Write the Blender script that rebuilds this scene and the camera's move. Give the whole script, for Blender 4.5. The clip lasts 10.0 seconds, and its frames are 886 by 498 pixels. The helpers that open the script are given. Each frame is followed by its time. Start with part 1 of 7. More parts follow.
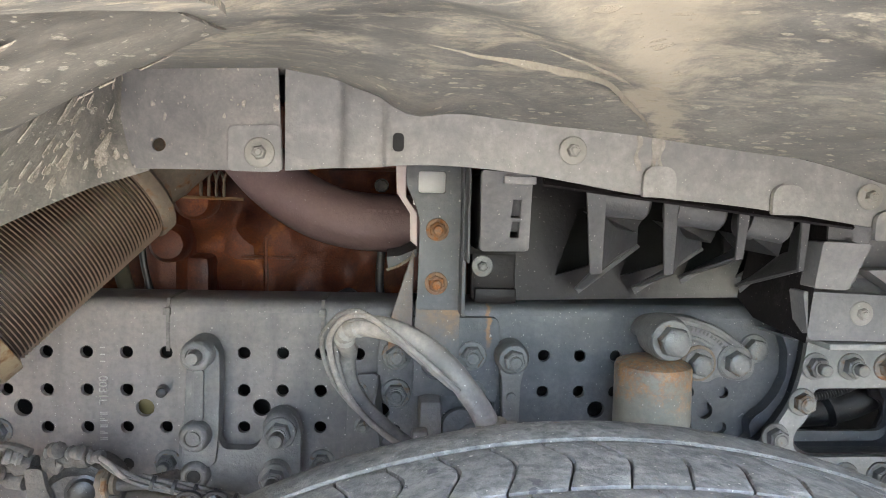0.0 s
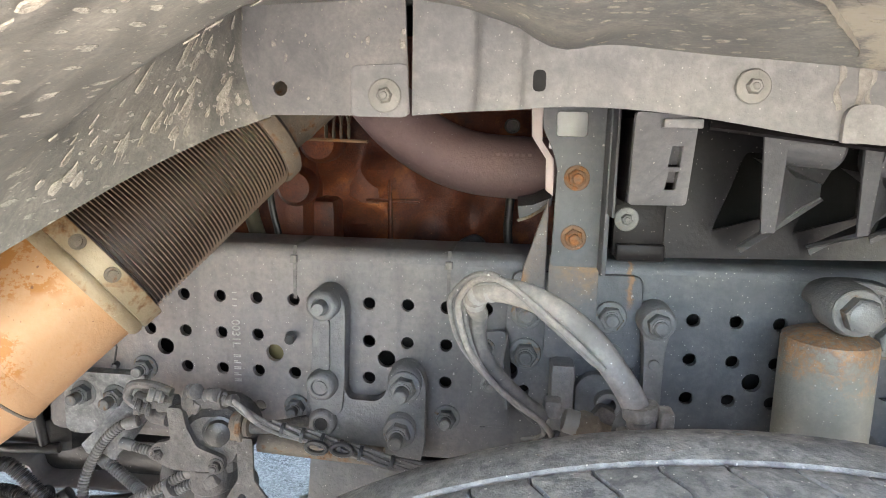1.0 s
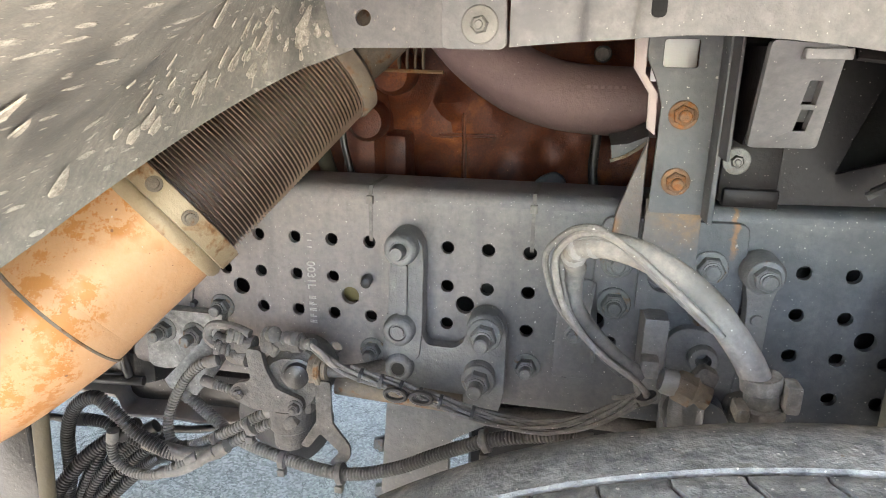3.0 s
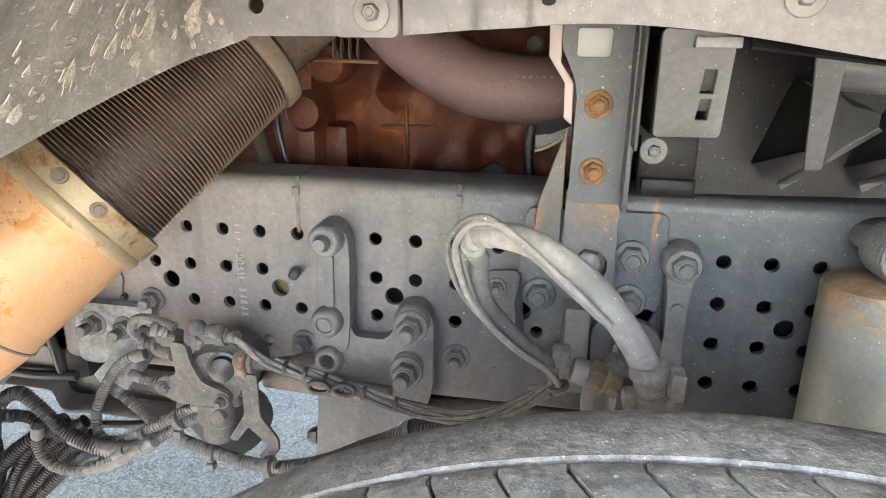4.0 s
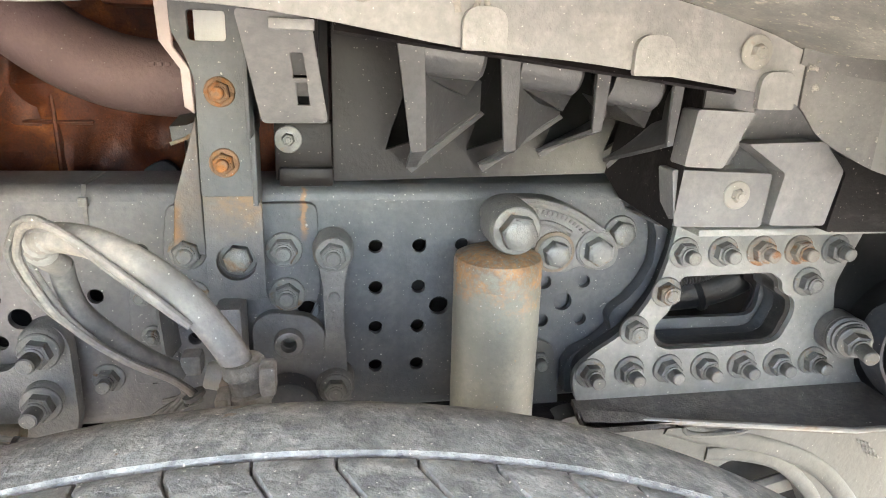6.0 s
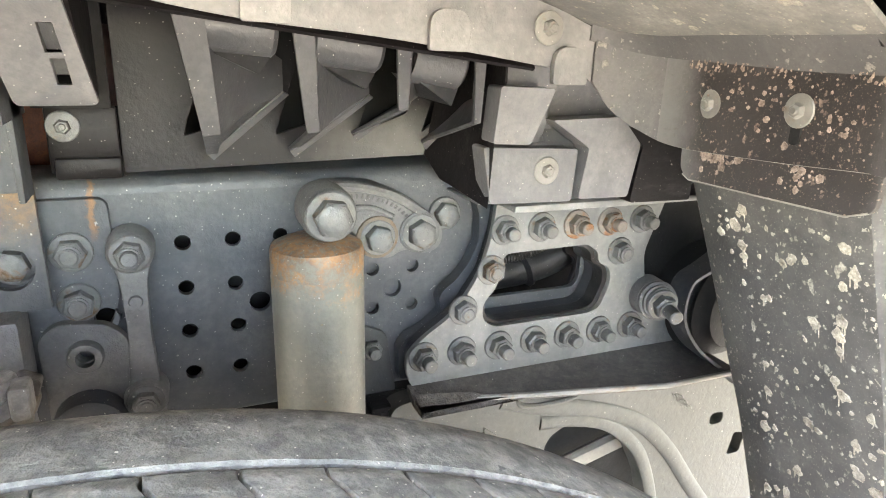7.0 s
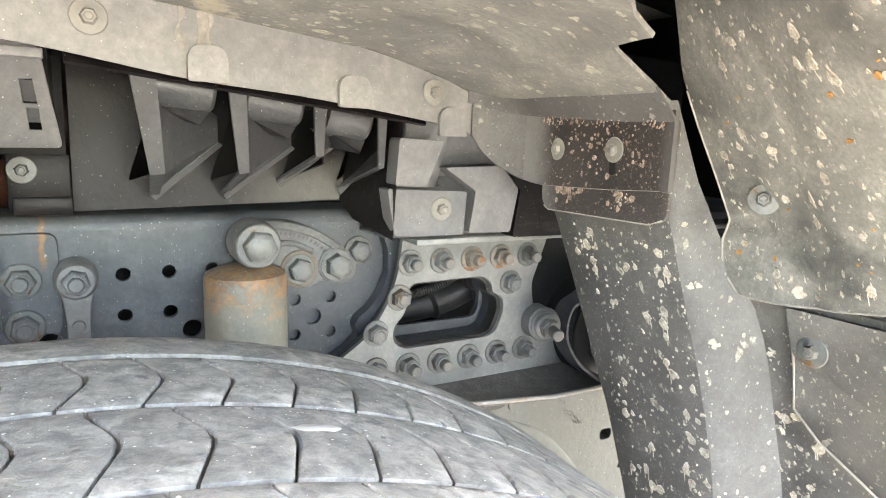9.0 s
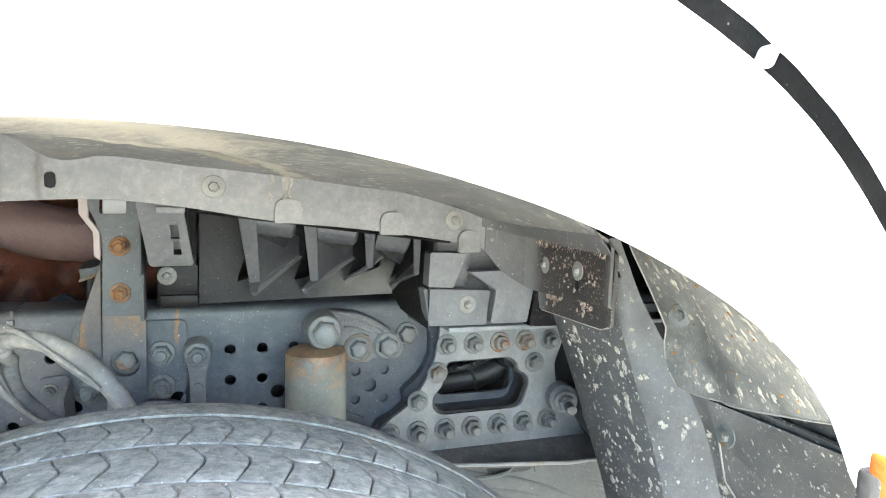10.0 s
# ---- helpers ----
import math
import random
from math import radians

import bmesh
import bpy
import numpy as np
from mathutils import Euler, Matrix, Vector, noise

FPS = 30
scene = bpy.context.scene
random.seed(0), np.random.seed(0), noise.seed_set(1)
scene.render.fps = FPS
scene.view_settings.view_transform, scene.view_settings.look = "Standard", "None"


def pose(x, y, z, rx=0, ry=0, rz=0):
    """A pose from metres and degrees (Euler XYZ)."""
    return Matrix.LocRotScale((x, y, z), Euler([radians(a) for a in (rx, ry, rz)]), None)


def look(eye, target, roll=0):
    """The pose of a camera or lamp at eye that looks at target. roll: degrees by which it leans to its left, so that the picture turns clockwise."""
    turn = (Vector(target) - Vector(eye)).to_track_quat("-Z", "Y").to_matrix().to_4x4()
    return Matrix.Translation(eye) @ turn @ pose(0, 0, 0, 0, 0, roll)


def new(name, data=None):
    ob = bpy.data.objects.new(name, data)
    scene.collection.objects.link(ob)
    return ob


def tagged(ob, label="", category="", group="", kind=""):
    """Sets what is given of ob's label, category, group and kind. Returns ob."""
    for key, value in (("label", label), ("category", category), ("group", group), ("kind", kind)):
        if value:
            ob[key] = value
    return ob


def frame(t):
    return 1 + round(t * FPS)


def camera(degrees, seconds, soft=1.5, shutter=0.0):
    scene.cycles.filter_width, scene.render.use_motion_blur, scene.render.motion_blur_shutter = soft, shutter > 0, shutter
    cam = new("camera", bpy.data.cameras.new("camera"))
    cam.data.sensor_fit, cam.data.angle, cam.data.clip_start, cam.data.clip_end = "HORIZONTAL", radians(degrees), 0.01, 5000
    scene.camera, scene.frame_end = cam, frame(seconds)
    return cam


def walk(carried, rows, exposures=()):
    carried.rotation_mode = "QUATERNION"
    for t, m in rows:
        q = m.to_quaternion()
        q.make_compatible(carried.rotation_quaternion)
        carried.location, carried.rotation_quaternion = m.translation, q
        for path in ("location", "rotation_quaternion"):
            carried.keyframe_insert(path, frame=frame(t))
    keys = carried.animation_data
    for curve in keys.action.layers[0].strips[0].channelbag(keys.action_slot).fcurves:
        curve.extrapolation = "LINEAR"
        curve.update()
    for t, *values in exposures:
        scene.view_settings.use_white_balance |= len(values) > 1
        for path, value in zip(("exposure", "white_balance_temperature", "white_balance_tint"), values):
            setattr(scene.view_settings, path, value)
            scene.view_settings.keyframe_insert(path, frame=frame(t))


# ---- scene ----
cam = camera(69.5, 10.0, soft=1.0)
PATH = [
    (0, (0.448, -0.843, 1.158), (0.591, 1.146, 1.004), 1.5),
    (0.3, (0.4475, -0.812, 1.166), (0.552, 1.181, 1.019), 1.5),
    (0.5, (0.442, -0.798, 1.17), (0.464, 1.195, 0.996), 1.4),
    (0.8, (0.4355, -0.783, 1.171), (0.2885, 1.19, 0.878), 1.3),
    (1, (0.432, -0.774, 1.17), (0.209, 1.179, 0.804), 1.2),
    (1.2, (0.43, -0.762, 1.174), (0.154, 1.167, 0.723), 1.15),
    (1.5, (0.426, -0.752, 1.179), (0.114, 1.153, 0.655), 1.1),
    (2, (0.406, -0.745, 1.18), (0.076, 1.146, 0.618), 1.0),
    (2.2, (0.393, -0.742, 1.18), (0.065, 1.148, 0.612), 0.9),
    (3.3, (0.395, -0.728, 1.173), (0.0, 1.141, 0.583), 0.7),
    (3.5, (0.411, -0.726, 1.167), (0.021, 1.148, 0.588), 0.8),
    (4, (0.461, -0.715, 1.176), (0.127, 1.16, 0.565), 0.8),
    (4.5, (0.489, -0.705, 1.182), (0.346, 1.186, 0.548), 1.2),
    (5, (0.518, -0.694, 1.179), (0.549, 1.206, 0.554), 1.7),
    (5.5, (0.554, -0.693, 1.171), (0.754, 1.203, 0.566), 1.8),
    (5.7, (0.571, -0.693, 1.169), (0.8335, 1.197, 0.567), 1.9),
    (6.8, (0.642, -0.69, 1.1585), (1.309, 1.096, 0.556), 2.3),
    (7, (0.647, -0.686, 1.155), (1.406, 1.062, 0.549), 2.3),
    (7.5, (0.664, -0.683, 1.146), (1.545, 1.01, 0.549), 2.5),
    (8, (0.674, -0.701, 1.135), (1.618, 0.968, 0.565), 2.5),
    (8.5, (0.653, -0.748, 1.136), (1.618, 0.937, 0.655), 2.6),
    (8.7, (0.637, -0.774, 1.133), (1.611, 0.921, 0.711), 2.55),
    (9, (0.609, -0.818, 1.132), (1.593, 0.885, 0.768), 2.5),
    (9.3, (0.581, -0.868, 1.135), (1.536, 0.868, 0.849), 2.4),
    (9.5, (0.575, -0.905, 1.145), (1.469, 0.871, 0.929), 2.4),
    (9.7, (0.604, -0.96, 1.145), (1.388, 0.872, 0.977), 2.4),
    (10, (0.62, -1.055, 1.221), (1.305, 0.814, 1.027), 2.0),
]
EXPOSURES = [(0.0, 4.5, 6900.0, 11.0), (0.7, 4.68, 7000.0, 12.0), (1.5, 4.85, 7250.0, 12.0), (3.5, 4.93, 7350.0, 12.0), (4.5, 5.15, 7500.0, 12.0), (5.5, 5.26, 7600.0, 12.0), (7.0, 5.25, 7700.0, 11.0), (8.5, 5.1, 7600.0, 10.0), (9.3, 5.08, 7400.0, 8.0), (10.0, 4.75, 6500.0, 3.0)]
walk(cam, [(t, look(eye, target, roll)) for t, eye, target, roll in PATH], EXPOSURES)

# ---- world and sun ----
SUN_UP, SUN_TURN = 61.0, 182.0      # degrees: height, and heading clockwise from +y
world = bpy.data.worlds.new("world")
scene.world = world
world.use_nodes = True
wn = world.node_tree
sky = wn.nodes.new("ShaderNodeTexSky")
sky.sky_type, sky.sun_disc = "NISHITA", False
sky.sun_elevation, sky.sun_rotation = radians(SUN_UP), radians(SUN_TURN)
wn.links.new(sky.outputs[0], wn.nodes["Background"].inputs[0])
wn.nodes["Background"].inputs[1].default_value = 0.13
sun = new("sun", bpy.data.lights.new("sun", "SUN"))
sun.data.energy, sun.data.angle, sun.data.color = 4.5, radians(0.5), (1.0, 0.95, 0.87)
s_dir = Vector((math.sin(radians(SUN_TURN)) * math.cos(radians(SUN_UP)), math.cos(radians(SUN_TURN)) * math.cos(radians(SUN_UP)), math.sin(radians(SUN_UP))))
sun.matrix_world = look(s_dir * 20, (0, 0, 0))


# ---- materials ----
class Nodes:
    """A small wrapper to write node trees briefly."""

    def __init__(self, name):
        self.mat = bpy.data.materials.new(name)
        self.mat.use_nodes = True
        self.t = self.mat.node_tree
        self.bsdf = self.t.nodes["Principled BSDF"]
        co = self.t.nodes.new("ShaderNodeTexCoord").outputs["Object"]
        info = self.t.nodes.new("ShaderNodeObjectInfo")
        shift = self.math("MULTIPLY", info.outputs["Random"], 7.3)
        add = self.t.nodes.new("ShaderNodeVectorMath")
        self.link(co, add.inputs[0])
        self.link(shift, add.inputs[1])
        self.co, self.raw = add.outputs[0], co

    def link(self, a, b):
        self.t.links.new(a, b)

    def put(self, value, socket):
        if isinstance(value, bpy.types.NodeSocket):
            self.link(value, socket)
        elif isinstance(value, tuple) and len(value) == 3 and socket.type == "RGBA":
            socket.default_value = (*value, 1)
        else:
            socket.default_value = value

    def math(self, op, a, b=0.0):
        n = self.t.nodes.new("ShaderNodeMath")
        n.operation = op
        self.put(a, n.inputs[0]), self.put(b, n.inputs[1])
        return n.outputs[0]

    def stretch(self, v, scale, turn=(0, 0, 0)):
        n = self.t.nodes.new("ShaderNodeMapping")
        self.link(v, n.inputs["Vector"])
        n.inputs["Scale"].default_value = scale
        n.inputs["Rotation"].default_value = [radians(a) for a in turn]
        return n.outputs[0]

    def noise(self, scale, detail=4.0, rough=0.6, v=None, distort=0.0):
        n = self.t.nodes.new("ShaderNodeTexNoise")
        self.link(v or self.co, n.inputs["Vector"])
        n.inputs["Scale"].default_value, n.inputs["Detail"].default_value = scale, detail
        n.inputs["Roughness"].default_value, n.inputs["Distortion"].default_value = rough, distort
        return n.outputs[0]

    def voronoi(self, scale, v=None):
        n = self.t.nodes.new("ShaderNodeTexVoronoi")
        self.link(v or self.co, n.inputs["Vector"])
        n.inputs["Scale"].default_value = scale
        return n.outputs["Distance"], n.outputs["Color"]

    def ramp(self, x, lo, hi, a=0.0, b=1.0):
        n = self.t.nodes.new("ShaderNodeMapRange")
        n.clamp = True
        self.put(x, n.inputs[0])
        for i, value in enumerate((lo, hi, a, b)):
            self.put(value, n.inputs[i + 1])
        return n.outputs[0]

    def mix(self, f, a, b):
        n = self.t.nodes.new("ShaderNodeMix")
        n.data_type = "RGBA"
        self.put(f, n.inputs[0]), self.put(a, n.inputs[6]), self.put(b, n.inputs[7])
        return n.outputs[2]

    def splats(self, scale, size, share, v=None, wobble=0.012):
        """Round spots of many sizes: 1 inside them."""
        v = v or self.co
        w = self.t.nodes.new("ShaderNodeTexNoise")
        self.link(v, w.inputs["Vector"])
        w.inputs["Scale"].default_value, w.inputs["Detail"].default_value = scale * 2.2, 4.0
        m = self.t.nodes.new("ShaderNodeVectorMath")
        m.operation = "MULTIPLY_ADD"
        self.link(w.outputs["Color"], m.inputs[0])
        m.inputs[1].default_value = (wobble,) * 3
        self.link(v, m.inputs[2])
        dist, col = self.voronoi(scale, m.outputs[0])
        sep = self.t.nodes.new("ShaderNodeSeparateColor")
        self.link(col, sep.inputs[0])
        u = self.ramp(sep.outputs[0], 1 - share, 1.0)
        r = self.math("MULTIPLY", self.math("GREATER_THAN", u, 0.0), self.math("ADD", self.math("MULTIPLY", u, size * 0.65), size * 0.35))
        return self.ramp(self.math("SUBTRACT", r, dist), -0.012, 0.03)

    def done(self, colour, rough, metal=0.0, bump=None, height=0.002, spec=0.5):
        self.put(colour, self.bsdf.inputs["Base Color"])
        self.put(rough, self.bsdf.inputs["Roughness"])
        self.put(metal, self.bsdf.inputs["Metallic"])
        self.bsdf.inputs["Specular IOR Level"].default_value = spec
        if bump is not None:
            n = self.t.nodes.new("ShaderNodeBump")
            n.inputs["Strength"].default_value, n.inputs["Distance"].default_value = 0.6, height
            self.link(bump, n.inputs["Height"])
            self.link(n.outputs[0], self.bsdf.inputs["Normal"])
        return self.mat


def worn(name, base, dust, amount=0.5, rough=0.6, metal=0.0, big=9.0, fine=140.0, specks=0.25, speck=(0.55, 0.52, 0.46), rust=None, rust_share=0.35, bump=0.0015, crust=None, spec=0.5):
    """A surface with blotchy dust, fine grain, pale specks, and rust where asked."""
    n = Nodes(name)
    blotch = n.noise(big, 5, 0.65, distort=0.4)
    grain = n.noise(fine, 3, 0.7)
    mid = n.noise(big * 5, 4, 0.7)
    f = n.math("ADD", n.ramp(blotch, 0.3, 0.72, 0.0, amount), n.ramp(mid, 0.45, 0.8, 0.0, amount * 0.5))
    f = n.math("MULTIPLY", f, n.ramp(grain, 0.25, 0.75, 0.4, 1.25))
    c = n.mix(f, base, dust)
    if rust:
        c = n.mix(n.ramp(n.math("ADD", blotch, n.math("MULTIPLY", grain, 0.12)), 0.68 - rust_share * 0.4, 0.78 - rust_share * 0.4), c, n.mix(n.ramp(grain, 0.3, 0.7), rust, tuple(0.45 * v for v in rust)))
    if crust:
        c = crust(n, c, mid, grain)
    if specks:
        s = n.splats(110.0, 0.13, specks * 0.8, wobble=0.003)
        s2 = n.splats(330.0, 0.2, specks * 1.2, wobble=0.001)
        c = n.mix(n.math("MULTIPLY", n.math("MAXIMUM", s, s2), 0.75), c, speck)
    r = n.ramp(f, 0.0, 0.7, rough, min(rough + 0.25, 0.95))
    return n.done(c, r, metal, n.math("ADD", n.math("MULTIPLY", grain, 0.5), mid), bump, spec)


def at_axis(n, axis):
    sep = n.t.nodes.new("ShaderNodeSeparateXYZ")
    n.link(n.raw, sep.inputs[0])
    return sep.outputs[axis]


def rough_edge(n, axis, lo, hi, a, b, scale=40.0, wide=0.03):
    """A ramp along an axis whose border is ragged."""
    x = n.math("ADD", at_axis(n, axis), n.math("MULTIPLY", n.math("SUBTRACT", n.noise(scale, 6, 0.75), 0.5), wide * 2))
    return n.ramp(x, lo, hi, a, b)


def pitted(n, c, mid, grain):
    """Small brown pits and flaking orange patches."""
    flake = n.math("MULTIPLY", n.ramp(n.noise(38.0, 8, 0.78), 0.50, 0.53), n.ramp(n.noise(7.0, 4, 0.6), 0.515, 0.575, 0.0, 0.9))
    c = n.mix(flake, c, (0.42, 0.165, 0.035))
    c = n.mix(n.math("MULTIPLY", n.splats(75.0, 0.13, 0.3, wobble=0.004), 0.75), c, (0.17, 0.075, 0.04))
    return n.mix(n.math("MULTIPLY", n.splats(230.0, 0.17, 0.25, wobble=0.002), 0.6), c, (0.20, 0.09, 0.045))


def chipped(n, c, mid, grain):
    """Road dust thicker towards the front, scattered pale chips in the paint, faint vertical streaks."""
    sep = n.t.nodes.new("ShaderNodeSeparateXYZ")
    n.link(n.raw, sep.inputs[0])
    road = n.math("ADD", sep.outputs[0], n.math("MULTIPLY", n.math("SUBTRACT", n.noise(5.0, 5, 0.7), 0.5), 0.5))
    c = n.mix(n.math("MULTIPLY", n.ramp(road, 0.50, 0.12, 0.0, 0.75), n.ramp(grain, 0.25, 0.7, 0.6, 1.1)), c, (0.25, 0.212, 0.190))
    streak = n.ramp(n.noise(30.0, 4, 0.6, v=n.stretch(n.co, (1.0, 1.0, 0.08))), 0.5, 0.72, 0.0, 0.35)
    c = n.mix(streak, c, (0.05, 0.05, 0.055))
    run = n.math("MULTIPLY", n.ramp(n.math("ABSOLUTE", n.math("ADD", n.math("SUBTRACT", sep.outputs[0], 0.571), n.math("MULTIPLY", n.math("SUBTRACT", n.noise(70.0, 6, 0.75), 0.5), 0.022))), 0.0012, 0.0042, 0.85, 0.0), n.math("MULTIPLY", rough_edge(n, 2, 0.958, 0.975, 0.0, 1.0, 60.0, 0.01), n.ramp(mid, 0.36, 0.5, 0.2, 1.0)))
    c = n.mix(run, c, n.mix(grain, (0.32, 0.15, 0.05), (0.17, 0.09, 0.05)))
    chip = n.math("MULTIPLY", n.splats(40.0, 0.095, 0.4, wobble=0.02), n.ramp(mid, 0.4, 0.55, 0.0, 0.8))
    return n.mix(chip, c, (0.46, 0.42, 0.38))


def rusty_top(n, c, mid, grain):
    """Flaky rust thick at the tube's top, thinning out downwards."""
    sep = n.t.nodes.new("ShaderNodeSeparateXYZ")
    n.link(n.raw, sep.inputs[0])
    up = n.math("ADD", sep.outputs[2], n.math("MULTIPLY", n.math("SUBTRACT", n.noise(45.0, 6, 0.75), 0.5), 0.16))
    f = n.math("MULTIPLY", n.ramp(up, 0.915, 0.950, 0.0, 1.0), n.ramp(n.noise(170.0, 5, 0.8), 0.42, 0.52, 0.25, 1.0))
    c = n.mix(f, c, n.mix(n.ramp(mid, 0.4, 0.62), (0.15, 0.085, 0.05), (0.36, 0.19, 0.08)))
    return n.mix(n.math("MULTIPLY", n.splats(60.0, 0.16, 0.3, wobble=0.02), 0.5), c, (0.30, 0.19, 0.09))


def muddy(name, base, film, splat, turn, long, share=0.5, film_amount=0.6, spot=30.0, drip=0.4, crust=None, flock_size=9.0):
    """Dark plastic under a film of dust with clusters of thrown mud spots, drips and specks."""
    n = Nodes(name)
    blotch = n.noise(6.0, 6, 0.7, distort=0.8)
    mid = n.noise(26.0, 6, 0.72, distort=0.5)
    grain = n.noise(260.0, 3, 0.7)
    f = n.math("ADD", n.ramp(blotch, 0.34, 0.68, 0.0, film_amount), n.ramp(mid, 0.42, 0.72, 0.0, film_amount * 0.7))
    f = n.math("MULTIPLY", f, n.ramp(grain, 0.25, 0.75, 0.55, 1.25))
    c = n.mix(f, base, film)
    v = n.stretch(n.co, long, turn)
    flock = n.ramp(n.noise(flock_size, 3, 0.6), 0.33, 0.47, 0.06, 1.0)
    m = n.splats(spot * 0.7, 0.17, share * 0.7, v, 0.024)
    m = n.math("MAXIMUM", m, n.splats(spot * 1.2, 0.22, share, v, 0.014))
    m = n.math("MAXIMUM", m, n.splats(spot * 2.3, 0.25, share, v, 0.006))
    m = n.math("MAXIMUM", m, n.splats(spot * 0.95, 0.19, share, n.stretch(v, (1.1, 1.0, 0.9), (40, 20, 60)), 0.018))
    m = n.math("MAXIMUM", m, n.splats(spot * 1.7, 0.22, share, n.stretch(v, (1.0, 1.1, 0.9), (10, 50, 25)), 0.008))
    if drip:
        m = n.math("MAXIMUM", m, n.splats(spot * 1.5, 0.13, drip, n.stretch(n.co, (1.0, 1.0, 0.3)), 0.014))
    m = n.math("MULTIPLY", m, flock)
    m = n.math("MULTIPLY", m, n.ramp(n.noise(330.0, 4, 0.75), 0.36, 0.58, 0.25, 1.0))
    m = n.math("MAXIMUM", m, n.math("MULTIPLY", n.splats(spot * 5.5, 0.22, share * 0.8, v, 0.003), n.ramp(mid, 0.35, 0.6, 0.3, 0.85)))
    m = n.math("MAXIMUM", m, n.math("MULTIPLY", n.splats(spot * 13.0, 0.22, share * 0.9, v, 0.001), 0.5))
    m = n.math("MULTIPLY", m, n.ramp(n.noise(120.0, 4, 0.7), 0.32, 0.55, 0.45, 0.95))
    c = n.mix(m, c, n.mix(grain, splat, tuple(0.62 * x for x in splat)))
    if crust:
        c = crust(n, c, mid, grain)
    r = n.ramp(n.math("ADD", f, m), 0.0, 0.8, 0.42, 0.9)
    return n.done(c, r, 0.0, n.math("ADD", n.math("MULTIPLY", grain, 0.35), n.math("ADD", n.math("MULTIPLY", m, 1.2), mid)), 0.0016)


def dried_run(n, c, mid, grain):
    """A broad dried run of beige mud across the liner, and a fan of spray beside it."""
    sep = n.t.nodes.new("ShaderNodeSeparateXYZ")
    n.link(n.raw, sep.inputs[0])
    x, y = sep.outputs[0], sep.outputs[1]
    way = n.math("ADD", n.math("MULTIPLY", n.math("ADD", y, 0.24), 0.46), 0.70)
    off = n.math("ADD", n.math("SUBTRACT", x, way), n.math("MULTIPLY", n.math("SUBTRACT", n.noise(15.0, 9, 0.8), 0.5), 0.20))
    wide = n.ramp(y, -0.50, -0.20, 0.06, 0.02)
    run = n.ramp(n.math("DIVIDE", n.math("ABSOLUTE", off), wide), 0.3, 1.1, 0.9, 0.0)
    spray = n.math("MULTIPLY", n.ramp(n.noise(22.0, 9, 0.8, v=n.stretch(n.co, (0.6, 1.0, 1.0), (0, 0, 32)), distort=0.6), 0.48, 0.58, 0.0, 0.8), n.ramp(n.noise(70.0, 6, 0.8), 0.38, 0.56, 0.35, 1.0))
    f = n.math("MAXIMUM", run, n.math("MULTIPLY", spray, n.math("MULTIPLY", n.ramp(y, -0.25, -0.38, 0.15, 1.0), n.ramp(x, 0.74, 0.92, 1.0, 0.12))))
    f = n.math("MULTIPLY", f, n.ramp(grain, 0.2, 0.7, 0.7, 1.1))
    return n.mix(f, c, n.mix(grain, (0.54, 0.475, 0.37), (0.37, 0.32, 0.25)))


def scuffed(n, c, mid, grain):
    """Dark bare rubber showing through the dust in finger-sized patches, and brown crumbs."""
    patch = n.ramp(n.noise(95.0, 5, 0.7, distort=0.4), 0.40, 0.62, 0.0, 0.8)
    c = n.mix(patch, c, (0.062, 0.061, 0.057))
    blot = n.math("MULTIPLY", n.splats(75.0, 0.3, 0.4, wobble=0.012), n.ramp(n.noise(11.0, 3, 0.6), 0.44, 0.56, 0.1, 0.85))
    c = n.mix(blot, c, (0.055, 0.055, 0.054))
    crumb = n.math("MULTIPLY", n.splats(48.0, 0.2, 0.35, wobble=0.02), n.ramp(n.noise(17.0, 3, 0.6), 0.5, 0.62, 0.0, 0.8))
    c = n.mix(crumb, c, (0.17, 0.115, 0.075))
    return n.mix(n.math("MULTIPLY", n.splats(36.0, 0.13, 0.3, wobble=0.02), n.ramp(mid, 0.45, 0.6, 0.0, 0.8)), c, (0.42, 0.39, 0.33))


def corner_dust_light(n, c, mid, grain):
    """Dusty grey over the bend, top and outer edge, also painting the rounded corner's highlights; it thins out over
    the muddy face.
    """
    f = n.math("MAXIMUM", rough_edge(n, 1, -0.275, -0.245, 0.0, 1.0, 60.0, 0.015), rough_edge(n, 2, 1.145, 1.164, 0.0, 0.5, 90.0, 0.02))
    # Pale outer edge paints the light on the rounded corner.
    f = n.math("MAXIMUM", f, rough_edge(n, 1, -0.415, -0.428, 0.0, 0.45, 60.0, 0.01))
    return n.mix(f, c, n.mix(grain, (0.115, 0.108, 0.105), (0.165, 0.155, 0.15)))


def panel_pale(n, c, mid, grain):
    """Paler towards the rear and lower part of the shield, with a ragged border."""
    f = n.math("MULTIPLY", rough_edge(n, 0, 0.76, 0.88, 0.0, 0.8, 25.0, 0.05), rough_edge(n, 2, 1.10, 1.06, 0.0, 1.0, 30.0, 0.02))
    return n.mix(f, c, (0.13, 0.122, 0.11))


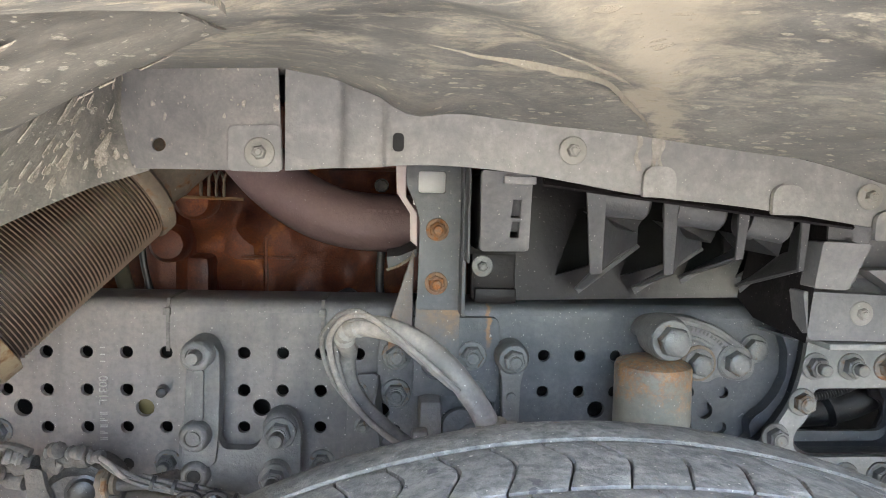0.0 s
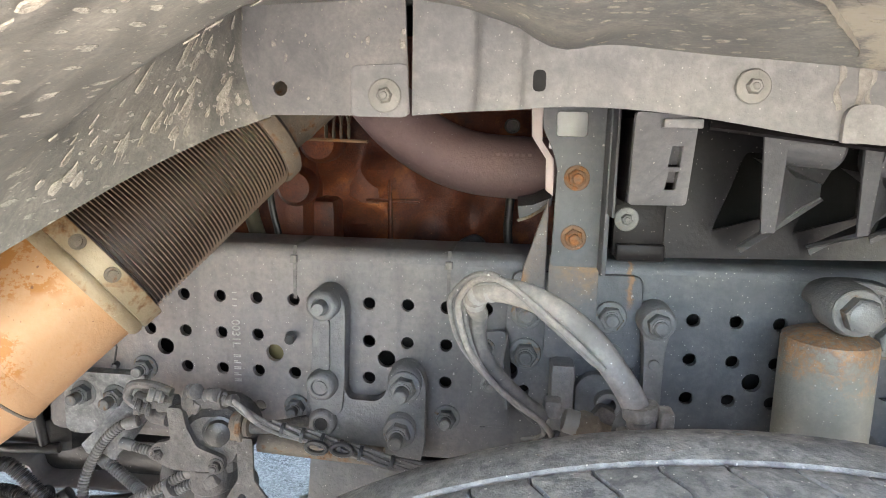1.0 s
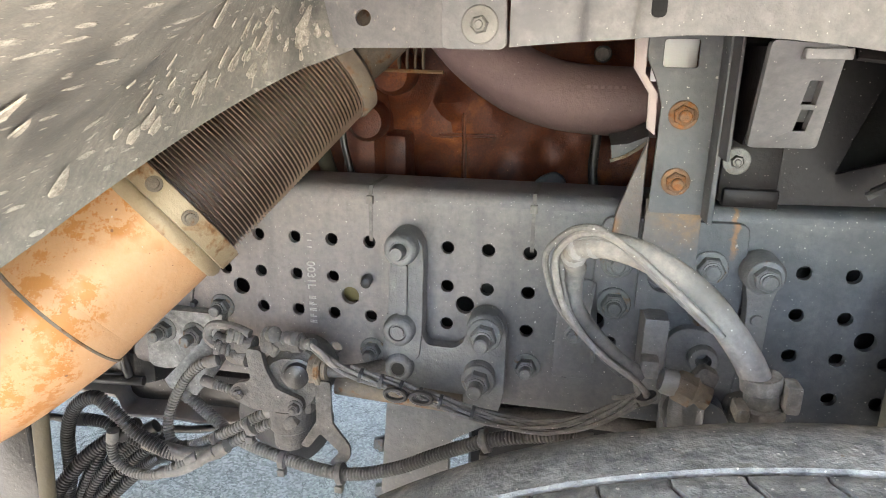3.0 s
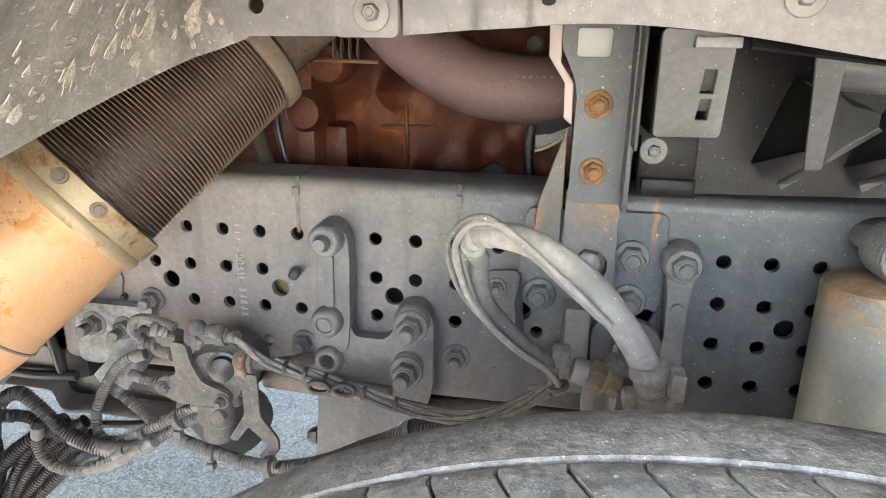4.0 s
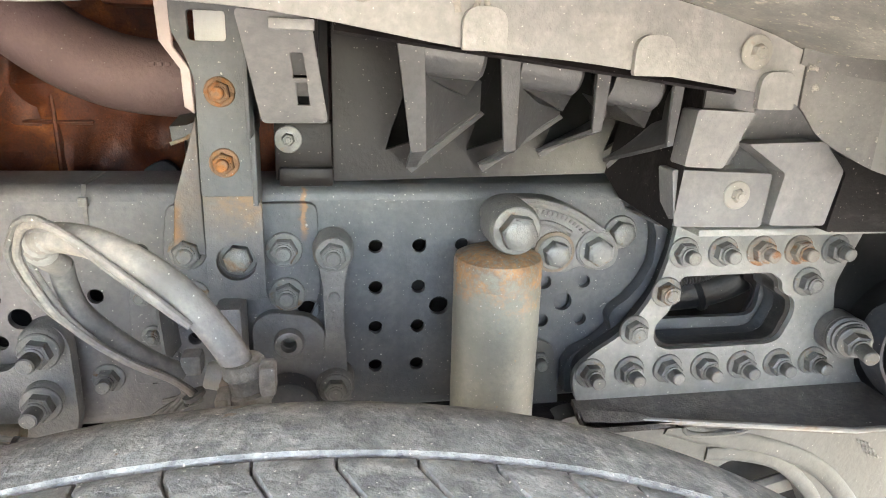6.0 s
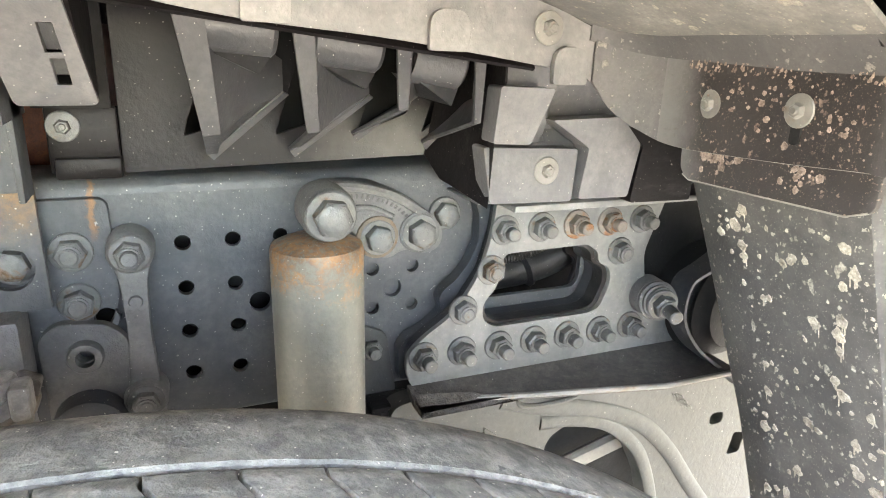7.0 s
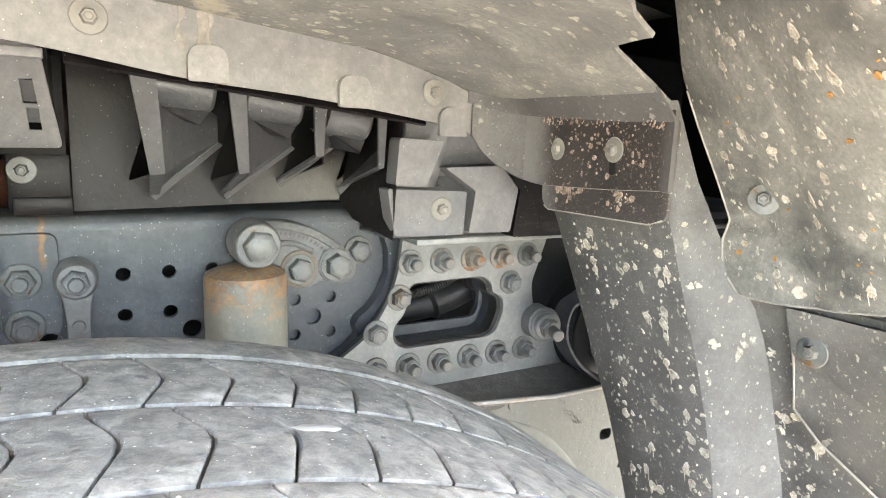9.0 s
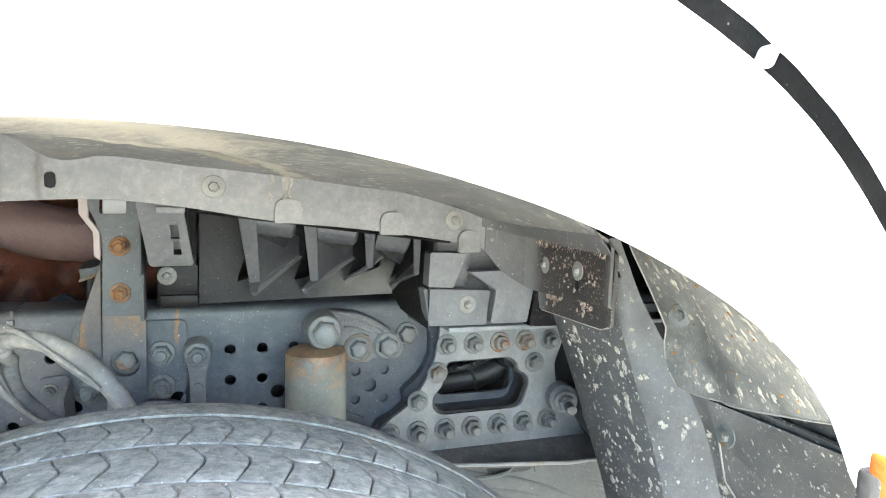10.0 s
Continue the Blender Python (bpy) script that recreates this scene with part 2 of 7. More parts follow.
def joint_rust(n, c, mid, grain):
    """Rust bleeding from the bracket's joint and along its edges."""
    c = chipped(n, c, mid, grain)
    band = n.math("MULTIPLY", rough_edge(n, 2, 0.968, 1.012, 0.0, 1.0, 45.0, 0.03), rough_edge(n, 0, 0.478, 0.515, 0.25, 1.0, 60.0, 0.02))
    c = n.mix(n.math("MULTIPLY", band, n.ramp(n.noise(120.0, 5, 0.8), 0.36, 0.56, 0.25, 0.9)), c, n.mix(grain, (0.30, 0.165, 0.07), (0.16, 0.10, 0.06)))
    edge = n.math("MULTIPLY", rough_edge(n, 0, 0.452, 0.440, 0.0, 1.0, 60.0, 0.008), n.math("MULTIPLY", n.ramp(at_axis(n, 2), 0.955, 0.97), n.ramp(at_axis(n, 2), 1.012, 1.0)))
    return n.mix(edge, c, (0.24, 0.12, 0.05))


def brushed(n, c, mid, grain):
    """Faint scuffs and a greenish dusty bloom on black moulded plastic."""
    rub = n.ramp(n.noise(40.0, 5, 0.7, v=n.stretch(n.co, (0.25, 1.0, 1.0), (0, 25, 0))), 0.55, 0.75, 0.0, 0.4)
    return n.mix(rub, c, (0.06, 0.057, 0.054))


STEEL = worn("dusty_grey_paint", (0.052, 0.056, 0.061), (0.175, 0.174, 0.170), 0.48, 0.44, 0.12, specks=0.16, crust=chipped)
STEEL_J = worn("rust_bled_grey_paint", (0.060, 0.062, 0.064), (0.185, 0.178, 0.172), 0.48, 0.44, 0.12, specks=0.16, crust=joint_rust)
STEEL_D = worn("dark_grey_paint", (0.042, 0.046, 0.053), (0.16, 0.152, 0.143), 0.4, 0.5, 0.1, specks=0.14)
CAST = worn("dusty_cast_metal", (0.092, 0.092, 0.092), (0.265, 0.252, 0.232), 0.6, 0.52, 0.3, specks=0.1, bump=0.003)
CLAMP_O = worn("orange_crumbs", (0.24, 0.11, 0.035), (0.46, 0.24, 0.08), 0.8, 0.8, big=80, specks=0.0)
CLAMP_D = worn("dust_caked_clamp", (0.10, 0.092, 0.08), (0.33, 0.30, 0.255), 0.8, 0.75, 0.1, big=45, specks=0.1)
CHALK = worn("chalky_marks", (0.24, 0.215, 0.19), (0.50, 0.46, 0.42), 1.0, 0.8, big=120, specks=0.0)
CAST_P = worn("scuffed_bright_casting", (0.075, 0.075, 0.073), (0.40, 0.39, 0.365), 1.0, 0.42, 0.35, big=24, specks=0.25)
ALU = worn("pale_cast_aluminium", (0.062, 0.063, 0.059), (0.145, 0.142, 0.130), 0.5, 0.46, 0.25, specks=0.08, bump=0.002)
# Dark to pale copies of grey plastic: shade and light put into the colour.
PLASTIC_SHADE = worn("shade_black_plastic", (0.0075, 0.0062, 0.0066), (0.024, 0.0205, 0.0205), 0.32, 0.38, 0.0, specks=0.16, speck=(0.24, 0.22, 0.20), spec=0.16, crust=brushed)
PLASTIC_D = worn("dusty_shaded_plastic_panel", (0.0115, 0.0105, 0.0118), (0.034, 0.031, 0.033), 0.34, 0.36, 0.0, specks=0.16, speck=(0.26, 0.25, 0.24), spec=0.2, crust=panel_pale)
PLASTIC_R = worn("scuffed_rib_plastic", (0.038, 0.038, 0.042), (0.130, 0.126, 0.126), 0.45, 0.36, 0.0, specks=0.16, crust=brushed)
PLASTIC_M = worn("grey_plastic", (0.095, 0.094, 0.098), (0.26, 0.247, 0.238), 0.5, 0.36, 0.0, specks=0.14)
PLASTIC_L = worn("dusty_liner_plastic", (0.145, 0.141, 0.142), (0.39, 0.365, 0.342), 0.6, 0.42, 0.0, specks=0.13)
BOLT = worn("zinc_bolt", (0.105, 0.107, 0.106), (0.255, 0.245, 0.222), 0.6, 0.40, 0.45, big=40, specks=0.08, rust=(0.20, 0.12, 0.06), rust_share=0.08)
BOLT_R = worn("lightly_rusted_bolt", (0.15, 0.135, 0.12), (0.31, 0.265, 0.22), 0.6, 0.55, 0.35, big=50, specks=0.1, rust=(0.26, 0.125, 0.055), rust_share=0.26)
BOLT_RUST = worn("rusty_bolt", (0.16, 0.085, 0.05), (0.36, 0.23, 0.14), 0.6, 0.7, 0.2, big=60, specks=0.1, rust=(0.34, 0.13, 0.035), rust_share=0.3)
SCREW = worn("pale_screw", (0.19, 0.182, 0.168), (0.37, 0.345, 0.305), 0.55, 0.45, 0.3, specks=0.1, rust=(0.3, 0.17, 0.08), rust_share=0.08)
SHOCK = worn("olive_grey_tube", (0.15, 0.148, 0.125), (0.33, 0.312, 0.255), 0.6, 0.46, 0.2, specks=0.16, crust=rusty_top)
GRIME = worn("greasy_dust_metal", (0.05, 0.046, 0.042), (0.205, 0.182, 0.16), 0.7, 0.65, 0.15, big=34, specks=0.06, bump=0.003)
CLAMP = worn("rusty_brown_casting", (0.12, 0.095, 0.07), (0.28, 0.225, 0.17), 0.6, 0.7, 0.2, big=40, specks=0.1, rust=(0.24, 0.12, 0.05), rust_share=0.2)
BAND = worn("tarnished_clamp_steel", (0.27, 0.20, 0.12), (0.42, 0.33, 0.22), 0.55, 0.42, 0.4, big=18, specks=0.03, rust=(0.30, 0.14, 0.05), rust_share=0.16)
DUSTY = worn("settled_dust", (0.17, 0.16, 0.147), (0.38, 0.355, 0.32), 0.7, 0.75, 0.0, big=25, specks=0.12)
RUST = worn("rust", (0.17, 0.10, 0.055), (0.32, 0.20, 0.11), 0.7, 0.8, 0.1, big=30, specks=0.1, rust=(0.33, 0.15, 0.05), rust_share=0.25, bump=0.002)
EXHAUST = worn("heat_tinted_tan_steel", (0.47, 0.245, 0.112), (0.545, 0.355, 0.215), 0.55, 0.46, 0.25, big=5, specks=0.03, crust=pitted)
# Lit and shaded copies of the bellows steel: pale crests, dark folds.
BELLOWS = worn("brown_steel_bellows", (0.40, 0.285, 0.215), (0.56, 0.45, 0.36), 0.4, 0.32, 0.5, specks=0.05)
FOLD_SHADE = worn("shaded_brown_folds", (0.030, 0.017, 0.012), (0.06, 0.038, 0.028), 0.4, 0.5, 0.3, specks=0.0)
ELBOW = worn("purple_brown_cast_iron", (0.13, 0.082, 0.080), (0.235, 0.158, 0.145), 0.6, 0.55, 0.2, fine=260, specks=0.06, bump=0.002)
ENGINE = worn("rusted_engine_block", (0.042, 0.012, 0.008), (0.23, 0.062, 0.023), 0.85, 0.42, 0.15, big=9, fine=300, specks=0.05, speck=(0.4, 0.2, 0.1), rust=(0.38, 0.125, 0.032), rust_share=0.10, bump=0.0025)
RUBBER = worn("dusty_rubber", (0.085, 0.079, 0.073), (0.31, 0.272, 0.232), 0.85, 0.7, specks=0.08)
RUBBER_T = worn("dusty_tyre_rubber", (0.117, 0.114, 0.101), (0.335, 0.318, 0.28), 0.7, 0.62, big=20, specks=0.3, speck=(0.5, 0.46, 0.38), bump=0.003, crust=scuffed)
CONDUIT = worn("dusty_conduit", (0.045, 0.043, 0.041), (0.25, 0.226, 0.198), 0.75, 0.5, specks=0.1)
BLACK = worn("black_conduit", (0.009, 0.009, 0.0095), (0.055, 0.05, 0.046), 0.5, 0.34, specks=0.06)
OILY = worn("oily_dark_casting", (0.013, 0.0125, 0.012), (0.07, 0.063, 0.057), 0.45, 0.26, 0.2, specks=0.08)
# Near-black that paints shade in hollows, holes and underbody; also dark rubber.
SHADE_DARK = worn("shaded_near_black", (0.004, 0.004, 0.0045), (0.014, 0.013, 0.012), 0.5, 0.7, specks=0.04, speck=(0.10, 0.09, 0.08))
PINK = worn("faded_pinkish_plastic", (0.40, 0.32, 0.295), (0.44, 0.39, 0.36), 0.5, 0.5, specks=0.1)
STEEL_P = worn("pale_dusty_steel_plate", (0.155, 0.156, 0.152), (0.36, 0.35, 0.325), 0.55, 0.42, 0.22, specks=0.14, crust=chipped)
WHITE = worn("white_paint", (0.78, 0.78, 0.77), (0.66, 0.64, 0.60), 0.25, 0.25, specks=0.0)
YELLOW = worn("yellow_brown_plastic", (0.11, 0.082, 0.024), (0.16, 0.125, 0.055), 0.4, 0.5, specks=0.0)
ORANGE = worn("orange_lens", (0.42, 0.055, 0.01), (0.38, 0.10, 0.03), 0.3, 0.2, specks=0.0)
OCHRE = worn("ochre_hose", (0.055, 0.042, 0.022), (0.115, 0.093, 0.058), 0.5, 0.6, specks=0.0)
LINER = muddy("muddy_liner", (0.072, 0.070, 0.068), (0.30, 0.283, 0.255), (0.62, 0.55, 0.44), (0, 0, 28), (0.8, 1.1, 1.0), 0.7, 0.7, 28.0, 0.0, dried_run)
LINER_F = muddy("muddy_front_liner", (0.062, 0.060, 0.055), (0.30, 0.276, 0.24), (0.66, 0.60, 0.51), (0, 0, 25), (2.1, 0.6, 1.9), 0.5, 0.75, 34.0, 0.2, flock_size=7.0)
# Base darkened for the shade on the corner's face; mud spots on top.
CORNER = muddy("muddy_shaded_corner_plastic", (0.019, 0.016, 0.0155), (0.075, 0.062, 0.057), (0.40, 0.29, 0.23), (0, 0, 0), (1.0, 1.0, 1.0), 0.6, 0.5, 75.0, 0.3, corner_dust_light, 16.0)
BEND = muddy("dusty_bend_plastic", (0.055, 0.052, 0.052), (0.16, 0.15, 0.145), (0.42, 0.38, 0.34), (0, 0, 0), (1.0, 1.0, 1.0), 0.35, 0.6, 60.0, 0.0)
WEATHERED = muddy("weathered_grey_liner", (0.046, 0.046, 0.044), (0.245, 0.235, 0.213), (0.62, 0.56, 0.47), (0, 30, 0), (1.0, 1.0, 0.7), 0.5, 0.85, 60.0, 0.7, None, 12.0)
FLAP = muddy("muddy_flap", (0.043, 0.041, 0.040), (0.17, 0.161, 0.148), (0.52, 0.475, 0.40), (0, 0, 0), (1.0, 1.0, 0.8), 0.6, 0.55, 60.0, 0.8, flock_size=15.0)
# Paler than the flap: dust plus the rounded edge's sheen, put into colour.
STRIP = muddy("dusty_sheen_strip", (0.06, 0.058, 0.058), (0.17, 0.163, 0.155), (0.52, 0.48, 0.40), (0, 0, 0), (1.0, 1.0, 0.7), 0.5, 0.75, 40.0, 0.3)
FLANGE_F = muddy("splashed_flange", (0.105, 0.102, 0.104), (0.30, 0.277, 0.257), (0.60, 0.53, 0.44), (0, 0, 0), (1.0, 1.0, 0.6), 0.45, 0.6, 26.0, 0.8)


def asphalt():
    n = Nodes("asphalt")
    g = n.noise(420.0, 2, 0.6)
    b = n.noise(2.2, 5, 0.6)
    dist, col = n.voronoi(160.0)
    sep = n.t.nodes.new("ShaderNodeSeparateColor")
    n.link(col, sep.inputs[0])
    c = n.mix(n.ramp(sep.outputs[0], 0.2, 1.0), (0.10, 0.10, 0.10), (0.26, 0.255, 0.245))
    c = n.mix(n.ramp(b, 0.3, 0.7, 0.0, 0.45), c, (0.22, 0.215, 0.20))
    v = n.noise(3.2, 6, 0.62, distort=1.2)
    line = n.math("ABSOLUTE", n.math("SUBTRACT", v, 0.5))
    c = n.mix(n.ramp(line, 0.002, 0.008, 0.75, 0.0), c, (0.04, 0.04, 0.04))
    return n.done(c, 0.85, 0.0, n.math("ADD", g, n.math("MULTIPLY", dist, -1.0)), 0.004)


MUD = worn("dried_mud", (0.20, 0.178, 0.142), (0.38, 0.338, 0.27), 0.6, 0.9, specks=0.1, bump=0.003)
SPLASH = worn("pale_mud_splash", (0.135, 0.118, 0.098), (0.60, 0.535, 0.45), 1.0, 0.9, big=110, fine=500, specks=0.0, bump=0.001)
SPLASH_B = worn("brown_mud_splash", (0.085, 0.062, 0.052), (0.50, 0.385, 0.315), 1.0, 0.9, big=120, fine=500, specks=0.0, bump=0.001)
DRIBBLE = worn("thin_dried_mud", (0.20, 0.185, 0.165), (0.42, 0.385, 0.34), 0.7, 0.9, big=60, specks=0.1)
ASPHALT = asphalt()


# ---- shapes ----
def part(name, bm, material, parent=None, label="", smooth=40.0, kind=""):
    """Links a bmesh, written in world places, as one mesh object under a thing or part."""
    bmesh.ops.recalc_face_normals(bm, faces=bm.faces)
    me = bpy.data.meshes.new(name)
    bm.to_mesh(me)
    bm.free()
    me.materials.append(material)
    me.shade_smooth()
    me.set_sharp_from_angle(angle=radians(smooth))
    ob = new(name, me)
    under(ob, parent)
    return tagged(ob, label, kind=kind)


def at_world(ob):
    m = ob.matrix_parent_inverse @ ob.matrix_basis
    return at_world(ob.parent) @ m if ob.parent else m


def under(ob, parent):
    if parent:
        ob.parent = parent
        ob.matrix_parent_inverse = at_world(parent).inverted()


def thing(name, place, label, category, group="", kind=""):
    ob = new(name)
    ob.empty_display_size = 0.02
    ob.matrix_basis = Matrix.Translation(place)
    return tagged(ob, label, category, group, kind)


def spline(pts, n=8, closed=False):
    """A smooth line through points."""
    p = [Vector(q) for q in pts]
    out = []
    for i in range(len(p) - 1):
        a, b, c, d = p[max(i - 1, 0)], p[i], p[i + 1], p[min(i + 2, len(p) - 1)]
        for k in range(n):
            t = k / n
            out.append(0.5 * ((2 * b) + (c - a) * t + (2 * a - 5 * b + 4 * c - d) * t * t + (3 * b - a - 3 * c + d) * t ** 3))
    return out + [p[-1]]


def even(pts, step):
    """The same line with points at even steps."""
    out, left = [pts[0]], step
    for a, b in zip(pts, pts[1:]):
        length = (b - a).length
        s = left
        while s <= length:
            out.append(a.lerp(b, s / length))
            s += step
        left = s - length
    return out


def sweep(bm, pts, r, seg=10, flat=1.0, cap=True):
    """A tube along points; r is a number or a function of the point's number. flat: the second half-axis, as a share."""
    pts = [Vector(q) for q in pts]
    rings, side = [], None
    for i, p in enumerate(pts):
        d = (pts[min(i + 1, len(pts) - 1)] - pts[max(i - 1, 0)]).normalized()
        if side is None:
            side = d.cross(Vector((0, 0, 1)) if abs(d.z) < 0.9 else Vector((1, 0, 0))).normalized()
        side = (side - d * side.dot(d)).normalized()
        other = d.cross(side)
        rad = r(i) if callable(r) else r
        rings.append([bm.verts.new(p + (side * math.cos(a) * flat + other * math.sin(a)) * rad) for a in (2 * math.pi * k / seg for k in range(seg))])
    for a, b in zip(rings, rings[1:]):
        for k in range(seg):
            bm.faces.new((a[k], a[(k + 1) % seg], b[(k + 1) % seg], b[k]))
    if cap:
        bm.faces.new(rings[0][::-1]), bm.faces.new(rings[-1])
    return bm


def ribbed(bm, pts, r, pitch=0.0042, deep=0.18, seg=10):
    """A corrugated tube."""
    line = even([Vector(q) for q in pts], pitch / 4)
    return sweep(bm, line, lambda i: r * (1 - deep * (i % 4 in (2, 3))), seg)


def lathe(bm, origin, axis, profile, seg=20, cap=True):
    """A turned body: profile is (distance along the axis, radius)."""
    axis = Vector(axis).normalized()
    u = axis.cross(Vector((0, 0, 1)) if abs(axis.z) < 0.9 else Vector((1, 0, 0))).normalized()
    v = axis.cross(u)
    rings = [[bm.verts.new(Vector(origin) + axis * d + (u * math.cos(a) + v * math.sin(a)) * max(r, 1e-4)) for a in (2 * math.pi * k / seg for k in range(seg))] for d, r in profile]
    for a, b in zip(rings, rings[1:]):
        for k in range(seg):
            bm.faces.new((a[k], a[(k + 1) % seg], b[(k + 1) % seg], b[k]))
    if cap:
        bm.faces.new(rings[0][::-1]), bm.faces.new(rings[-1])
    return bm


def soften(bm, width, angle=35.0, seg=2):
    es = [e for e in bm.edges if len(e.link_faces) == 2 and e.calc_face_angle(0) > radians(angle)]
    bmesh.ops.bevel(bm, geom=es, offset=width, segments=seg, profile=0.5, affect="EDGES", clamp_overlap=True)
    return bm


def block(bm, lo, hi, bevel=0.0, m=None):
    lo, hi = Vector(lo), Vector(hi)
    vs = bmesh.ops.create_cube(bm, size=1.0)["verts"]
    for v in vs:
        v.co = Vector([lo[i] + (v.co[i] + 0.5) * (hi[i] - lo[i]) for i in range(3)])
    if bevel:
        es = {e for v in vs for e in v.link_edges}
        new_v = bmesh.ops.bevel(bm, geom=list(es), offset=bevel, segments=2, profile=0.5, affect="EDGES", clamp_overlap=True)["verts"]
        vs = list({v for v in vs if v.is_valid} | set(new_v))
    if m:
        bmesh.ops.transform(bm, matrix=m, verts=vs)
    return bm


def circle(x, z, r, n=14):
    return [(x + r * math.cos(2 * math.pi * k / n), z + r * math.sin(2 * math.pi * k / n)) for k in range(n)]


def rounded(poly, r, n=4):
    """A polygon with its corners rounded; r is a number or one for each corner."""
    out = []
    for i, p in enumerate(poly):
        a, b, c = Vector(poly[i - 1]), Vector(p), Vector(poly[(i + 1) % len(poly)])
        rad = r[i] if isinstance(r, (list, tuple)) else r
        u, w = (a - b), (c - b)
        k = min(rad, u.length * 0.45, w.length * 0.45)
        p0, p1 = b + u.normalized() * k, b + w.normalized() * k
        for j in range(n + 1):
            t = j / n
            q = p0 * (1 - t) ** 2 + b * 2 * t * (1 - t) + p1 * t * t
            out.append((q.x, q.y))
    return out


def plate(bm, outer, holes, y0, y1, bevel=0.0):
    """A plate in the xz plane between two depths, with holes through it."""
    edges = []
    for loop in (outer, *holes):
        vs = [bm.verts.new((x, y0, z)) for x, z in loop]
        edges += [bm.edges.new((vs[i], vs[(i + 1) % len(vs)])) for i in range(len(vs))]
    made = bmesh.ops.triangle_fill(bm, use_beauty=True, edges=edges, normal=(0, -1, 0))["geom"]
    faces = [f for f in made if isinstance(f, bmesh.types.BMFace)]
    out = bmesh.ops.extrude_face_region(bm, geom=faces)["geom"]
    bmesh.ops.translate(bm, vec=(0, y1 - y0, 0), verts=[v for v in out if isinstance(v, bmesh.types.BMVert)])
    if bevel:
        soften(bm, bevel, 60.0, 1)
    return bm


def yz_plate(outer, holes, x0, x1, bevel=0.0):
    bm = plate(bmesh.new(), outer, holes, x0, x1, bevel)
    for v in bm.verts:
        v.co = Vector((v.co.y, v.co.x, v.co.z))
    return bm


def sheet(bm, rows, thick):
    """A curved sheet through rows of points, with thickness along its normals."""
    grid = [[bm.verts.new(p) for p in row] for row in rows]
    for a, b in zip(grid, grid[1:]):
        for i in range(len(a) - 1):
            bm.faces.new((a[i], a[i + 1], b[i + 1], b[i]))
    bmesh.ops.recalc_face_normals(bm, faces=bm.faces)
    bmesh.ops.solidify(bm, geom=bm.faces[:], thickness=thick)
    return bm


def lerp(a, b, t):
    return a + (b - a) * t


def splashes(name, parent, grid, ob, material, spots, flow, eye, seed, drips=0, raised=0.0007, label=""):
    """Thrown mud dried on a sheet: flat lumps with ragged rims, each (row, column, radius, stretch), some with runs below."""
    rng = random.Random(seed)
    down, eye = Vector(flow), Vector(eye)
    last_r, last_c = len(grid) - 1.001, len(grid[0]) - 1.001

    def at(a, b):
        a, b = min(max(a, 0), last_r), min(max(b, 0), last_c)
        i, j = int(a), int(b)
        u, v = a - i, b - j
        return grid[i][j].lerp(grid[i][j + 1], v).lerp(grid[i + 1][j].lerp(grid[i + 1][j + 1], v), u)

    def out_at(a, b):
        d = (at(a + 0.5, b) - at(a - 0.5, b)).cross(at(a, b + 0.5) - at(a, b - 0.5)).normalized()
        return d if d.dot(eye - at(a, b)) > 0 else -d

    centre = (last_r / 2, last_c / 2)
    p, n = at(*centre), out_at(*centre)
    lift = max([0.0] + [(v.co - p).dot(n) for v in ob.data.vertices if ((v.co - p) - n * (v.co - p).dot(n)).length < 0.03 and abs((v.co - p).dot(n)) < 0.006])
    bm = bmesh.new()
    for a, b, size, long in spots:
        n = out_at(a, b)
        da, db = at(a + 0.25, b) - at(a - 0.25, b), at(a, b + 0.25) - at(a, b - 0.25)
        da, db = da * 2, db * 2
        f = (down - n * down.dot(n)).normalized()
        side = n.cross(f)
        det = da.dot(da) * db.dot(db) - da.dot(db) ** 2

        def place(u, w, high):
            q = side * u + f * w
            ka = (q.dot(da) * db.dot(db) - q.dot(db) * da.dot(db)) / det
            kb = (q.dot(db) * da.dot(da) - q.dot(da) * da.dot(db)) / det
            return bm.verts.new(at(a + ka, b + kb) + n * (lift + high))

        phase = rng.uniform(0, 50)
        rings = []
        for scale, high in ((1.0, 0.0001), (0.86, raised), (0.5, raised * 0.75)):
            ring_v = []
            for k in range(16):
                t = 2 * math.pi * k / 16
                c, sn = math.cos(t), math.sin(t)
                r = size * scale * (1 + 0.42 * noise.noise(Vector((c * 1.6, sn * 1.6, phase))) + 0.22 * noise.noise(Vector((c * 4, sn * 4, phase))))
                ring_v.append(place(r * sn * (1 - 0.45 * max(0, c) * (long > 1.3)), -r * c * (long if c > 0 else 1.0), high))
            rings.append(ring_v)
        for low, up in zip(rings, rings[1:]):
            for k in range(16):
                bm.faces.new((low[k], low[(k + 1) % 16], up[(k + 1) % 16], up[k]))
        bm.faces.new(rings[-1])
        for _ in range(rng.randint(0, drips) if size > 0.0035 else 0):
            u, w = rng.uniform(-0.7, 0.7) * size, rng.uniform(0.10, 0.2) * size
            reach = size * rng.uniform(0.9, 2.2)
            line = [(place(u - w * g + 0.3 * w * h, size * 0.4 + reach * h, 0.0001), place(u + 0.3 * w * h, size * 0.4 + reach * h, raised * 0.7), place(u + w * g + 0.3 * w * h, size * 0.4 + reach * h, 0.0001)) for h, g in ((0, 1.0), (0.5, 0.75), (0.85, 0.9), (1.0, 0.3))]
            for p3, q3 in zip(line, line[1:]):
                for k in (0, 1):
                    bm.faces.new((p3[k], p3[k + 1], q3[k + 1], q3[k]))
    return part(name, bm, material, parent, label, kind="stuff")


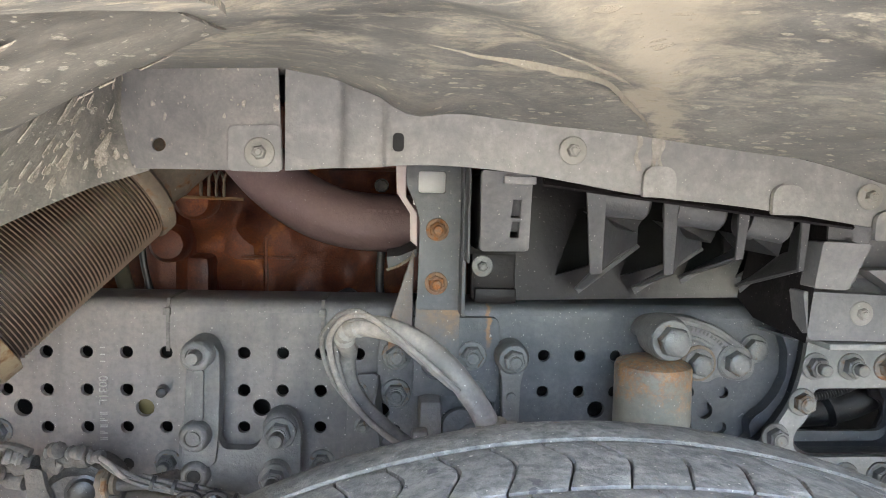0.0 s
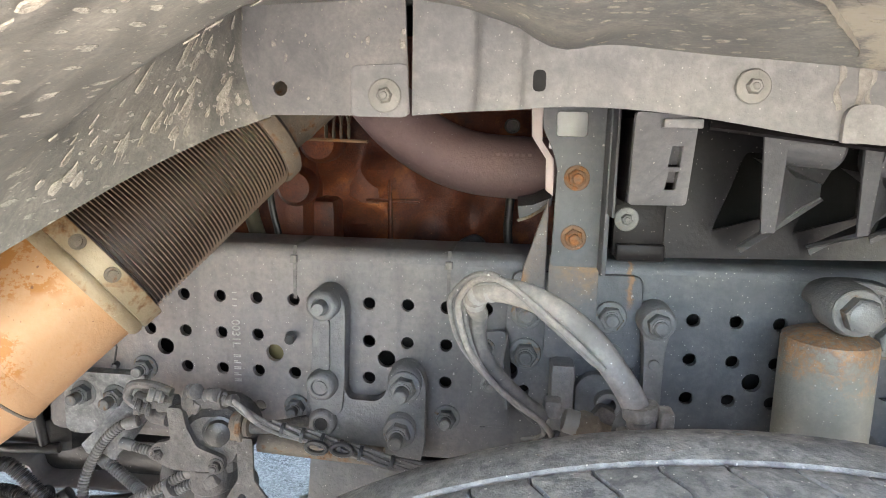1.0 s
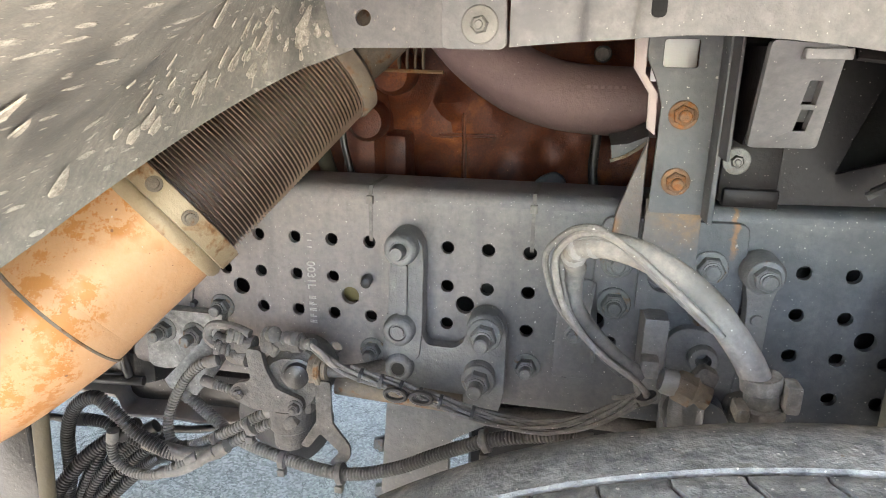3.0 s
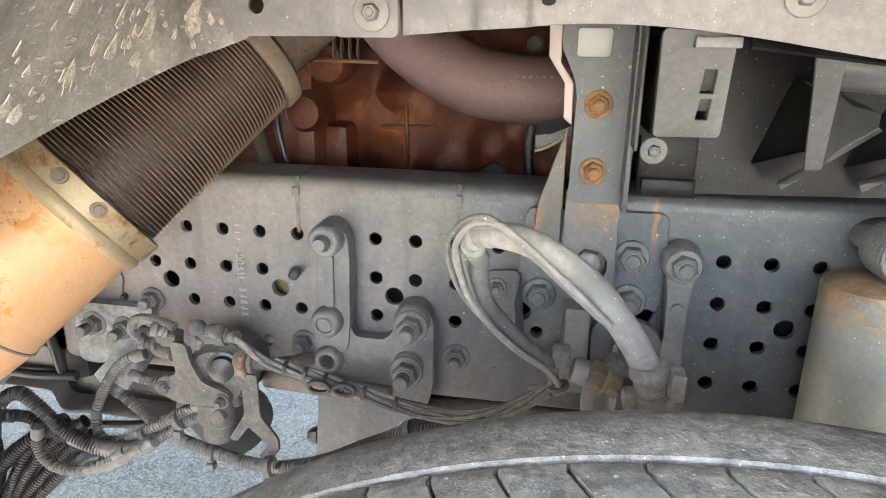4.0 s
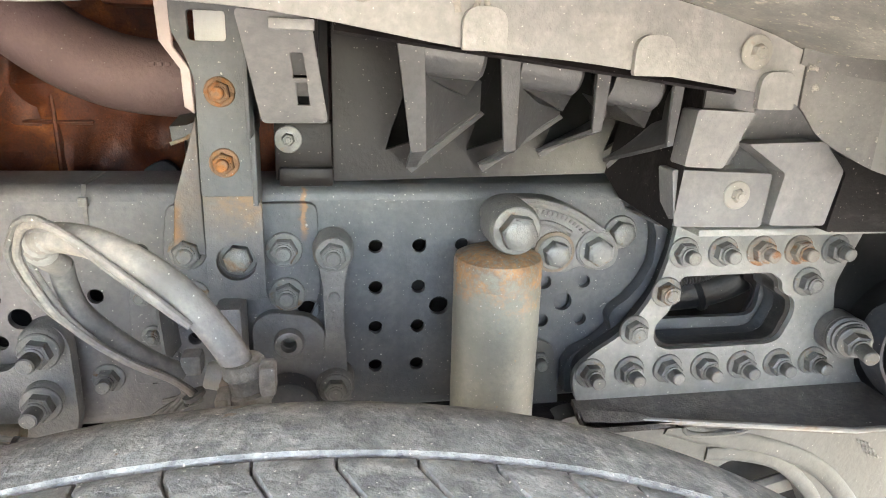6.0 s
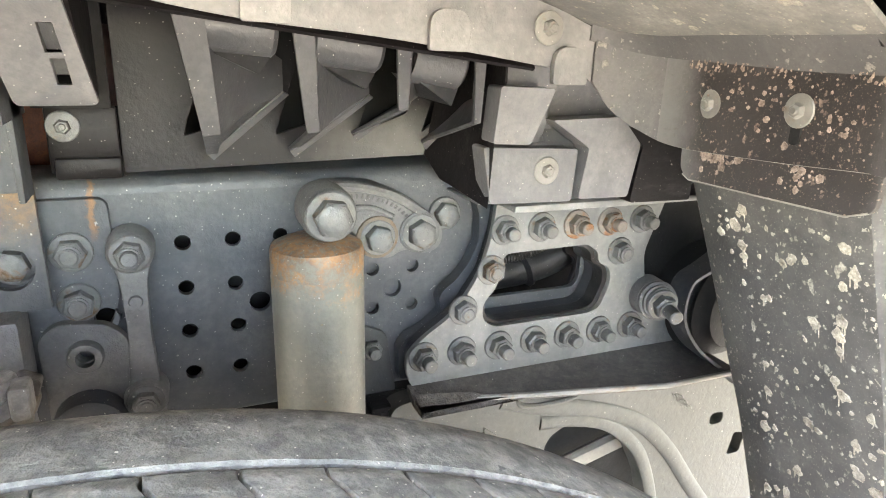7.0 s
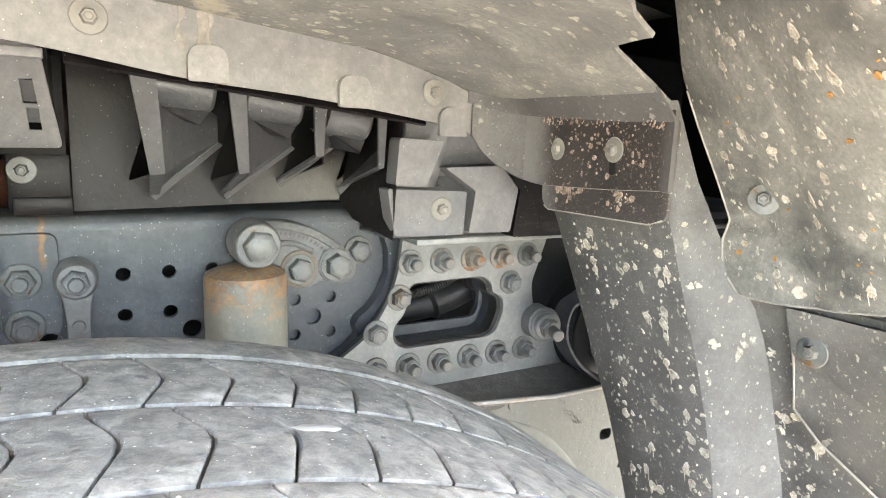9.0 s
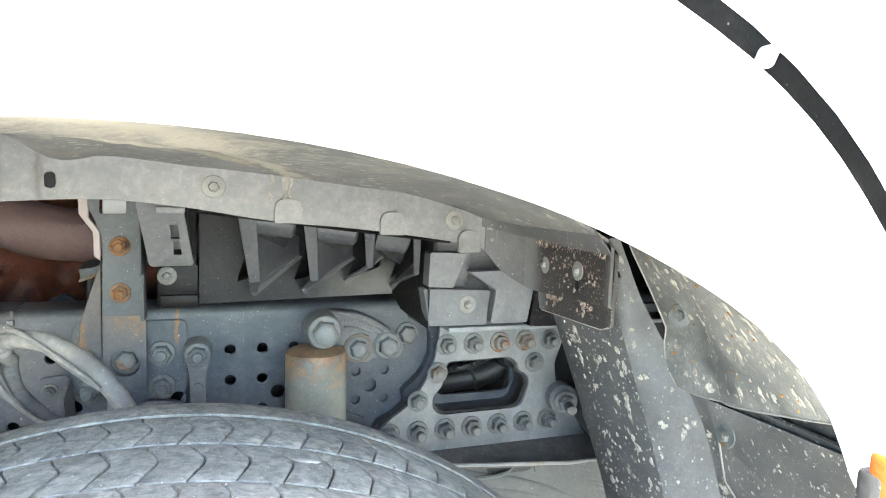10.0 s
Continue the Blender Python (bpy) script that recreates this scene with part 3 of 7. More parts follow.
def scatter(seed, flocks, per, rows, cols, spread, small, large, long=(0.9, 1.25)):
    """Clusters of spots over a stretch of a sheet's grid, most of them small."""
    rng = random.Random(seed)
    spots = []
    for _ in range(flocks):
        a, b = rng.uniform(*rows), rng.uniform(*cols)
        for _ in range(rng.randint(1, per)):
            spots.append((a + rng.gauss(0, spread[0]), b + rng.gauss(0, spread[1]), lerp(small, large, rng.random() ** 2.2), rng.uniform(*long)))
    return [q for q in spots if rows[0] <= q[0] <= rows[1] and cols[0] <= q[1] <= cols[1]]


def along(table, x):
    """A value from a table of (x, value), linear in between."""
    if x <= table[0][0]:
        return table[0][1]
    for (x0, v0), (x1, v1) in zip(table, table[1:]):
        if x <= x1:
            return lerp(v0, v1, (x - x0) / (x1 - x0))
    return table[-1][1]


# ---- bolts: one set of meshes, many parts ----
def shared(name, build, material, smooth=35.0):
    bm = bmesh.new()
    build(bm)
    bmesh.ops.recalc_face_normals(bm, faces=bm.faces)
    me = bpy.data.meshes.new(name)
    bm.to_mesh(me)
    bm.free()
    me.materials.append(material)
    me.shade_smooth()
    me.set_sharp_from_angle(angle=radians(smooth))
    return me


def nut_shape(stud):
    def build(bm):
        lathe(bm, (0, -0.0025, 0), (0, -1, 0), [(0, 0.0118), (0.0005, 0.0123), (0.009, 0.0123), (0.0105, 0.0105)], 6)
        if stud:
            lathe(bm, (0, -0.011, 0), (0, -1, 0), [(0, 0.0088), (0.004, 0.0088), (0.0042, 0.0072), (stud, 0.0072), (stud + 0.0012, 0.0058)], 14)
        else:
            lathe(bm, (0, -0.0128, 0), (0, -1, 0), [(0, 0.0103), (0.0012, 0.0085), (0.0018, 0.006)], 14)
    return build


def washer_shape(bm):
    lathe(bm, (0, 0, 0), (0, -1, 0), [(0, 0.0165), (0.0022, 0.0165), (0.003, 0.0155), (0.003, 0.0095)], 20)


def screw_shape(bm):
    lathe(bm, (0, 0, 0), (0, -1, 0), [(0, 0.0150), (0.0012, 0.0158), (0.0022, 0.0148), (0.0026, 0.0092), (0.0028, 0.0085)], 22)


def screw_head(bm):
    lathe(bm, (0, -0.0026, 0), (0, -1, 0), [(0, 0.0078), (0.0042, 0.0072), (0.0056, 0.0058)], 6)
    lathe(bm, (0, -0.008, 0), (0, -1, 0), [(0, 0.004), (0.0014, 0.003)], 10)


MESH = {}


def bolt(parent, x, y, z, scale=1.0, stud=0.012, material=BOLT, turn=0.0, face=(0, 0), name="bolt"):
    """A nut or head with its washer; it faces -y, turned by face = (about x, about z)."""
    key = ("nut", stud, material.name)
    if key not in MESH:
        MESH[key] = shared("bolt", nut_shape(stud), material)
        MESH["washer", material.name] = shared("washer", washer_shape, material)
    m = pose(x, y, z, face[0], 0, face[1]) @ pose(0, 0, 0, 0, turn, 0) @ Matrix.Scale(scale, 4)
    ob = new(name, MESH[key])
    ob.matrix_basis = m
    under(ob, parent)
    w = new("washer", MESH["washer", material.name])
    w.matrix_basis = m
    under(w, ob)
    return ob


def screw(parent, x, y, z, scale=1.0, face=(0, 0), material=SCREW):
    """A plastic-trim screw: a broad washer with a small head."""
    if ("screw", material.name) not in MESH:
        MESH["screw", material.name] = shared("screw_washer", screw_shape, material)
        MESH["head", material.name] = shared("screw_head", screw_head, material)
    m = pose(x, y, z, face[0], 0, face[1]) @ pose(0, 0, 0, 0, 25 * math.sin(x * 91), 0) @ Matrix.Scale(scale, 4)
    ob = new("screw", MESH["screw", material.name])
    ob.matrix_basis = m
    under(ob, parent)
    h = new("screw_head", MESH["head", material.name])
    h.matrix_basis = m
    under(h, ob)
    return ob


# ---- setting: ground and the closed cab around the wheel well ----
WHEEL_X, ARCH_Z, LIP_R, LIP_Y = 0.581, 0.598, 0.645, -0.765


def lip_z(x):
    return ARCH_Z + math.sqrt(max(LIP_R ** 2 - (x - WHEEL_X) ** 2, 0.0))


bm = bmesh.new()
bmesh.ops.create_grid(bm, x_segments=2, y_segments=2, size=120)
tagged(part("ground", bm, ASPHALT), "grey asphalt yard with fine cracks under the truck", "ground", kind="structure")
# Added dark panels that limit the light; skirt and step stay out of view.
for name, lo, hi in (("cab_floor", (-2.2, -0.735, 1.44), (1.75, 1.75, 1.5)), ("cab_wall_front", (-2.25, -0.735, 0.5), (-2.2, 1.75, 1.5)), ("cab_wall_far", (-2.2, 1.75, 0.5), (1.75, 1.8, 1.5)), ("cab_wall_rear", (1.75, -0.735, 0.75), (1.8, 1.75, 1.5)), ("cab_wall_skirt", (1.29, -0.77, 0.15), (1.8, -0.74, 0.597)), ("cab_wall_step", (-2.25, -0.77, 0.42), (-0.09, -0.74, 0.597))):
    tagged(part(name, block(bmesh.new(), lo, hi), SHADE_DARK), "dark panel added to keep light out of the wheel well", "cab underside", kind="structure")

# white cab side with the arch opening, the flare, the dark seam
side = thing("cab_side_panel", (0.3, -0.68, 1.4), "glossy white painted truck cab side around the wheel arch", "vehicle panel")
FLARE_R = [(0, 0.665), (30, 0.690), (45, 0.728), (55, 0.754), (58, 0.762), (61, 0.768), (65, 0.773), (70, 0.775), (90, 0.77), (110, 0.775), (126, 0.75), (150, 0.69), (180, 0.665)]


def ring(extra, n=60):
    out = []
    for k in range(n + 1):
        a = 180 * (1 - k / n)
        r = along(FLARE_R, a) + extra
        out.append((WHEEL_X + r * math.cos(radians(a)), ARCH_Z + r * math.sin(radians(a))))
    return out


part("panel", plate(bmesh.new(), [(-2.25, 0.598), *ring(0.012), (1.8, 0.598), (1.8, 2.5), (-2.25, 2.5)], [], -0.775, -0.772), WHITE, side)
# Black plate closes the gap and helps its deep shade by colour.
part("seam_backing", plate(bmesh.new(), ring(0.07) + ring(-0.06)[::-1], [], -0.744, -0.736), BLACK, side, "black plate added behind the seam for its shaded gap")
LIP = [(0, 0.60), (42.6, 0.629), (47.6, 0.645), (52, 0.651), (57, 0.652), (61.5, 0.650), (67, 0.648), (74, 0.6455), (82, 0.645), (180, 0.645)]
flare = thing("fender_flare", (0.6, -0.7, 1.3), "sunlit white wheel arch flare with a rolled lip", "fender")
rows = []
for k in range(81):
    a = math.pi * (1 - k / 80)
    c, s = math.cos(a), math.sin(a)
    r0, r1 = along(LIP, math.degrees(a)), along(FLARE_R, math.degrees(a))
    rows.append([(WHEEL_X + r * c, y, ARCH_Z + r * s) for y, r in ((-0.748, r0 + 0.002), (-0.765, r0), (-0.777, r0 + 0.003), (-0.784, r0 + 0.011), (-0.787, r0 + 0.022), (-0.784, lerp(r0 + 0.022, r1 - 0.012, 0.5)), (-0.776, r1 - 0.012), (-0.770, r1 - 0.002), (-0.758, r1))])
part("flare_shell", sheet(bmesh.new(), rows, 0.003), WHITE, flare)
for a in (64.5, 97, 140):
    q = Vector((WHEEL_X + (along(FLARE_R, a) + 0.006) * math.cos(radians(a)), -0.765, ARCH_Z + (along(FLARE_R, a) + 0.006) * math.sin(radians(a))))
    part("clip", block(bmesh.new(), (-0.0025, -0.010, -0.0075), (0.0025, 0.004, 0.0075), 0.003, Matrix.Translation(q) @ pose(0, 0, 0, 0, 90 - a, 0)), WHITE, flare, "small white clip bridging the seam")
lamp = thing("side_marker", (1.05, -0.79, 1.03), "small orange side marker on the flare behind the arch", "marker lamp")
part("base", block(bmesh.new(), (1.004, -0.798, 0.996), (1.065, -0.780, 1.054), 0.004), BLACK, lamp, "black plastic base")
part("lens", block(bmesh.new(), (1.005, -0.812, 0.999), (1.062, -0.786, 1.068), 0.005), ORANGE, lamp)

# ---- wheel ----
HUB = (0.5725, -0.6047, 0.511)       # the hub; the wheel is steered a little, and leans
STEER = Matrix.Translation(HUB) @ Matrix.Rotation(radians(-2.3), 4, "Z") @ Matrix.Rotation(radians(-3.4), 4, "X")
tyre = thing("truck_tyre", (0.5725, -0.6047, 0.0), "dusty worn truck tyre with zigzag sipes across its ribs", "tyre")


def crown(w):
    """The tread's radius at a distance w from the tyre's middle."""
    return 0.5129 + 0.16 * w * w - 8.8 * max(abs(w) - 0.118, 0) ** 2


def turned(prof, seg, cap=False):
    bm = lathe(bmesh.new(), (0, 0, 0), (0, -1, 0), prof, seg, cap)
    bmesh.ops.transform(bm, matrix=STEER, verts=bm.verts)
    return bm


side_p = [(0.150, 0.30), (0.158, 0.33), (0.168, 0.38), (0.172, 0.425), (0.168, 0.458), (0.160, 0.485), (0.150, 0.499)]
tread_p = [(w, crown(w) - 0.009) for w in (-0.14, -0.11, -0.07, 0.0, 0.07, 0.11, 0.14)]
part("carcass", turned([(-w, r) for w, r in side_p] + tread_p + side_p[::-1], 128), RUBBER_T, tyre)
for sgn in (-1, 1):
    part("shoulder_rib", turned([(sgn * w, r) for w, r in ((0.1497, 0.496), (0.1485, crown(0.1465) - 0.003), (0.144, crown(0.144)), (0.135, crown(0.135)), (0.12, crown(0.12)), (0.105, crown(0.105)), (0.0968, crown(0.097) - 0.0002), (0.0955, crown(0.095) - 0.0014), (0.0955, 0.497))], 160), RUBBER_T, tyre)
rim_p = [(-0.12, 0.30), (-0.13, 0.315), (-0.15, 0.31), (-0.14, 0.285), (0.0, 0.27), (0.10, 0.275), (0.14, 0.285), (0.15, 0.31), (0.13, 0.315), (0.12, 0.27), (0.06, 0.2), (0.05, 0.05)]
part("rim", turned(rim_p, 48, True), ALU, tyre)
SIPE = [(0.0, 0.0), (0.1, 0.05), (0.42, 1.0), (0.55, 1.0), (1.0, 0.15)]
for w0, w1, bend, off in ((-0.0922, -0.0278, 0.011, 0.15), (-0.0236, 0.0480, 0.011, 0.55), (0.0515, 0.0925, 0.006, 0.3)):
    count = 104
    step = 2 * math.pi / count
    gap = 0.0007 / 0.513
    bm = bmesh.new()
    cols = 11
    grid = []
    for i in range(cols):
        f = i / (cols - 1)
        w = lerp(w0, w1, f)
        zig = along(SIPE, f) * bend / 0.513
        row = []
        for k in range(6):
            a = lerp(-step / 2 + gap, step / 2 - gap, (0, 0.03, 0.35, 0.65, 0.97, 1)[k]) + zig
            r = crown(w) - (0.0010 if i in (0, cols - 1) or k in (0, 5) else 0.0)
            row.append(bm.verts.new((r * math.sin(a), -w, r * math.cos(a))))
        grid.append(row)
    for a, b in zip(grid, grid[1:]):
        for k in range(5):
            bm.faces.new((a[k], a[k + 1], b[k + 1], b[k]))
    rim_e = [e for e in bm.edges if len(e.link_faces) == 1]
    down = bmesh.ops.extrude_edge_only(bm, edges=rim_e)["geom"]
    for v in down:
        if isinstance(v, bmesh.types.BMVert):
            v.co = Vector((v.co.x * 0.978, v.co.y, v.co.z * 0.978))
    bmesh.ops.recalc_face_normals(bm, faces=bm.faces)
    me = bpy.data.meshes.new("tread_block")
    bm.to_mesh(me)
    bm.free()
    me.materials.append(RUBBER_T)
    me.shade_smooth()
    me.set_sharp_from_angle(angle=radians(40))
    for k in range(count):
        a = (k + off) * step
        if math.cos(a) < 0.0:
            continue
        ob = new("tread_block", me)
        ob.matrix_basis = STEER @ Matrix.Rotation(a, 4, "Y")
        under(ob, tyre)

blob = bmesh.new()
bmesh.ops.create_icosphere(blob, subdivisions=3, radius=1.0)
for v in blob.verts:
    v.co *= 1 + 0.25 * noise.noise(v.co * 1.7)
bmesh.ops.transform(blob, matrix=Matrix.Translation((0.690, -0.583, 1.0095)) @ Matrix.Rotation(radians(13), 4, "Y") @ Matrix.Diagonal((0.011, 0.0035, 0.0016, 1)), verts=blob.verts)
part("chalky_lump", blob, SCREW, tyre, "whitish lump stuck in a groove")

# ---- wheel arch liner ----
# the inner flange: x, y, lower edge, upper edge
FLANGE = [(0.338, -0.212, 1.182, 1.279), (0.385, -0.2085, 1.186, 1.272), (0.398, -0.198, 1.187, 1.268), (0.428, -0.195, 1.189, 1.261), (0.440, -0.2035, 1.190, 1.257), (0.48, -0.203, 1.192, 1.248), (0.536, -0.200, 1.190, 1.242), (0.6, -0.197, 1.183, 1.236), (0.70, -0.192, 1.168, 1.229), (0.80, -0.188, 1.160, 1.219), (0.88, -0.185, 1.151, 1.210), (0.963, -0.182, 1.140, 1.190), (1.0, -0.182, 1.133, 1.177), (1.025, -0.190, 1.105, 1.169), (1.045, -0.213, 1.088, 1.164), (1.057, -0.243, 1.079, 1.162), (1.060, -0.30, 1.080, 1.160), (1.062, -0.36, 1.083, 1.158), (1.062, -0.412, 1.087, 1.158), (1.0612, -0.424, 1.087, 1.158), (1.059, -0.433, 1.087, 1.158)]
liner = thing("wheel_arch_liner", (0.7, -0.45, 1.2), "dark plastic wheel arch liner caked with dried beige mud", "wheel liner")
path = spline([f[:3] for f in FLANGE], 5)
tops = spline([(f[0], f[1], f[3]) for f in FLANGE], 5)
rows = [[Vector((p.x, p.y, lerp(p.z, q.z, k / 4))) for k in range(5)] for p, q in zip(path, tops)]
part("inner_flange", sheet(bmesh.new(), rows[:62], 0.004), PLASTIC_L, liner, "paler dusty inner flange of the liner")
part("flange_bend", sheet(bmesh.new(), rows[61:74], 0.004), BEND, liner)
part("lower_edge", sweep(bmesh.new(), [r[0] for r in rows[70:]], 0.0009, 8), DRIBBLE, liner, "pale dusty lower edge")
corner = part("corner_panel", sheet(bmesh.new(), rows[73:], 0.004), CORNER, liner, "mud-spattered corner of the liner")
MUD_SPOTS = scatter(12, 12, 4, (3, 19), (0.3, 3.6), (0.7, 0.3), 0.0007, 0.0040) + scatter(15, 34, 8, (3, 19.5), (3.1, 3.8), (0.8, 0.12), 0.0005, 0.0013, (1.2, 3.2)) + scatter(18, 6, 20, (5, 18), (0.3, 3.2), (0.5, 0.3), 0.0005, 0.0022)
splashes("dried_mud", corner, rows[73:], corner, SPLASH_B, MUD_SPOTS, (0, 0.2, -1), (0.6, -0.7, 1.1), 6, 2, label="brown dried mud splashes")
CORNER_ROWS = rows[60:]
END = [(-0.78, 0.785), (-0.723, 0.789), (-0.694, 0.813), (-0.656, 0.822), (-0.584, 0.844), (-0.538, 0.879), (-0.482, 0.946), (-0.477, 0.971), (-0.432, 0.978), (-0.428, 0.986), (-0.424, 1.055), (-0.18, 1.062)]


def roof(x, y):
    """The liner's ceiling: from the inner flange's upper edge to the arch's lip."""
    yi = along([(f[0], f[1]) for f in FLANGE[:13]], x)
    zi = along([(f[0], f[3]) for f in FLANGE[:13]] + [(1.06, 1.161)], x)
    t = min(max((yi - y) / (yi - LIP_Y), 0.0), 1.0)
    z = lerp(zi, lip_z(x) + 0.002, t) + 0.018 * math.sin(math.pi * t) * along([(0.2, 0.3), (0.6, 0.9), (0.95, 2.0), (1.06, 0.3)], x)
    z += along([(0.80, 0.0), (0.957, 0.017), (1.057, 0.049)], x) * (t / 0.45 if t < 0.5 else (1 - t) / 0.45)
    # two swages and a hollow, pressed into the sheet
    z -= 0.008 * math.exp(-((x - 0.62 - (0.4 + y) * 0.9) / 0.03) ** 2) * math.sin(math.pi * t)
    z -= 0.018 * math.exp(-((x - 0.46) / 0.035) ** 2 - ((y + 0.24) / 0.05) ** 2)
    z += 0.012 * math.exp(-((x - 0.92) / 0.035) ** 2 - ((y + 0.28) / 0.03) ** 2)
    z += 0.0018 * noise.noise(Vector((x * 9, y * 9, 0.3)))
    return z


YS = [lerp(-0.186, LIP_Y, (k / 40) ** 0.9) for k in range(41)]
YS = sorted(YS + [-0.424, -0.426, -0.428, -0.430, -0.432, -0.441, -0.477, -0.4795, -0.482, -0.49, -0.53, -0.538, -0.545, -0.66], reverse=True)
rows = []
for k, y in enumerate(YS):
    row = []
    for i in range(57):
        x = lerp(0.338, along(END, y), i / 56)
        yi = along([(f[0], f[1]) for f in FLANGE[:13]], x)
        yy = lerp(yi, LIP_Y, (k / 40) ** 0.9) if k < 14 else y
        row.append(Vector((x, yy, roof(x, yy))))
    rows.append(row)
part("ceiling", sheet(bmesh.new(), rows, -0.004), LINER, liner)
# the moulded radius between the ceiling and the corner panel
rows = []
for k, r in enumerate(CORNER_ROWS):
    a, b = CORNER_ROWS[max(k - 1, 0)][4], CORNER_ROWS[min(k + 1, len(CORNER_ROWS) - 1)][4]
    n_in = (b - a).cross(Vector((0, 0, 1))).normalized()
    top = r[4]
    p0, mid_p = top + n_in * 0.0012 - Vector((0, 0, 0.012)), top + n_in * 0.0035 - Vector((0, 0, 0.0035))
    far = top + n_in * lerp(0.002, 0.024, min(k / 16, 1.0))
    p2 = Vector((far.x, far.y, roof(far.x, far.y) + 0.0035))
    rows.append([p0.lerp(mid_p, f).lerp(mid_p.lerp(p2, f), f) for f in (i / 8 for i in range(9))])
part("corner_radius", sheet(bmesh.new(), rows, 0.002), BEND, liner)
for x, z in ((0.7165, 1.184), (0.860, 1.169), (0.979, 1.144)):
    y = along([(f[0], f[1]) for f in FLANGE[:13]], x) - 0.002
    part("tab", plate(bmesh.new(), rounded([(x - 0.0175, z - 0.018), (x + 0.0175, z - 0.018), (x + 0.0175, z + 0.014), (x - 0.0175, z + 0.014)], [0.003, 0.003, 0.017, 0.017], 6), [], y, y - 0.006, 0.001), PLASTIC_L, liner)
for x, z in ((0.624, 1.211), (0.955, 1.173)):
    screw(liner, x, along([(f[0], f[1]) for f in FLANGE[:13]], x) - 0.003, z, 0.92)
for y, z in ((-0.279, 1.118), (-0.362, 1.121)):
    screw(liner, 1.057, y, z, 0.78, (0, -90), SCREW)
    part("slot", yz_plate(rounded([(y - 0.004, z - 0.024), (y - 0.004, z - 0.008), (y + 0.004, z - 0.008), (y + 0.004, z - 0.024)], 0.004), [], 1.0590, 1.0560), SHADE_DARK, liner, "dark slot below the screw")
# The hole is a near-black patch on the flange, its shade painted.
part("vent_hole", plate(bmesh.new(), rounded([(0.4415, 1.204), (0.4415, 1.222), (0.4525, 1.222), (0.4525, 1.204)], 0.005), [], -0.2075, -0.2092), SHADE_DARK, liner, "oval hole in the flange")

for k, (r, pts) in enumerate(((0.0065, [(0.458, -0.43), (0.484, -0.419), (0.50, -0.408), (0.534, -0.398), (0.562, -0.385), (0.602, -0.361), (0.633, -0.317), (0.681, -0.245), (0.694, -0.215)]), (0.0045, [(0.52, -0.45), (0.56, -0.42), (0.585, -0.40), (0.61, -0.375), (0.64, -0.335)]))):
    line = even([Vector((x + 0.004 * noise.noise(Vector((i, k, 0))), y, roof(x, y) + 0.0008)) for i, (x, y) in enumerate((p.x, p.y) for p in spline([(x, y, 0) for x, y in pts], 6))], 0.004)
    part("mud_ridge", sweep(bmesh.new(), line, lambda i: r * (0.75 + 0.5 * abs(noise.noise(Vector((i * 0.12, k, 2)))))  * min(1, 0.1 + i / 25, 0.1 + (len(line) - i) / 25), 8, 0.22), MUD, liner, "raised run of dried mud")
for x, w in ((0.694, 0.004), (0.712, 0.007), (0.719, 0.003)):
    y = along([(f[0], f[1]) for f in FLANGE[:13]], x) - 0.0044
    z1, z0 = along([(f[0], f[3]) for f in FLANGE[:13]], x), along([(f[0], f[2]) for f in FLANGE[:13]], x)
    part("mud_run", sweep(bmesh.new(), [(x + 0.002 * math.sin(k), y + 0.003, lerp(z1, z0 + 0.004 + 0.02 * (w < 0.005), k / 8)) for k in range(9)], lambda i: w * (0.55 + 0.25 * math.sin(i * 1.3) + 0.3 * (i == 8)), 8, 0.2), DRIBBLE, liner, "dried dribble of mud")

# front liner
front = thing("front_arch_liner", (0.2, -0.45, 1.15), "dark plastic front arch liner with streaks of mud", "wheel liner")
LOW = [(-0.213, 0.211, 1.179), (-0.217, 0.188, 1.170), (-0.24, 0.169, 1.160), (-0.30, 0.140, 1.134), (-0.36, 0.130, 1.1135), (-0.42, 0.126, 1.095), (-0.50, 0.122, 1.070), (-0.60, 0.118, 1.052), (-0.69, 0.115, 1.045), (-0.763, 0.112, 1.040)]
FOLD_X, FOLD_Z = [(0.213, 0.188), (0.28, 0.206), (0.36, 0.234)], [(0.213, 1.280), (0.28, 1.276), (0.36, 1.270)]
rows = []
for y, x0, z0 in [(p.x, p.y, p.z) for p in spline(LOW, 5)]:
    zt = roof(0.348, y) - 0.002
    t = min((-0.213 - y) / 0.06, 1.0)
    row = []
    for i in range(25):
        f = i / 24
        x = lerp(x0, 0.348, lerp(max(0, f - 0.55) / 0.45, f ** 1.15, t))
        z = lerp(z0, zt, lerp(min(f / 0.55, 1), f ** 0.72, t))
        # towards the flange the sheet folds into a flat shelf
        xf, zf, zr = along(FOLD_X, -y), along(FOLD_Z, -y), along(FOLD_Z, -y) + 0.001
        g = min(f / 0.6, 1.0)
        flat = Vector((lerp(x0, xf, g), y, lerp(z0, zf, g ** 0.9))) if f <= 0.6 else Vector((lerp(xf, 0.346, (f - 0.6) / 0.4), y, lerp(zf, zr, (f - 0.6) / 0.4)))
        row.append(flat.lerp(Vector((x, y, z)), along([(0.36, 0.0), (0.47, 1.0)], -y)))
    rows.append(row)
shell = part("ceiling", sheet(bmesh.new(), rows, -0.003), LINER_F, front)
splashes("streaky_mud", shell, rows, shell, SPLASH, scatter(31, 52, 2, (9, 40), (1.0, 20), (1.2, 1.2), 0.0012, 0.0068, (1.8, 5.0)), (-0.85, -0.05, -0.42), (0.45, -0.72, 1.15), 8, label="pale streaks of thrown mud")
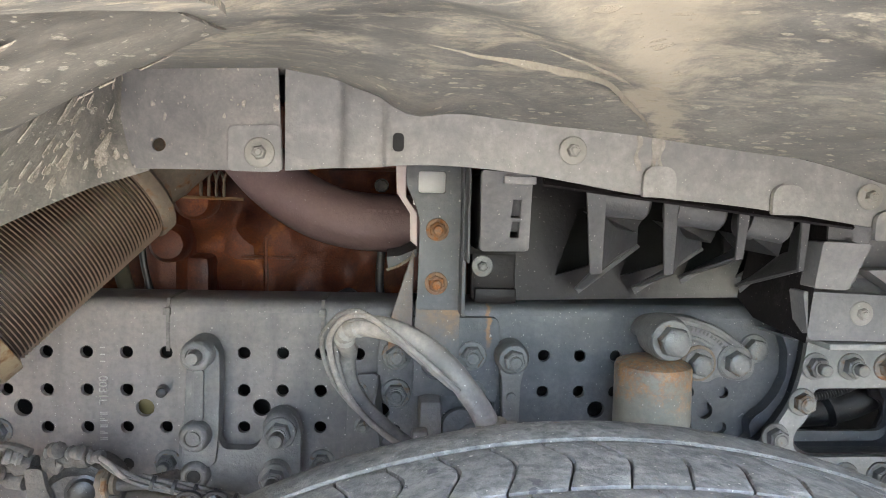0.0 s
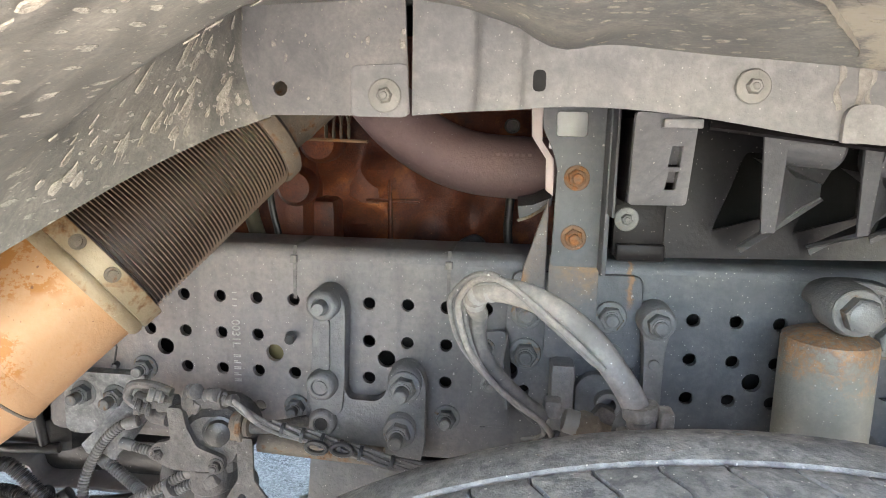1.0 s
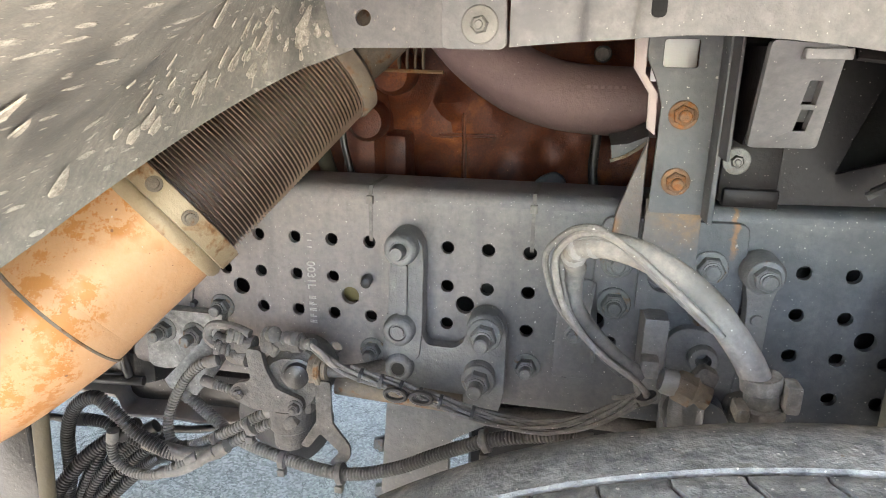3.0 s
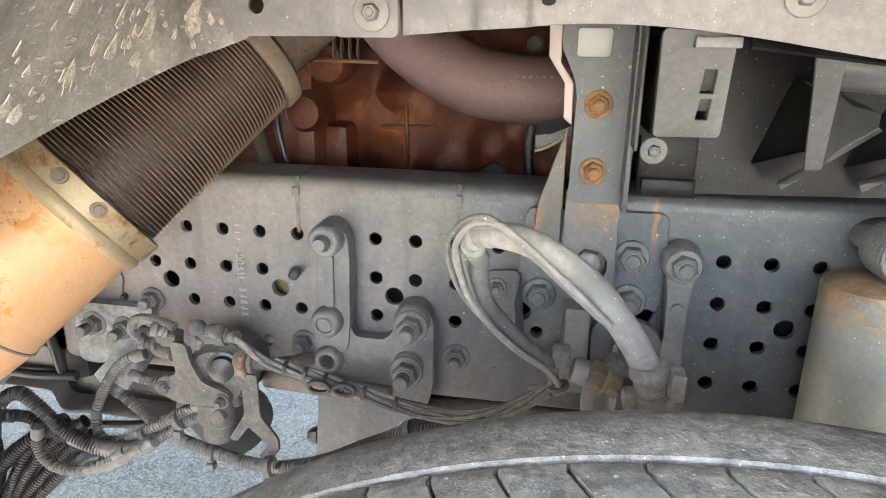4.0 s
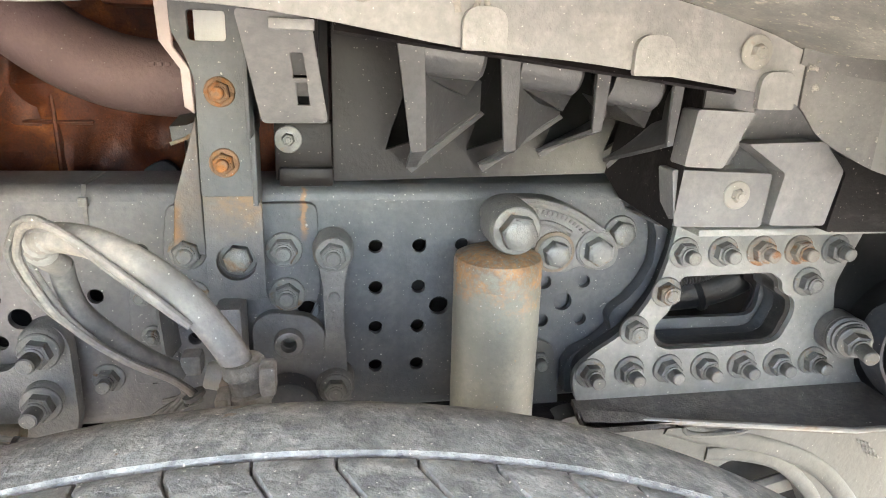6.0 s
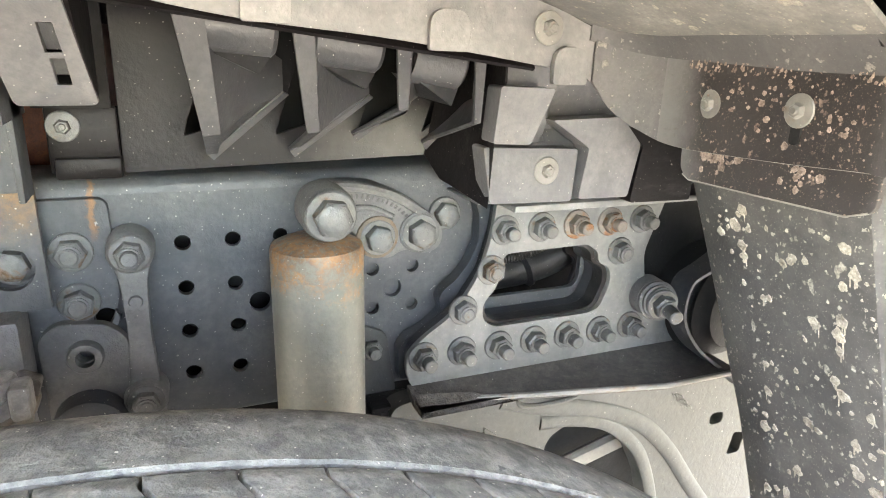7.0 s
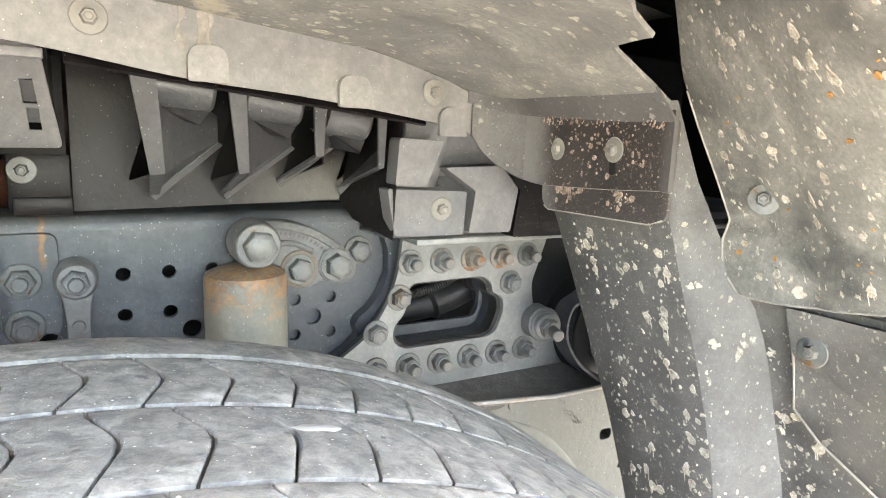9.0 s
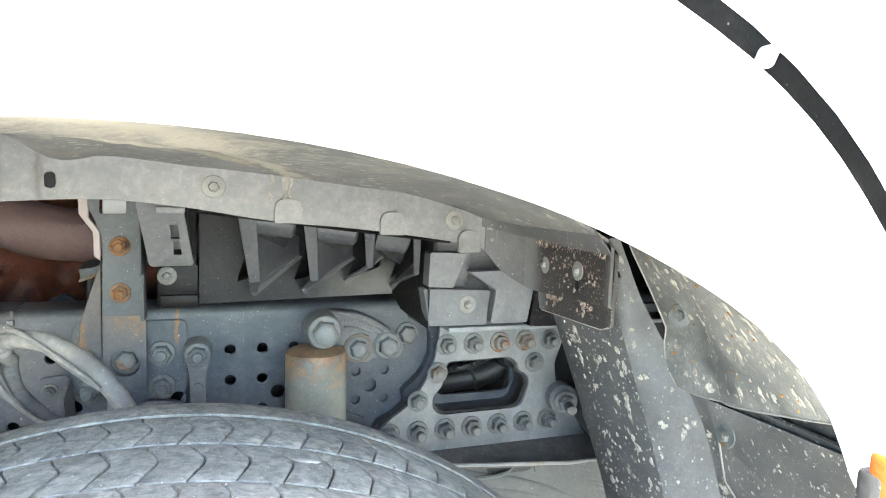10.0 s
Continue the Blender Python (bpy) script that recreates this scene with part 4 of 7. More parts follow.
splashes("runny_mud", shell, rows, shell, SPLASH, scatter(33, 18, 2, (4, 26), (0.8, 4.5), (1.0, 0.6), 0.0022, 0.0075, (1.2, 3.0)), (-0.25, 0.1, -1), (0.45, -0.72, 1.15), 9, 1, label="pale runs of mud by the lower edge")
bm = plate(bmesh.new(), rounded([(0.198, 1.180), (0.184, 1.242), (0.189, 1.2815), (0.332, 1.2815), (0.337, 1.182), (0.292, 1.181)], 0.004), [circle(0.222, 1.203, 0.0065)], -0.2145, -0.2185, 0.0008)
part("inner_flange", bm, FLANGE_F, front, "paler dusty inner flange of the liner")
part("patch", plate(bmesh.new(), rounded([(0.286, 1.180), (0.286, 1.223), (0.3355, 1.225), (0.3365, 1.180)], 0.006), [], -0.2186, -0.2206, 0.0008), PLASTIC_L, front)
screw(front, 0.316, -0.221, 1.198, 0.92)
screw(front, 0.322, -0.30, 1.2725, 0.95, (-84, 0))
outer_f = thing("outer_liner_strip", (0.28, -0.6, 1.22), "mud-crusted outer strip of the front arch liner", "wheel liner")
EDGES = [(-0.586, 0.377, 0.380), (-0.61, 0.369, 0.383), (-0.64, 0.354, 0.386), (-0.67, 0.337, 0.389), (-0.70, 0.32, 0.392), (-0.757, 0.29, 0.395)]
rows = [[Vector((x, y, roof(x, y) - 0.010)) for x in (lerp(a, b, k / 8) for k in range(9))] for y, a, b in EDGES]
part("strip", sheet(bmesh.new(), rows, 0.004), LINER, outer_f)
screw(outer_f, 0.372, -0.64, roof(0.372, -0.64) - 0.011, 0.8, (-80, 0))


# rear: bracket panel, mud flap, rear liner
bracket = thing("flap_bracket", (1.068, -0.34, 1.05), "mud-spattered plastic panel behind the liner corner", "bracket panel")
part("lip", sweep(bmesh.new(), [(1.0665, -0.250, 1.0545), (1.0665, -0.258, 1.0507), (1.0665, -0.33, 1.0525), (1.0665, -0.405, 1.0545), (1.0665, -0.42, 1.0605)], 0.0009, 8), DRIBBLE, bracket, "pale dusty lower edge")
part("panel", yz_plate(rounded([(-0.244, 1.10), (-0.246, 1.060), (-0.256, 1.050), (-0.408, 1.054), (-0.424, 1.062), (-0.426, 1.15), (-0.40, 1.16)], 0.006), [], 1.066, 1.071, 0.001), CORNER, bracket)
grid = [[Vector((1.066, lerp(-0.258, -0.412, a / 10), lerp(1.057, 1.082, b / 4))) for b in range(5)] for a in range(11)]
splashes("dried_mud", bracket, grid, bracket.children[-1], SPLASH_B, scatter(21, 6, 26, (0.6, 9.2), (0.6, 3.7), (0.5, 0.8), 0.0006, 0.0034), (0, 0.2, -1), (0.6, -0.7, 1.1), 7, 2, label="brown dried mud splashes")


def flap_x(z, out=0.0):
    return along([(0.30, 1.255), (0.55, 1.225), (0.80, 1.178), (0.90, 1.150), (1.03, 1.108), (1.10, 1.084), (1.17, 1.076)], z) + out


flap = thing("mud_flap", (1.2, -0.45, 0.3), "black plastic mudguard panel covered in pale mud splashes", "mudguard")
rows, rows_r = [], []
for k in range(37):
    z = lerp(1.168, 0.30, k / 36)
    yi = along([(0.30, -0.36), (0.70, -0.293), (0.875, -0.257), (1.03, -0.234), (1.08, -0.228)], z)
    b = along([(0.3, -0.46), (0.87, -0.425), (1.035, -0.410), (1.08, -0.408), (1.168, -0.406)], z)
    e = along([(0.3, -0.50), (0.87, -0.458), (0.977, -0.452), (1.035, -0.422), (1.139, -0.410), (1.168, -0.408)], z)
    deep = along([(0.3, 0.06), (0.94, 0.055), (0.977, 0.046), (1.035, 0.044), (1.139, 0.016), (1.168, 0.006)], z)
    rows.append([Vector((flap_x(z, o), y, z)) for y, o in ((yi, 0.0), (yi - 0.004, -0.003), (lerp(yi, b, 0.35), -0.001), (lerp(yi, b, 0.7), 0.0), (b + 0.008, 0.0008), (b, 0.006), (lerp(b, e, 0.35), deep * 0.36), (lerp(b, e, 0.8), deep * 0.84), (e, deep))])
    if z < 1.0:
        rows_r.append([Vector((flap_x(z, o), y, z)) for y, o in ((e, deep), (e - 0.006, deep + 0.002), (e - 0.02, deep + 0.001), (-0.55, deep), (-0.62, deep), (-0.69, deep), (-0.755, deep))])
panel = part("panel", sheet(bmesh.new(), [r[:6] for r in rows], 0.004), FLAP, flap)
MOUTH = (0.6, -0.7, 1.1)
splashes("dried_mud", panel, [r[:6] for r in rows], panel, SPLASH, scatter(5, 95, 5, (5.5, 30), (1.25, 4.1), (0.6, 0.25), 0.0009, 0.0060, (0.9, 1.7)), (0, 0, -1), MOUTH, 3, 3, label="pale dried mud splashes with drips")
bent = [[q + Vector((-0.0012, -0.0004, 0)) for q in r[4:]] for r in rows]
strip = part("edge_strip", sheet(bmesh.new(), bent, 0.003), STRIP, flap, "dusty bent edge, paler to paint its soft highlight")
splashes("dried_mud", strip, bent, strip, SPLASH, scatter(8, 16, 2, (4, 30), (0.4, 2.0), (0.5, 0.3), 0.0008, 0.0032, (1.0, 2.0)), (0, 0, -1), MOUTH, 4, 1, label="a few pale mud spots")
outer = part("outer_panel", sheet(bmesh.new(), rows_r, 0.004), FLAP, flap)
splashes("dried_mud", outer, rows_r, outer, SPLASH, scatter(9, 50, 4, (1, 22), (0.5, 5.5), (0.6, 0.3), 0.0012, 0.006, (0.9, 1.5)), (0, 0, -1), MOUTH, 5, 2, label="pale dried mud splashes")
part("upper_panel", sheet(bmesh.new(), [[Vector((flap_x(z, 0.062), y, z)) for y in (-0.50, -0.58, -0.66, -0.755)] for z in (0.985, 1.02, 1.06, 1.10)], 0.004), FLAP, flap)
patch = thing("flap_reinforcement", (1.19, -0.58, 0.85), "bolted muddy rubber patch on the mudguard", "mudguard")
bm = yz_plate(rounded([(-0.497, 0.985), (-0.492, 0.885), (-0.515, 0.862), (-0.62, 0.80), (-0.69, 0.78), (-0.69, 0.99)], 0.004), [], 0.0, 0.006, 0.001)
for v in bm.verts:
    v.co.x += flap_x(v.co.z, 0.045) - 0.006
part("sheet", bm, FLAP, patch)
bm = yz_plate(rounded([(-0.492, 0.99), (-0.496, 0.945), (-0.60, 0.90), (-0.69, 0.865), (-0.69, 0.995)], 0.004), [], 0.0, 0.005, 0.001)
for v in bm.verts:
    v.co.x += flap_x(v.co.z, 0.038) - 0.006
part("strap", bm, FLAP, patch)
part("edge_bead", sweep(bmesh.new(), [(flap_x(z, 0.0375), y, z) for y, z in ((-0.494, 0.987), (-0.4935, 0.93), (-0.4915, 0.886), (-0.515, 0.861), (-0.57, 0.828), (-0.62, 0.80), (-0.69, 0.78))], 0.0012, 8), DRIBBLE, patch, "dust-lined edge")
screw(patch, flap_x(0.955, 0.030), -0.517, 0.955, 0.9, (0, -90), BOLT)
rear = thing("rear_arch_liner", (1.1, -0.58, 1.0), "weathered grey rear arch liner, mud-splashed, with a bolt", "wheel liner")
REAR = [(0.99, 1.151), (1.046, 1.142), (1.104, 1.116), (1.15, 1.092), (1.203, 1.066), (1.27, 1.03), (1.33, 0.97)]
rows = []
for k in range(33):
    f = k / 32
    z0 = lerp(0.99, 1.32, f)
    x0 = along(REAR, z0)
    a = lerp(math.asin((1.073 - ARCH_Z) / LIP_R), math.asin((lip_z(0.80) - ARCH_Z) / LIP_R), f)
    r1 = along(LIP, math.degrees(a)) + 0.001
    x1, z1 = WHEEL_X + r1 * math.cos(a), ARCH_Z + r1 * math.sin(a)
    row = []
    for j in range(17):
        g = j / 16
        y = lerp(along([(0.986, -0.450), (1.01, -0.429), (1.04, -0.427), (1.063, -0.439), (1.10, -0.432), (1.143, -0.425), (1.19, -0.419), (1.245, -0.429), (1.32, -0.436)], z0), LIP_Y, g)
        w = g ** 1.05
        bulge = 0.014 * math.sin(math.pi * min(g * 1.6, 1)) if 0.05 < g else 0.0
        dimple = 0.012 * math.exp(-((y + 0.478) / 0.02) ** 2 - ((z0 - 1.07) / 0.04) ** 2) + 0.010 * math.exp(-((y + 0.52) / 0.012) ** 2)
        row.append(Vector((lerp(x0, x1, g ** lerp(2.0, 1.05, f)) - bulge * 0.5 + dimple, y, lerp(z0, z1, g ** lerp(1.6, 1.05, f)))))
    rows.append(row)
shell = part("shell", sheet(bmesh.new(), rows, -0.004), WEATHERED, rear)
splashes("dried_mud", shell, rows, shell, SPLASH, scatter(41, 120, 5, (0.6, len(rows) - 1.6), (0.6, len(rows[0]) - 1.6), (0.9, 0.9), 0.0008, 0.0056, (0.9, 1.8)), (0.1, 0, -1), MOUTH, 11, 2, label="pale dried mud splashes with drips")
splashes("mud_litter", shell, rows, shell, CLAMP_O, scatter(43, 26, 2, (0.6, len(rows) - 1.6), (0.6, len(rows[0]) - 1.6), (0.5, 0.5), 0.0008, 0.0028), (0.1, 0, -1), MOUTH, 12, raised=0.0014, label="rust-coloured crumbs stuck in the mud")
part("edge_bead", sweep(bmesh.new(), [r[0] for r in rows[18:0:-1]] + rows[0], 0.0011, 8), DRIBBLE, rear, "worn pale rolled edge")
screw(rear, 1.117, -0.482, 1.086, 0.85, (-10, -62), BOLT)

# ---- frame rail ----
rail = thing("frame_rail", (0.5, 0.03, 0.74), "grey painted steel truck frame rail with rows of punched holes", "frame rail")
HOLES = [(-0.10, 0.90), (-0.158, 0.85), (-0.05, 0.90), (0.10, 0.80), (0.40, 0.80), (0.40, 0.95), (0.45, 0.85)]
HOLES += [(0.05 * i, 0.95) for i in (0, 1, 2, 3, 5, 6, 7)] + [(0.05 * i, 0.90) for i in (0, 1, 2, 5, 6, 7)] + [(0.05 * i, 0.85) for i in (0, 1, 2, 3, 5, 7)]
HOLES += [(x, z) for x in (0.65, 0.70, 0.75) for z in (0.95, 0.90, 0.85, 0.80)] + [(x, z) for x in (0.855, 0.905) for z in (0.85, 0.90)]
BIG = [(-0.03, 0.876), (0.123, 0.876), (0.273, 0.877), (0.43, 0.875), (0.573, 0.875), (0.725, 0.875), (0.880, 0.874)]
outer = [(-0.45, 0.755), (1.75, 0.755), (1.75, 1.004), (-0.45, 1.004)]
part("web", plate(bmesh.new(), outer, [circle(x, z, 0.0084) for x, z in HOLES] + [circle(x, z, 0.0118, 18) for x, z in BIG] + [rounded([(1.0, 0.845), (1.0, 0.91), (1.15, 0.91), (1.15, 0.845)], 0.02)], 0.0, 0.008), STEEL, rail)
for name, sgn, z in (("top_flange", 1, 1.004), ("bottom_flange", -1, 0.755)):
    prof = [(0.0, 0.0), (0.0008, 0.006), (0.0036, 0.0115), (0.009, 0.0152), (0.016, 0.0165), (0.085, 0.0165)]
    part(name, sheet(bmesh.new(), [[Vector((x, y, z + sgn * h)) for y, h in prof] for x in (-0.45, 1.75)], 0.007 * sgn), STEEL, rail)
part("backing", plate(bmesh.new(), rounded([(0.835, 0.83), (0.835, 0.92), (0.925, 0.92), (0.925, 0.83)], 0.006), [], 0.0125, 0.016), STEEL_D, rail)
# Near-black sheet put behind the web so its holes read as shaded.
part("inner_web", plate(bmesh.new(), [(0.47, 0.742), (0.985, 0.742), (0.985, 1.018), (0.47, 1.018)], [], 0.083, 0.086), SHADE_DARK, rail)
for x, z in ((0.152, 0.803), (0.353, 0.803), (-0.06, 0.845), (0.852, 0.80)):
    bolt(rail, x, -0.001, z, 1.05, 0.012)
for z in (0.846, 0.896):
    part("clip", lathe(bmesh.new(), (-0.1025, 0.002, z), (0.2, -1, 0), [(0, 0.0045), (0.010, 0.005), (0.013, 0.0035)], 8), BLACK, rail, "black clip in a rail hole")
part("clip_cord", sweep(bmesh.new(), [(-0.102, -0.006, 0.894), (-0.0985, -0.004, 0.872), (-0.1025, -0.006, 0.848)], 0.0013, 6), BLACK, rail, "thin black cord")
for x in (0.153, 0.352):
    tie = thing("cable_tie", (x, 0.0, 0.99), "grey nylon cable tie looped over the rail edge", "cable tie", "cable ties on the rail")
    part("strap", sheet(bmesh.new(), [[Vector((x + dx + 0.002 * (y > 0.01), y, z)) for y, z in ((-0.0015, 0.952), (-0.0025, 0.995), (-0.0015, 1.01), (0.004, 1.0215), (0.02, 1.0235), (0.06, 1.0235))] for dx in (-0.0022, 0.0022)], 0.0012), CONDUIT, tie)
    part("head", block(bmesh.new(), (x - 0.0045, -0.007, 1.000), (x + 0.0045, -0.001, 1.010), 0.001), CONDUIT, tie)
curve = bpy.data.curves.new("stamp", "FONT")
curve.body, curve.size, curve.extrude = "0031L", 0.0155, 0.0008
text = bpy.data.objects.new("stamp", curve)
me = bpy.data.meshes.new_from_object(text)
bpy.data.objects.remove(text)
me.materials.append(CHALK)
ob = new("stamped_text", me)
ob.matrix_basis = Matrix.Translation((0.0655, -0.0008, 0.919)) @ pose(0, 0, 0, 90, 90, 0)
under(ob, rail)
bm = bmesh.new()
for k in range(5):
    z = 0.870 - 0.0085 * k
    block(bm, (0.0660, -0.0010, z - 0.003), (0.0755, 0.001, z - 0.0016))
    block(bm, (0.0660, -0.0010, z - 0.0006), (0.0755 - 0.004 * (k % 2), 0.001, z + 0.0006))
for k in range(3):
    block(bm, (0.067, -0.0008, 0.955 - 0.009 * k), (0.073, 0.001, 0.9563 - 0.009 * k))
part("stamped_marks", bm, CHALK, rail, "worn pale stamped marks", kind="stuff")
stub = thing("pipe_stub", (0.148, -0.01, 0.90), "dirty rubber stub poking from the rail", "stub")
part("body", lathe(bmesh.new(), (0.146, 0.0, 0.901), (0.25, -1, 0.1), [(-0.004, 0.006), (0.006, 0.0075), (0.016, 0.006), (0.024, 0.0065), (0.026, 0.004)], 12), BLACK, stub)
cap = thing("filler_cap", (0.13, 0.05, 0.86), "yellow plastic cap glimpsed behind the rail", "cap")
part("body", lathe(bmesh.new(), (0.116, 0.035, 0.874), (0, -1, 0), [(0, 0.018), (0.012, 0.018), (0.014, 0.015)], 20), YELLOW, cap)

axle = thing("axle_beam", (0.55, 0.15, 0.55), "dark axle beam under the frame rail, shade put into its colour", "axle")
# Beam coloured near-black for the shade under the rail.
part("beam", block(bmesh.new(), (0.275, 0.03, 0.56), (0.95, 0.24, 0.735), 0.02), SHADE_DARK, axle)
part("pipe", sweep(bmesh.new(), spline([(0.28, 0.015, 0.712), (0.38, 0.018, 0.722), (0.46, 0.016, 0.728), (0.60, 0.02, 0.720)], 5), 0.012, 12), GRIME, axle)
# ---- left links and bracket on the rail ----
arm = thing("drop_link_bracket", (0.25, -0.03, 0.66), "cast steel link bracket bolted to the frame rail", "bracket")
bm = bmesh.new()
plate(bm, rounded([(0.170, 0.62), (0.182, 0.79), (0.174, 0.805), (0.178, 0.87), (0.224, 0.87), (0.225, 0.845), (0.231, 0.832), (0.266, 0.831), (0.277, 0.840), (0.281, 0.855), (0.284, 0.868), (0.318, 0.882), (0.329, 0.860), (0.328, 0.77), (0.318, 0.735), (0.262, 0.700), (0.255, 0.52), (0.165, 0.52)], 0.010), [], -0.012, -0.030, 0.002)
part("plate", bm, CAST, arm)
bm = plate(bmesh.new(), rounded([(0.180, 0.81), (0.182, 0.85), (0.187, 0.94), (0.184, 0.965), (0.203, 0.981), (0.226, 0.965), (0.228, 0.94), (0.226, 0.85), (0.222, 0.81)], 0.012), [], -0.010, -0.034, 0.004)
part("link", bm, CAST, arm)
part("link_web", plate(bmesh.new(), rounded([(0.196, 0.872), (0.197, 0.937), (0.209, 0.937), (0.208, 0.872)], 0.004), [], -0.034, -0.0385, 0.0015), CAST, arm)
for x, z, r, d in ((0.203, 0.958, 0.0205, 0.046), (0.199, 0.853, 0.020, 0.042), (0.197, 0.800, 0.019, 0.034), (0.303, 0.861, 0.0225, 0.032), (0.298, 0.800, 0.020, 0.032)):
    part("boss", lathe(bmesh.new(), (x, -0.008, z), (0, -1, 0), [(0, r), (d - 0.009, r * 0.98), (d - 0.004, r * 0.92), (d - 0.0012, r * 0.82), (d, r * 0.66), (d - 0.0005, r * 0.55), (d - 0.003, r * 0.50), (d - 0.003, 0.004)], 28), CAST, arm)
for x, y, z, s in ((0.304, -0.040, 0.8575, 1.25), (0.298, -0.040, 0.797, 1.25)):
    bolt(arm, x, y, z, s, 0.016, turn=12)
for z in (0.677, 0.603):
    part("edge_bolt", lathe(bmesh.new(), (0.172, -0.022, z), (-1, 0, 0), [(0, 0.011), (0.006, 0.011), (0.0062, 0.0085), (0.013, 0.008)], 6), BOLT, arm)
part("pin", lathe(bmesh.new(), (0.203, -0.052, 0.958), (0, -1, 0), [(0, 0.009), (0.010, 0.0085), (0.014, 0.007)], 14), BOLT, arm)
part("pin", lathe(bmesh.new(), (0.199, -0.0485, 0.853), (0, -1, 0), [(0, 0.0085), (0.002, 0.0085)], 14), CAST, arm)
part("pin", lathe(bmesh.new(), (0.197, -0.0405, 0.800), (0, -1, 0), [(0, 0.0085), (0.0008, 0.0085)], 14), SHADE_DARK, arm)

# ---- cab bracket ----
cab = thing("cab_bracket", (0.5, -0.03, 0.9), "grey steel cab bracket with rust stains and rusty bolts", "bracket")
part("lower_plate", plate(bmesh.new(), rounded([(0.472, 0.903), (0.473, 1.03), (0.530, 1.03), (0.531, 0.903)], 0.003), [circle(0.502, 0.945, 0.0205, 24)], -0.022, -0.030, 0.001), STEEL_J, cab)
part("back_plate", plate(bmesh.new(), rounded([(0.425, 0.84), (0.425, 0.955), (0.432, 1.0035), (0.586, 1.0035), (0.588, 0.90), (0.574, 0.868), (0.47, 0.80)], 0.012), [circle(0.45, 0.85, 0.0074), circle(0.43, 0.875, 0.0118), circle(0.573, 0.878, 0.0125)], -0.002, -0.010, 0.001), STEEL, cab)
part("gusset", plate(bmesh.new(), [(0.470, 1.095), (0.443, 1.01), (0.437, 0.95), (0.470, 0.95)], [], -0.012, -0.018, 0.001), STEEL_J, cab)
part("upper_plate", plate(bmesh.new(), rounded([(0.474, 1.018), (0.476, 1.13), (0.470, 1.15), (0.458, 1.175), (0.456, 1.26), (0.528, 1.26), (0.530, 1.018)], 0.004), [rounded([(0.473, 1.166), (0.473, 1.193), (0.507, 1.193), (0.507, 1.166)], 0.004)], -0.034, -0.040, 0.001), STEEL, cab)
part("side_flange", block(bmesh.new(), (0.527, -0.075, 1.016), (0.532, -0.034, 1.26), 0.001), STEEL, cab)
part("left_edge", plate(bmesh.new(), [(0.458, 1.160), (0.472, 1.140), (0.473, 1.098), (0.464, 1.105), (0.463, 1.14), (0.446, 1.165), (0.442, 1.26), (0.458, 1.26)], [], -0.03, -0.036, 0.001), PINK, cab, "faded pinkish edge strip")
part("window_backing", block(bmesh.new(), (0.468, 0.02, 1.15), (0.515, 0.024, 1.21), 0.002), WHITE, cab, "bright white panel behind the bracket window")
for z in (1.120, 1.052):
    bolt(cab, 0.498, -0.040, z, 0.88, 0.012, BOLT_RUST, 20 * z)
for x, z in ((0.45, 0.952), (0.45, 0.90), (0.55, 0.952), (0.551, 0.90)):
    bolt(cab, x, -0.010, z, 1.2, 0.006, BOLT, 400 * (x + z))
bolt(cab, 0.502, -0.010, 0.945, 1.25, 0, BOLT, 10)
foot = thing("hose_bracket", (0.42, -0.02, 0.83), "small dusty steel bracket with two small bolts", "bracket")
part("plate", plate(bmesh.new(), rounded([(0.384, 0.80), (0.388, 0.925), (0.425, 0.928), (0.434, 0.80)], 0.006), [], -0.0102, -0.014, 0.001), STEEL, foot)
part("fin", sheet(bmesh.new(), [[Vector((0.426, -0.014, 0.925)), Vector((0.433, -0.014, 0.845))], [Vector((0.421, -0.045, 0.90)), Vector((0.428, -0.06, 0.845))]], 0.003), STEEL, foot)
bolt(foot, 0.401, -0.014, 0.905, 0.72, 0.008)
bolt(foot, 0.408, -0.014, 0.858, 0.72, 0.008)

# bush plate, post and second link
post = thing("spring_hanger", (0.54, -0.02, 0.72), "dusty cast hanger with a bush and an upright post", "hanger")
part("plate", plate(bmesh.new(), rounded([(0.515, 0.70), (0.512, 0.87), (0.53, 0.884), (0.575, 0.878), (0.592, 0.86), (0.592, 0.70)], 0.012), [circle(0.552, 0.848, 0.008)], -0.010, -0.024, 0.002), CAST, post)
part("bush", lathe(bmesh.new(), (0.552, -0.022, 0.848), (0, -1, 0), [(0, 0.017), (0.010, 0.0165), (0.012, 0.015), (0.012, 0.009), (0.002, 0.009)], 22, False), CAST, post)
bm = block(bmesh.new(), (0.480, -0.06, 0.80), (0.508, -0.012, 0.905), 0.006)
part("post", bm, CAST, post)
part("saddle", lathe(bmesh.new(), (0.55, -0.02, 0.775), (0, -1, 0), [(0, 0.035), (0.03, 0.034), (0.033, 0.03)], 24), STEEL_D, post)
link2 = thing("shackle_link", (0.602, -0.03, 0.76), "forged dog-bone link bolted to the frame rail", "link")
part("arm", plate(bmesh.new(), rounded([(0.582, 0.955), (0.590, 0.92), (0.592, 0.86), (0.586, 0.80), (0.582, 0.77), (0.602, 0.755), (0.622, 0.77), (0.617, 0.80), (0.613, 0.86), (0.614, 0.92), (0.623, 0.955), (0.602, 0.972)], 0.014), [], -0.004, -0.026, 0.004), CAST, link2)
for z in (0.953, 0.792):
    part("boss", lathe(bmesh.new(), (0.602, -0.004, z), (0, -1, 0), [(0, 0.0225), (0.026, 0.0215), (0.030, 0.019), (0.030, 0.01)], 24), CAST, link2)
bolt(link2, 0.602, -0.033, 0.953, 1.15, 0.007, BOLT, 15)
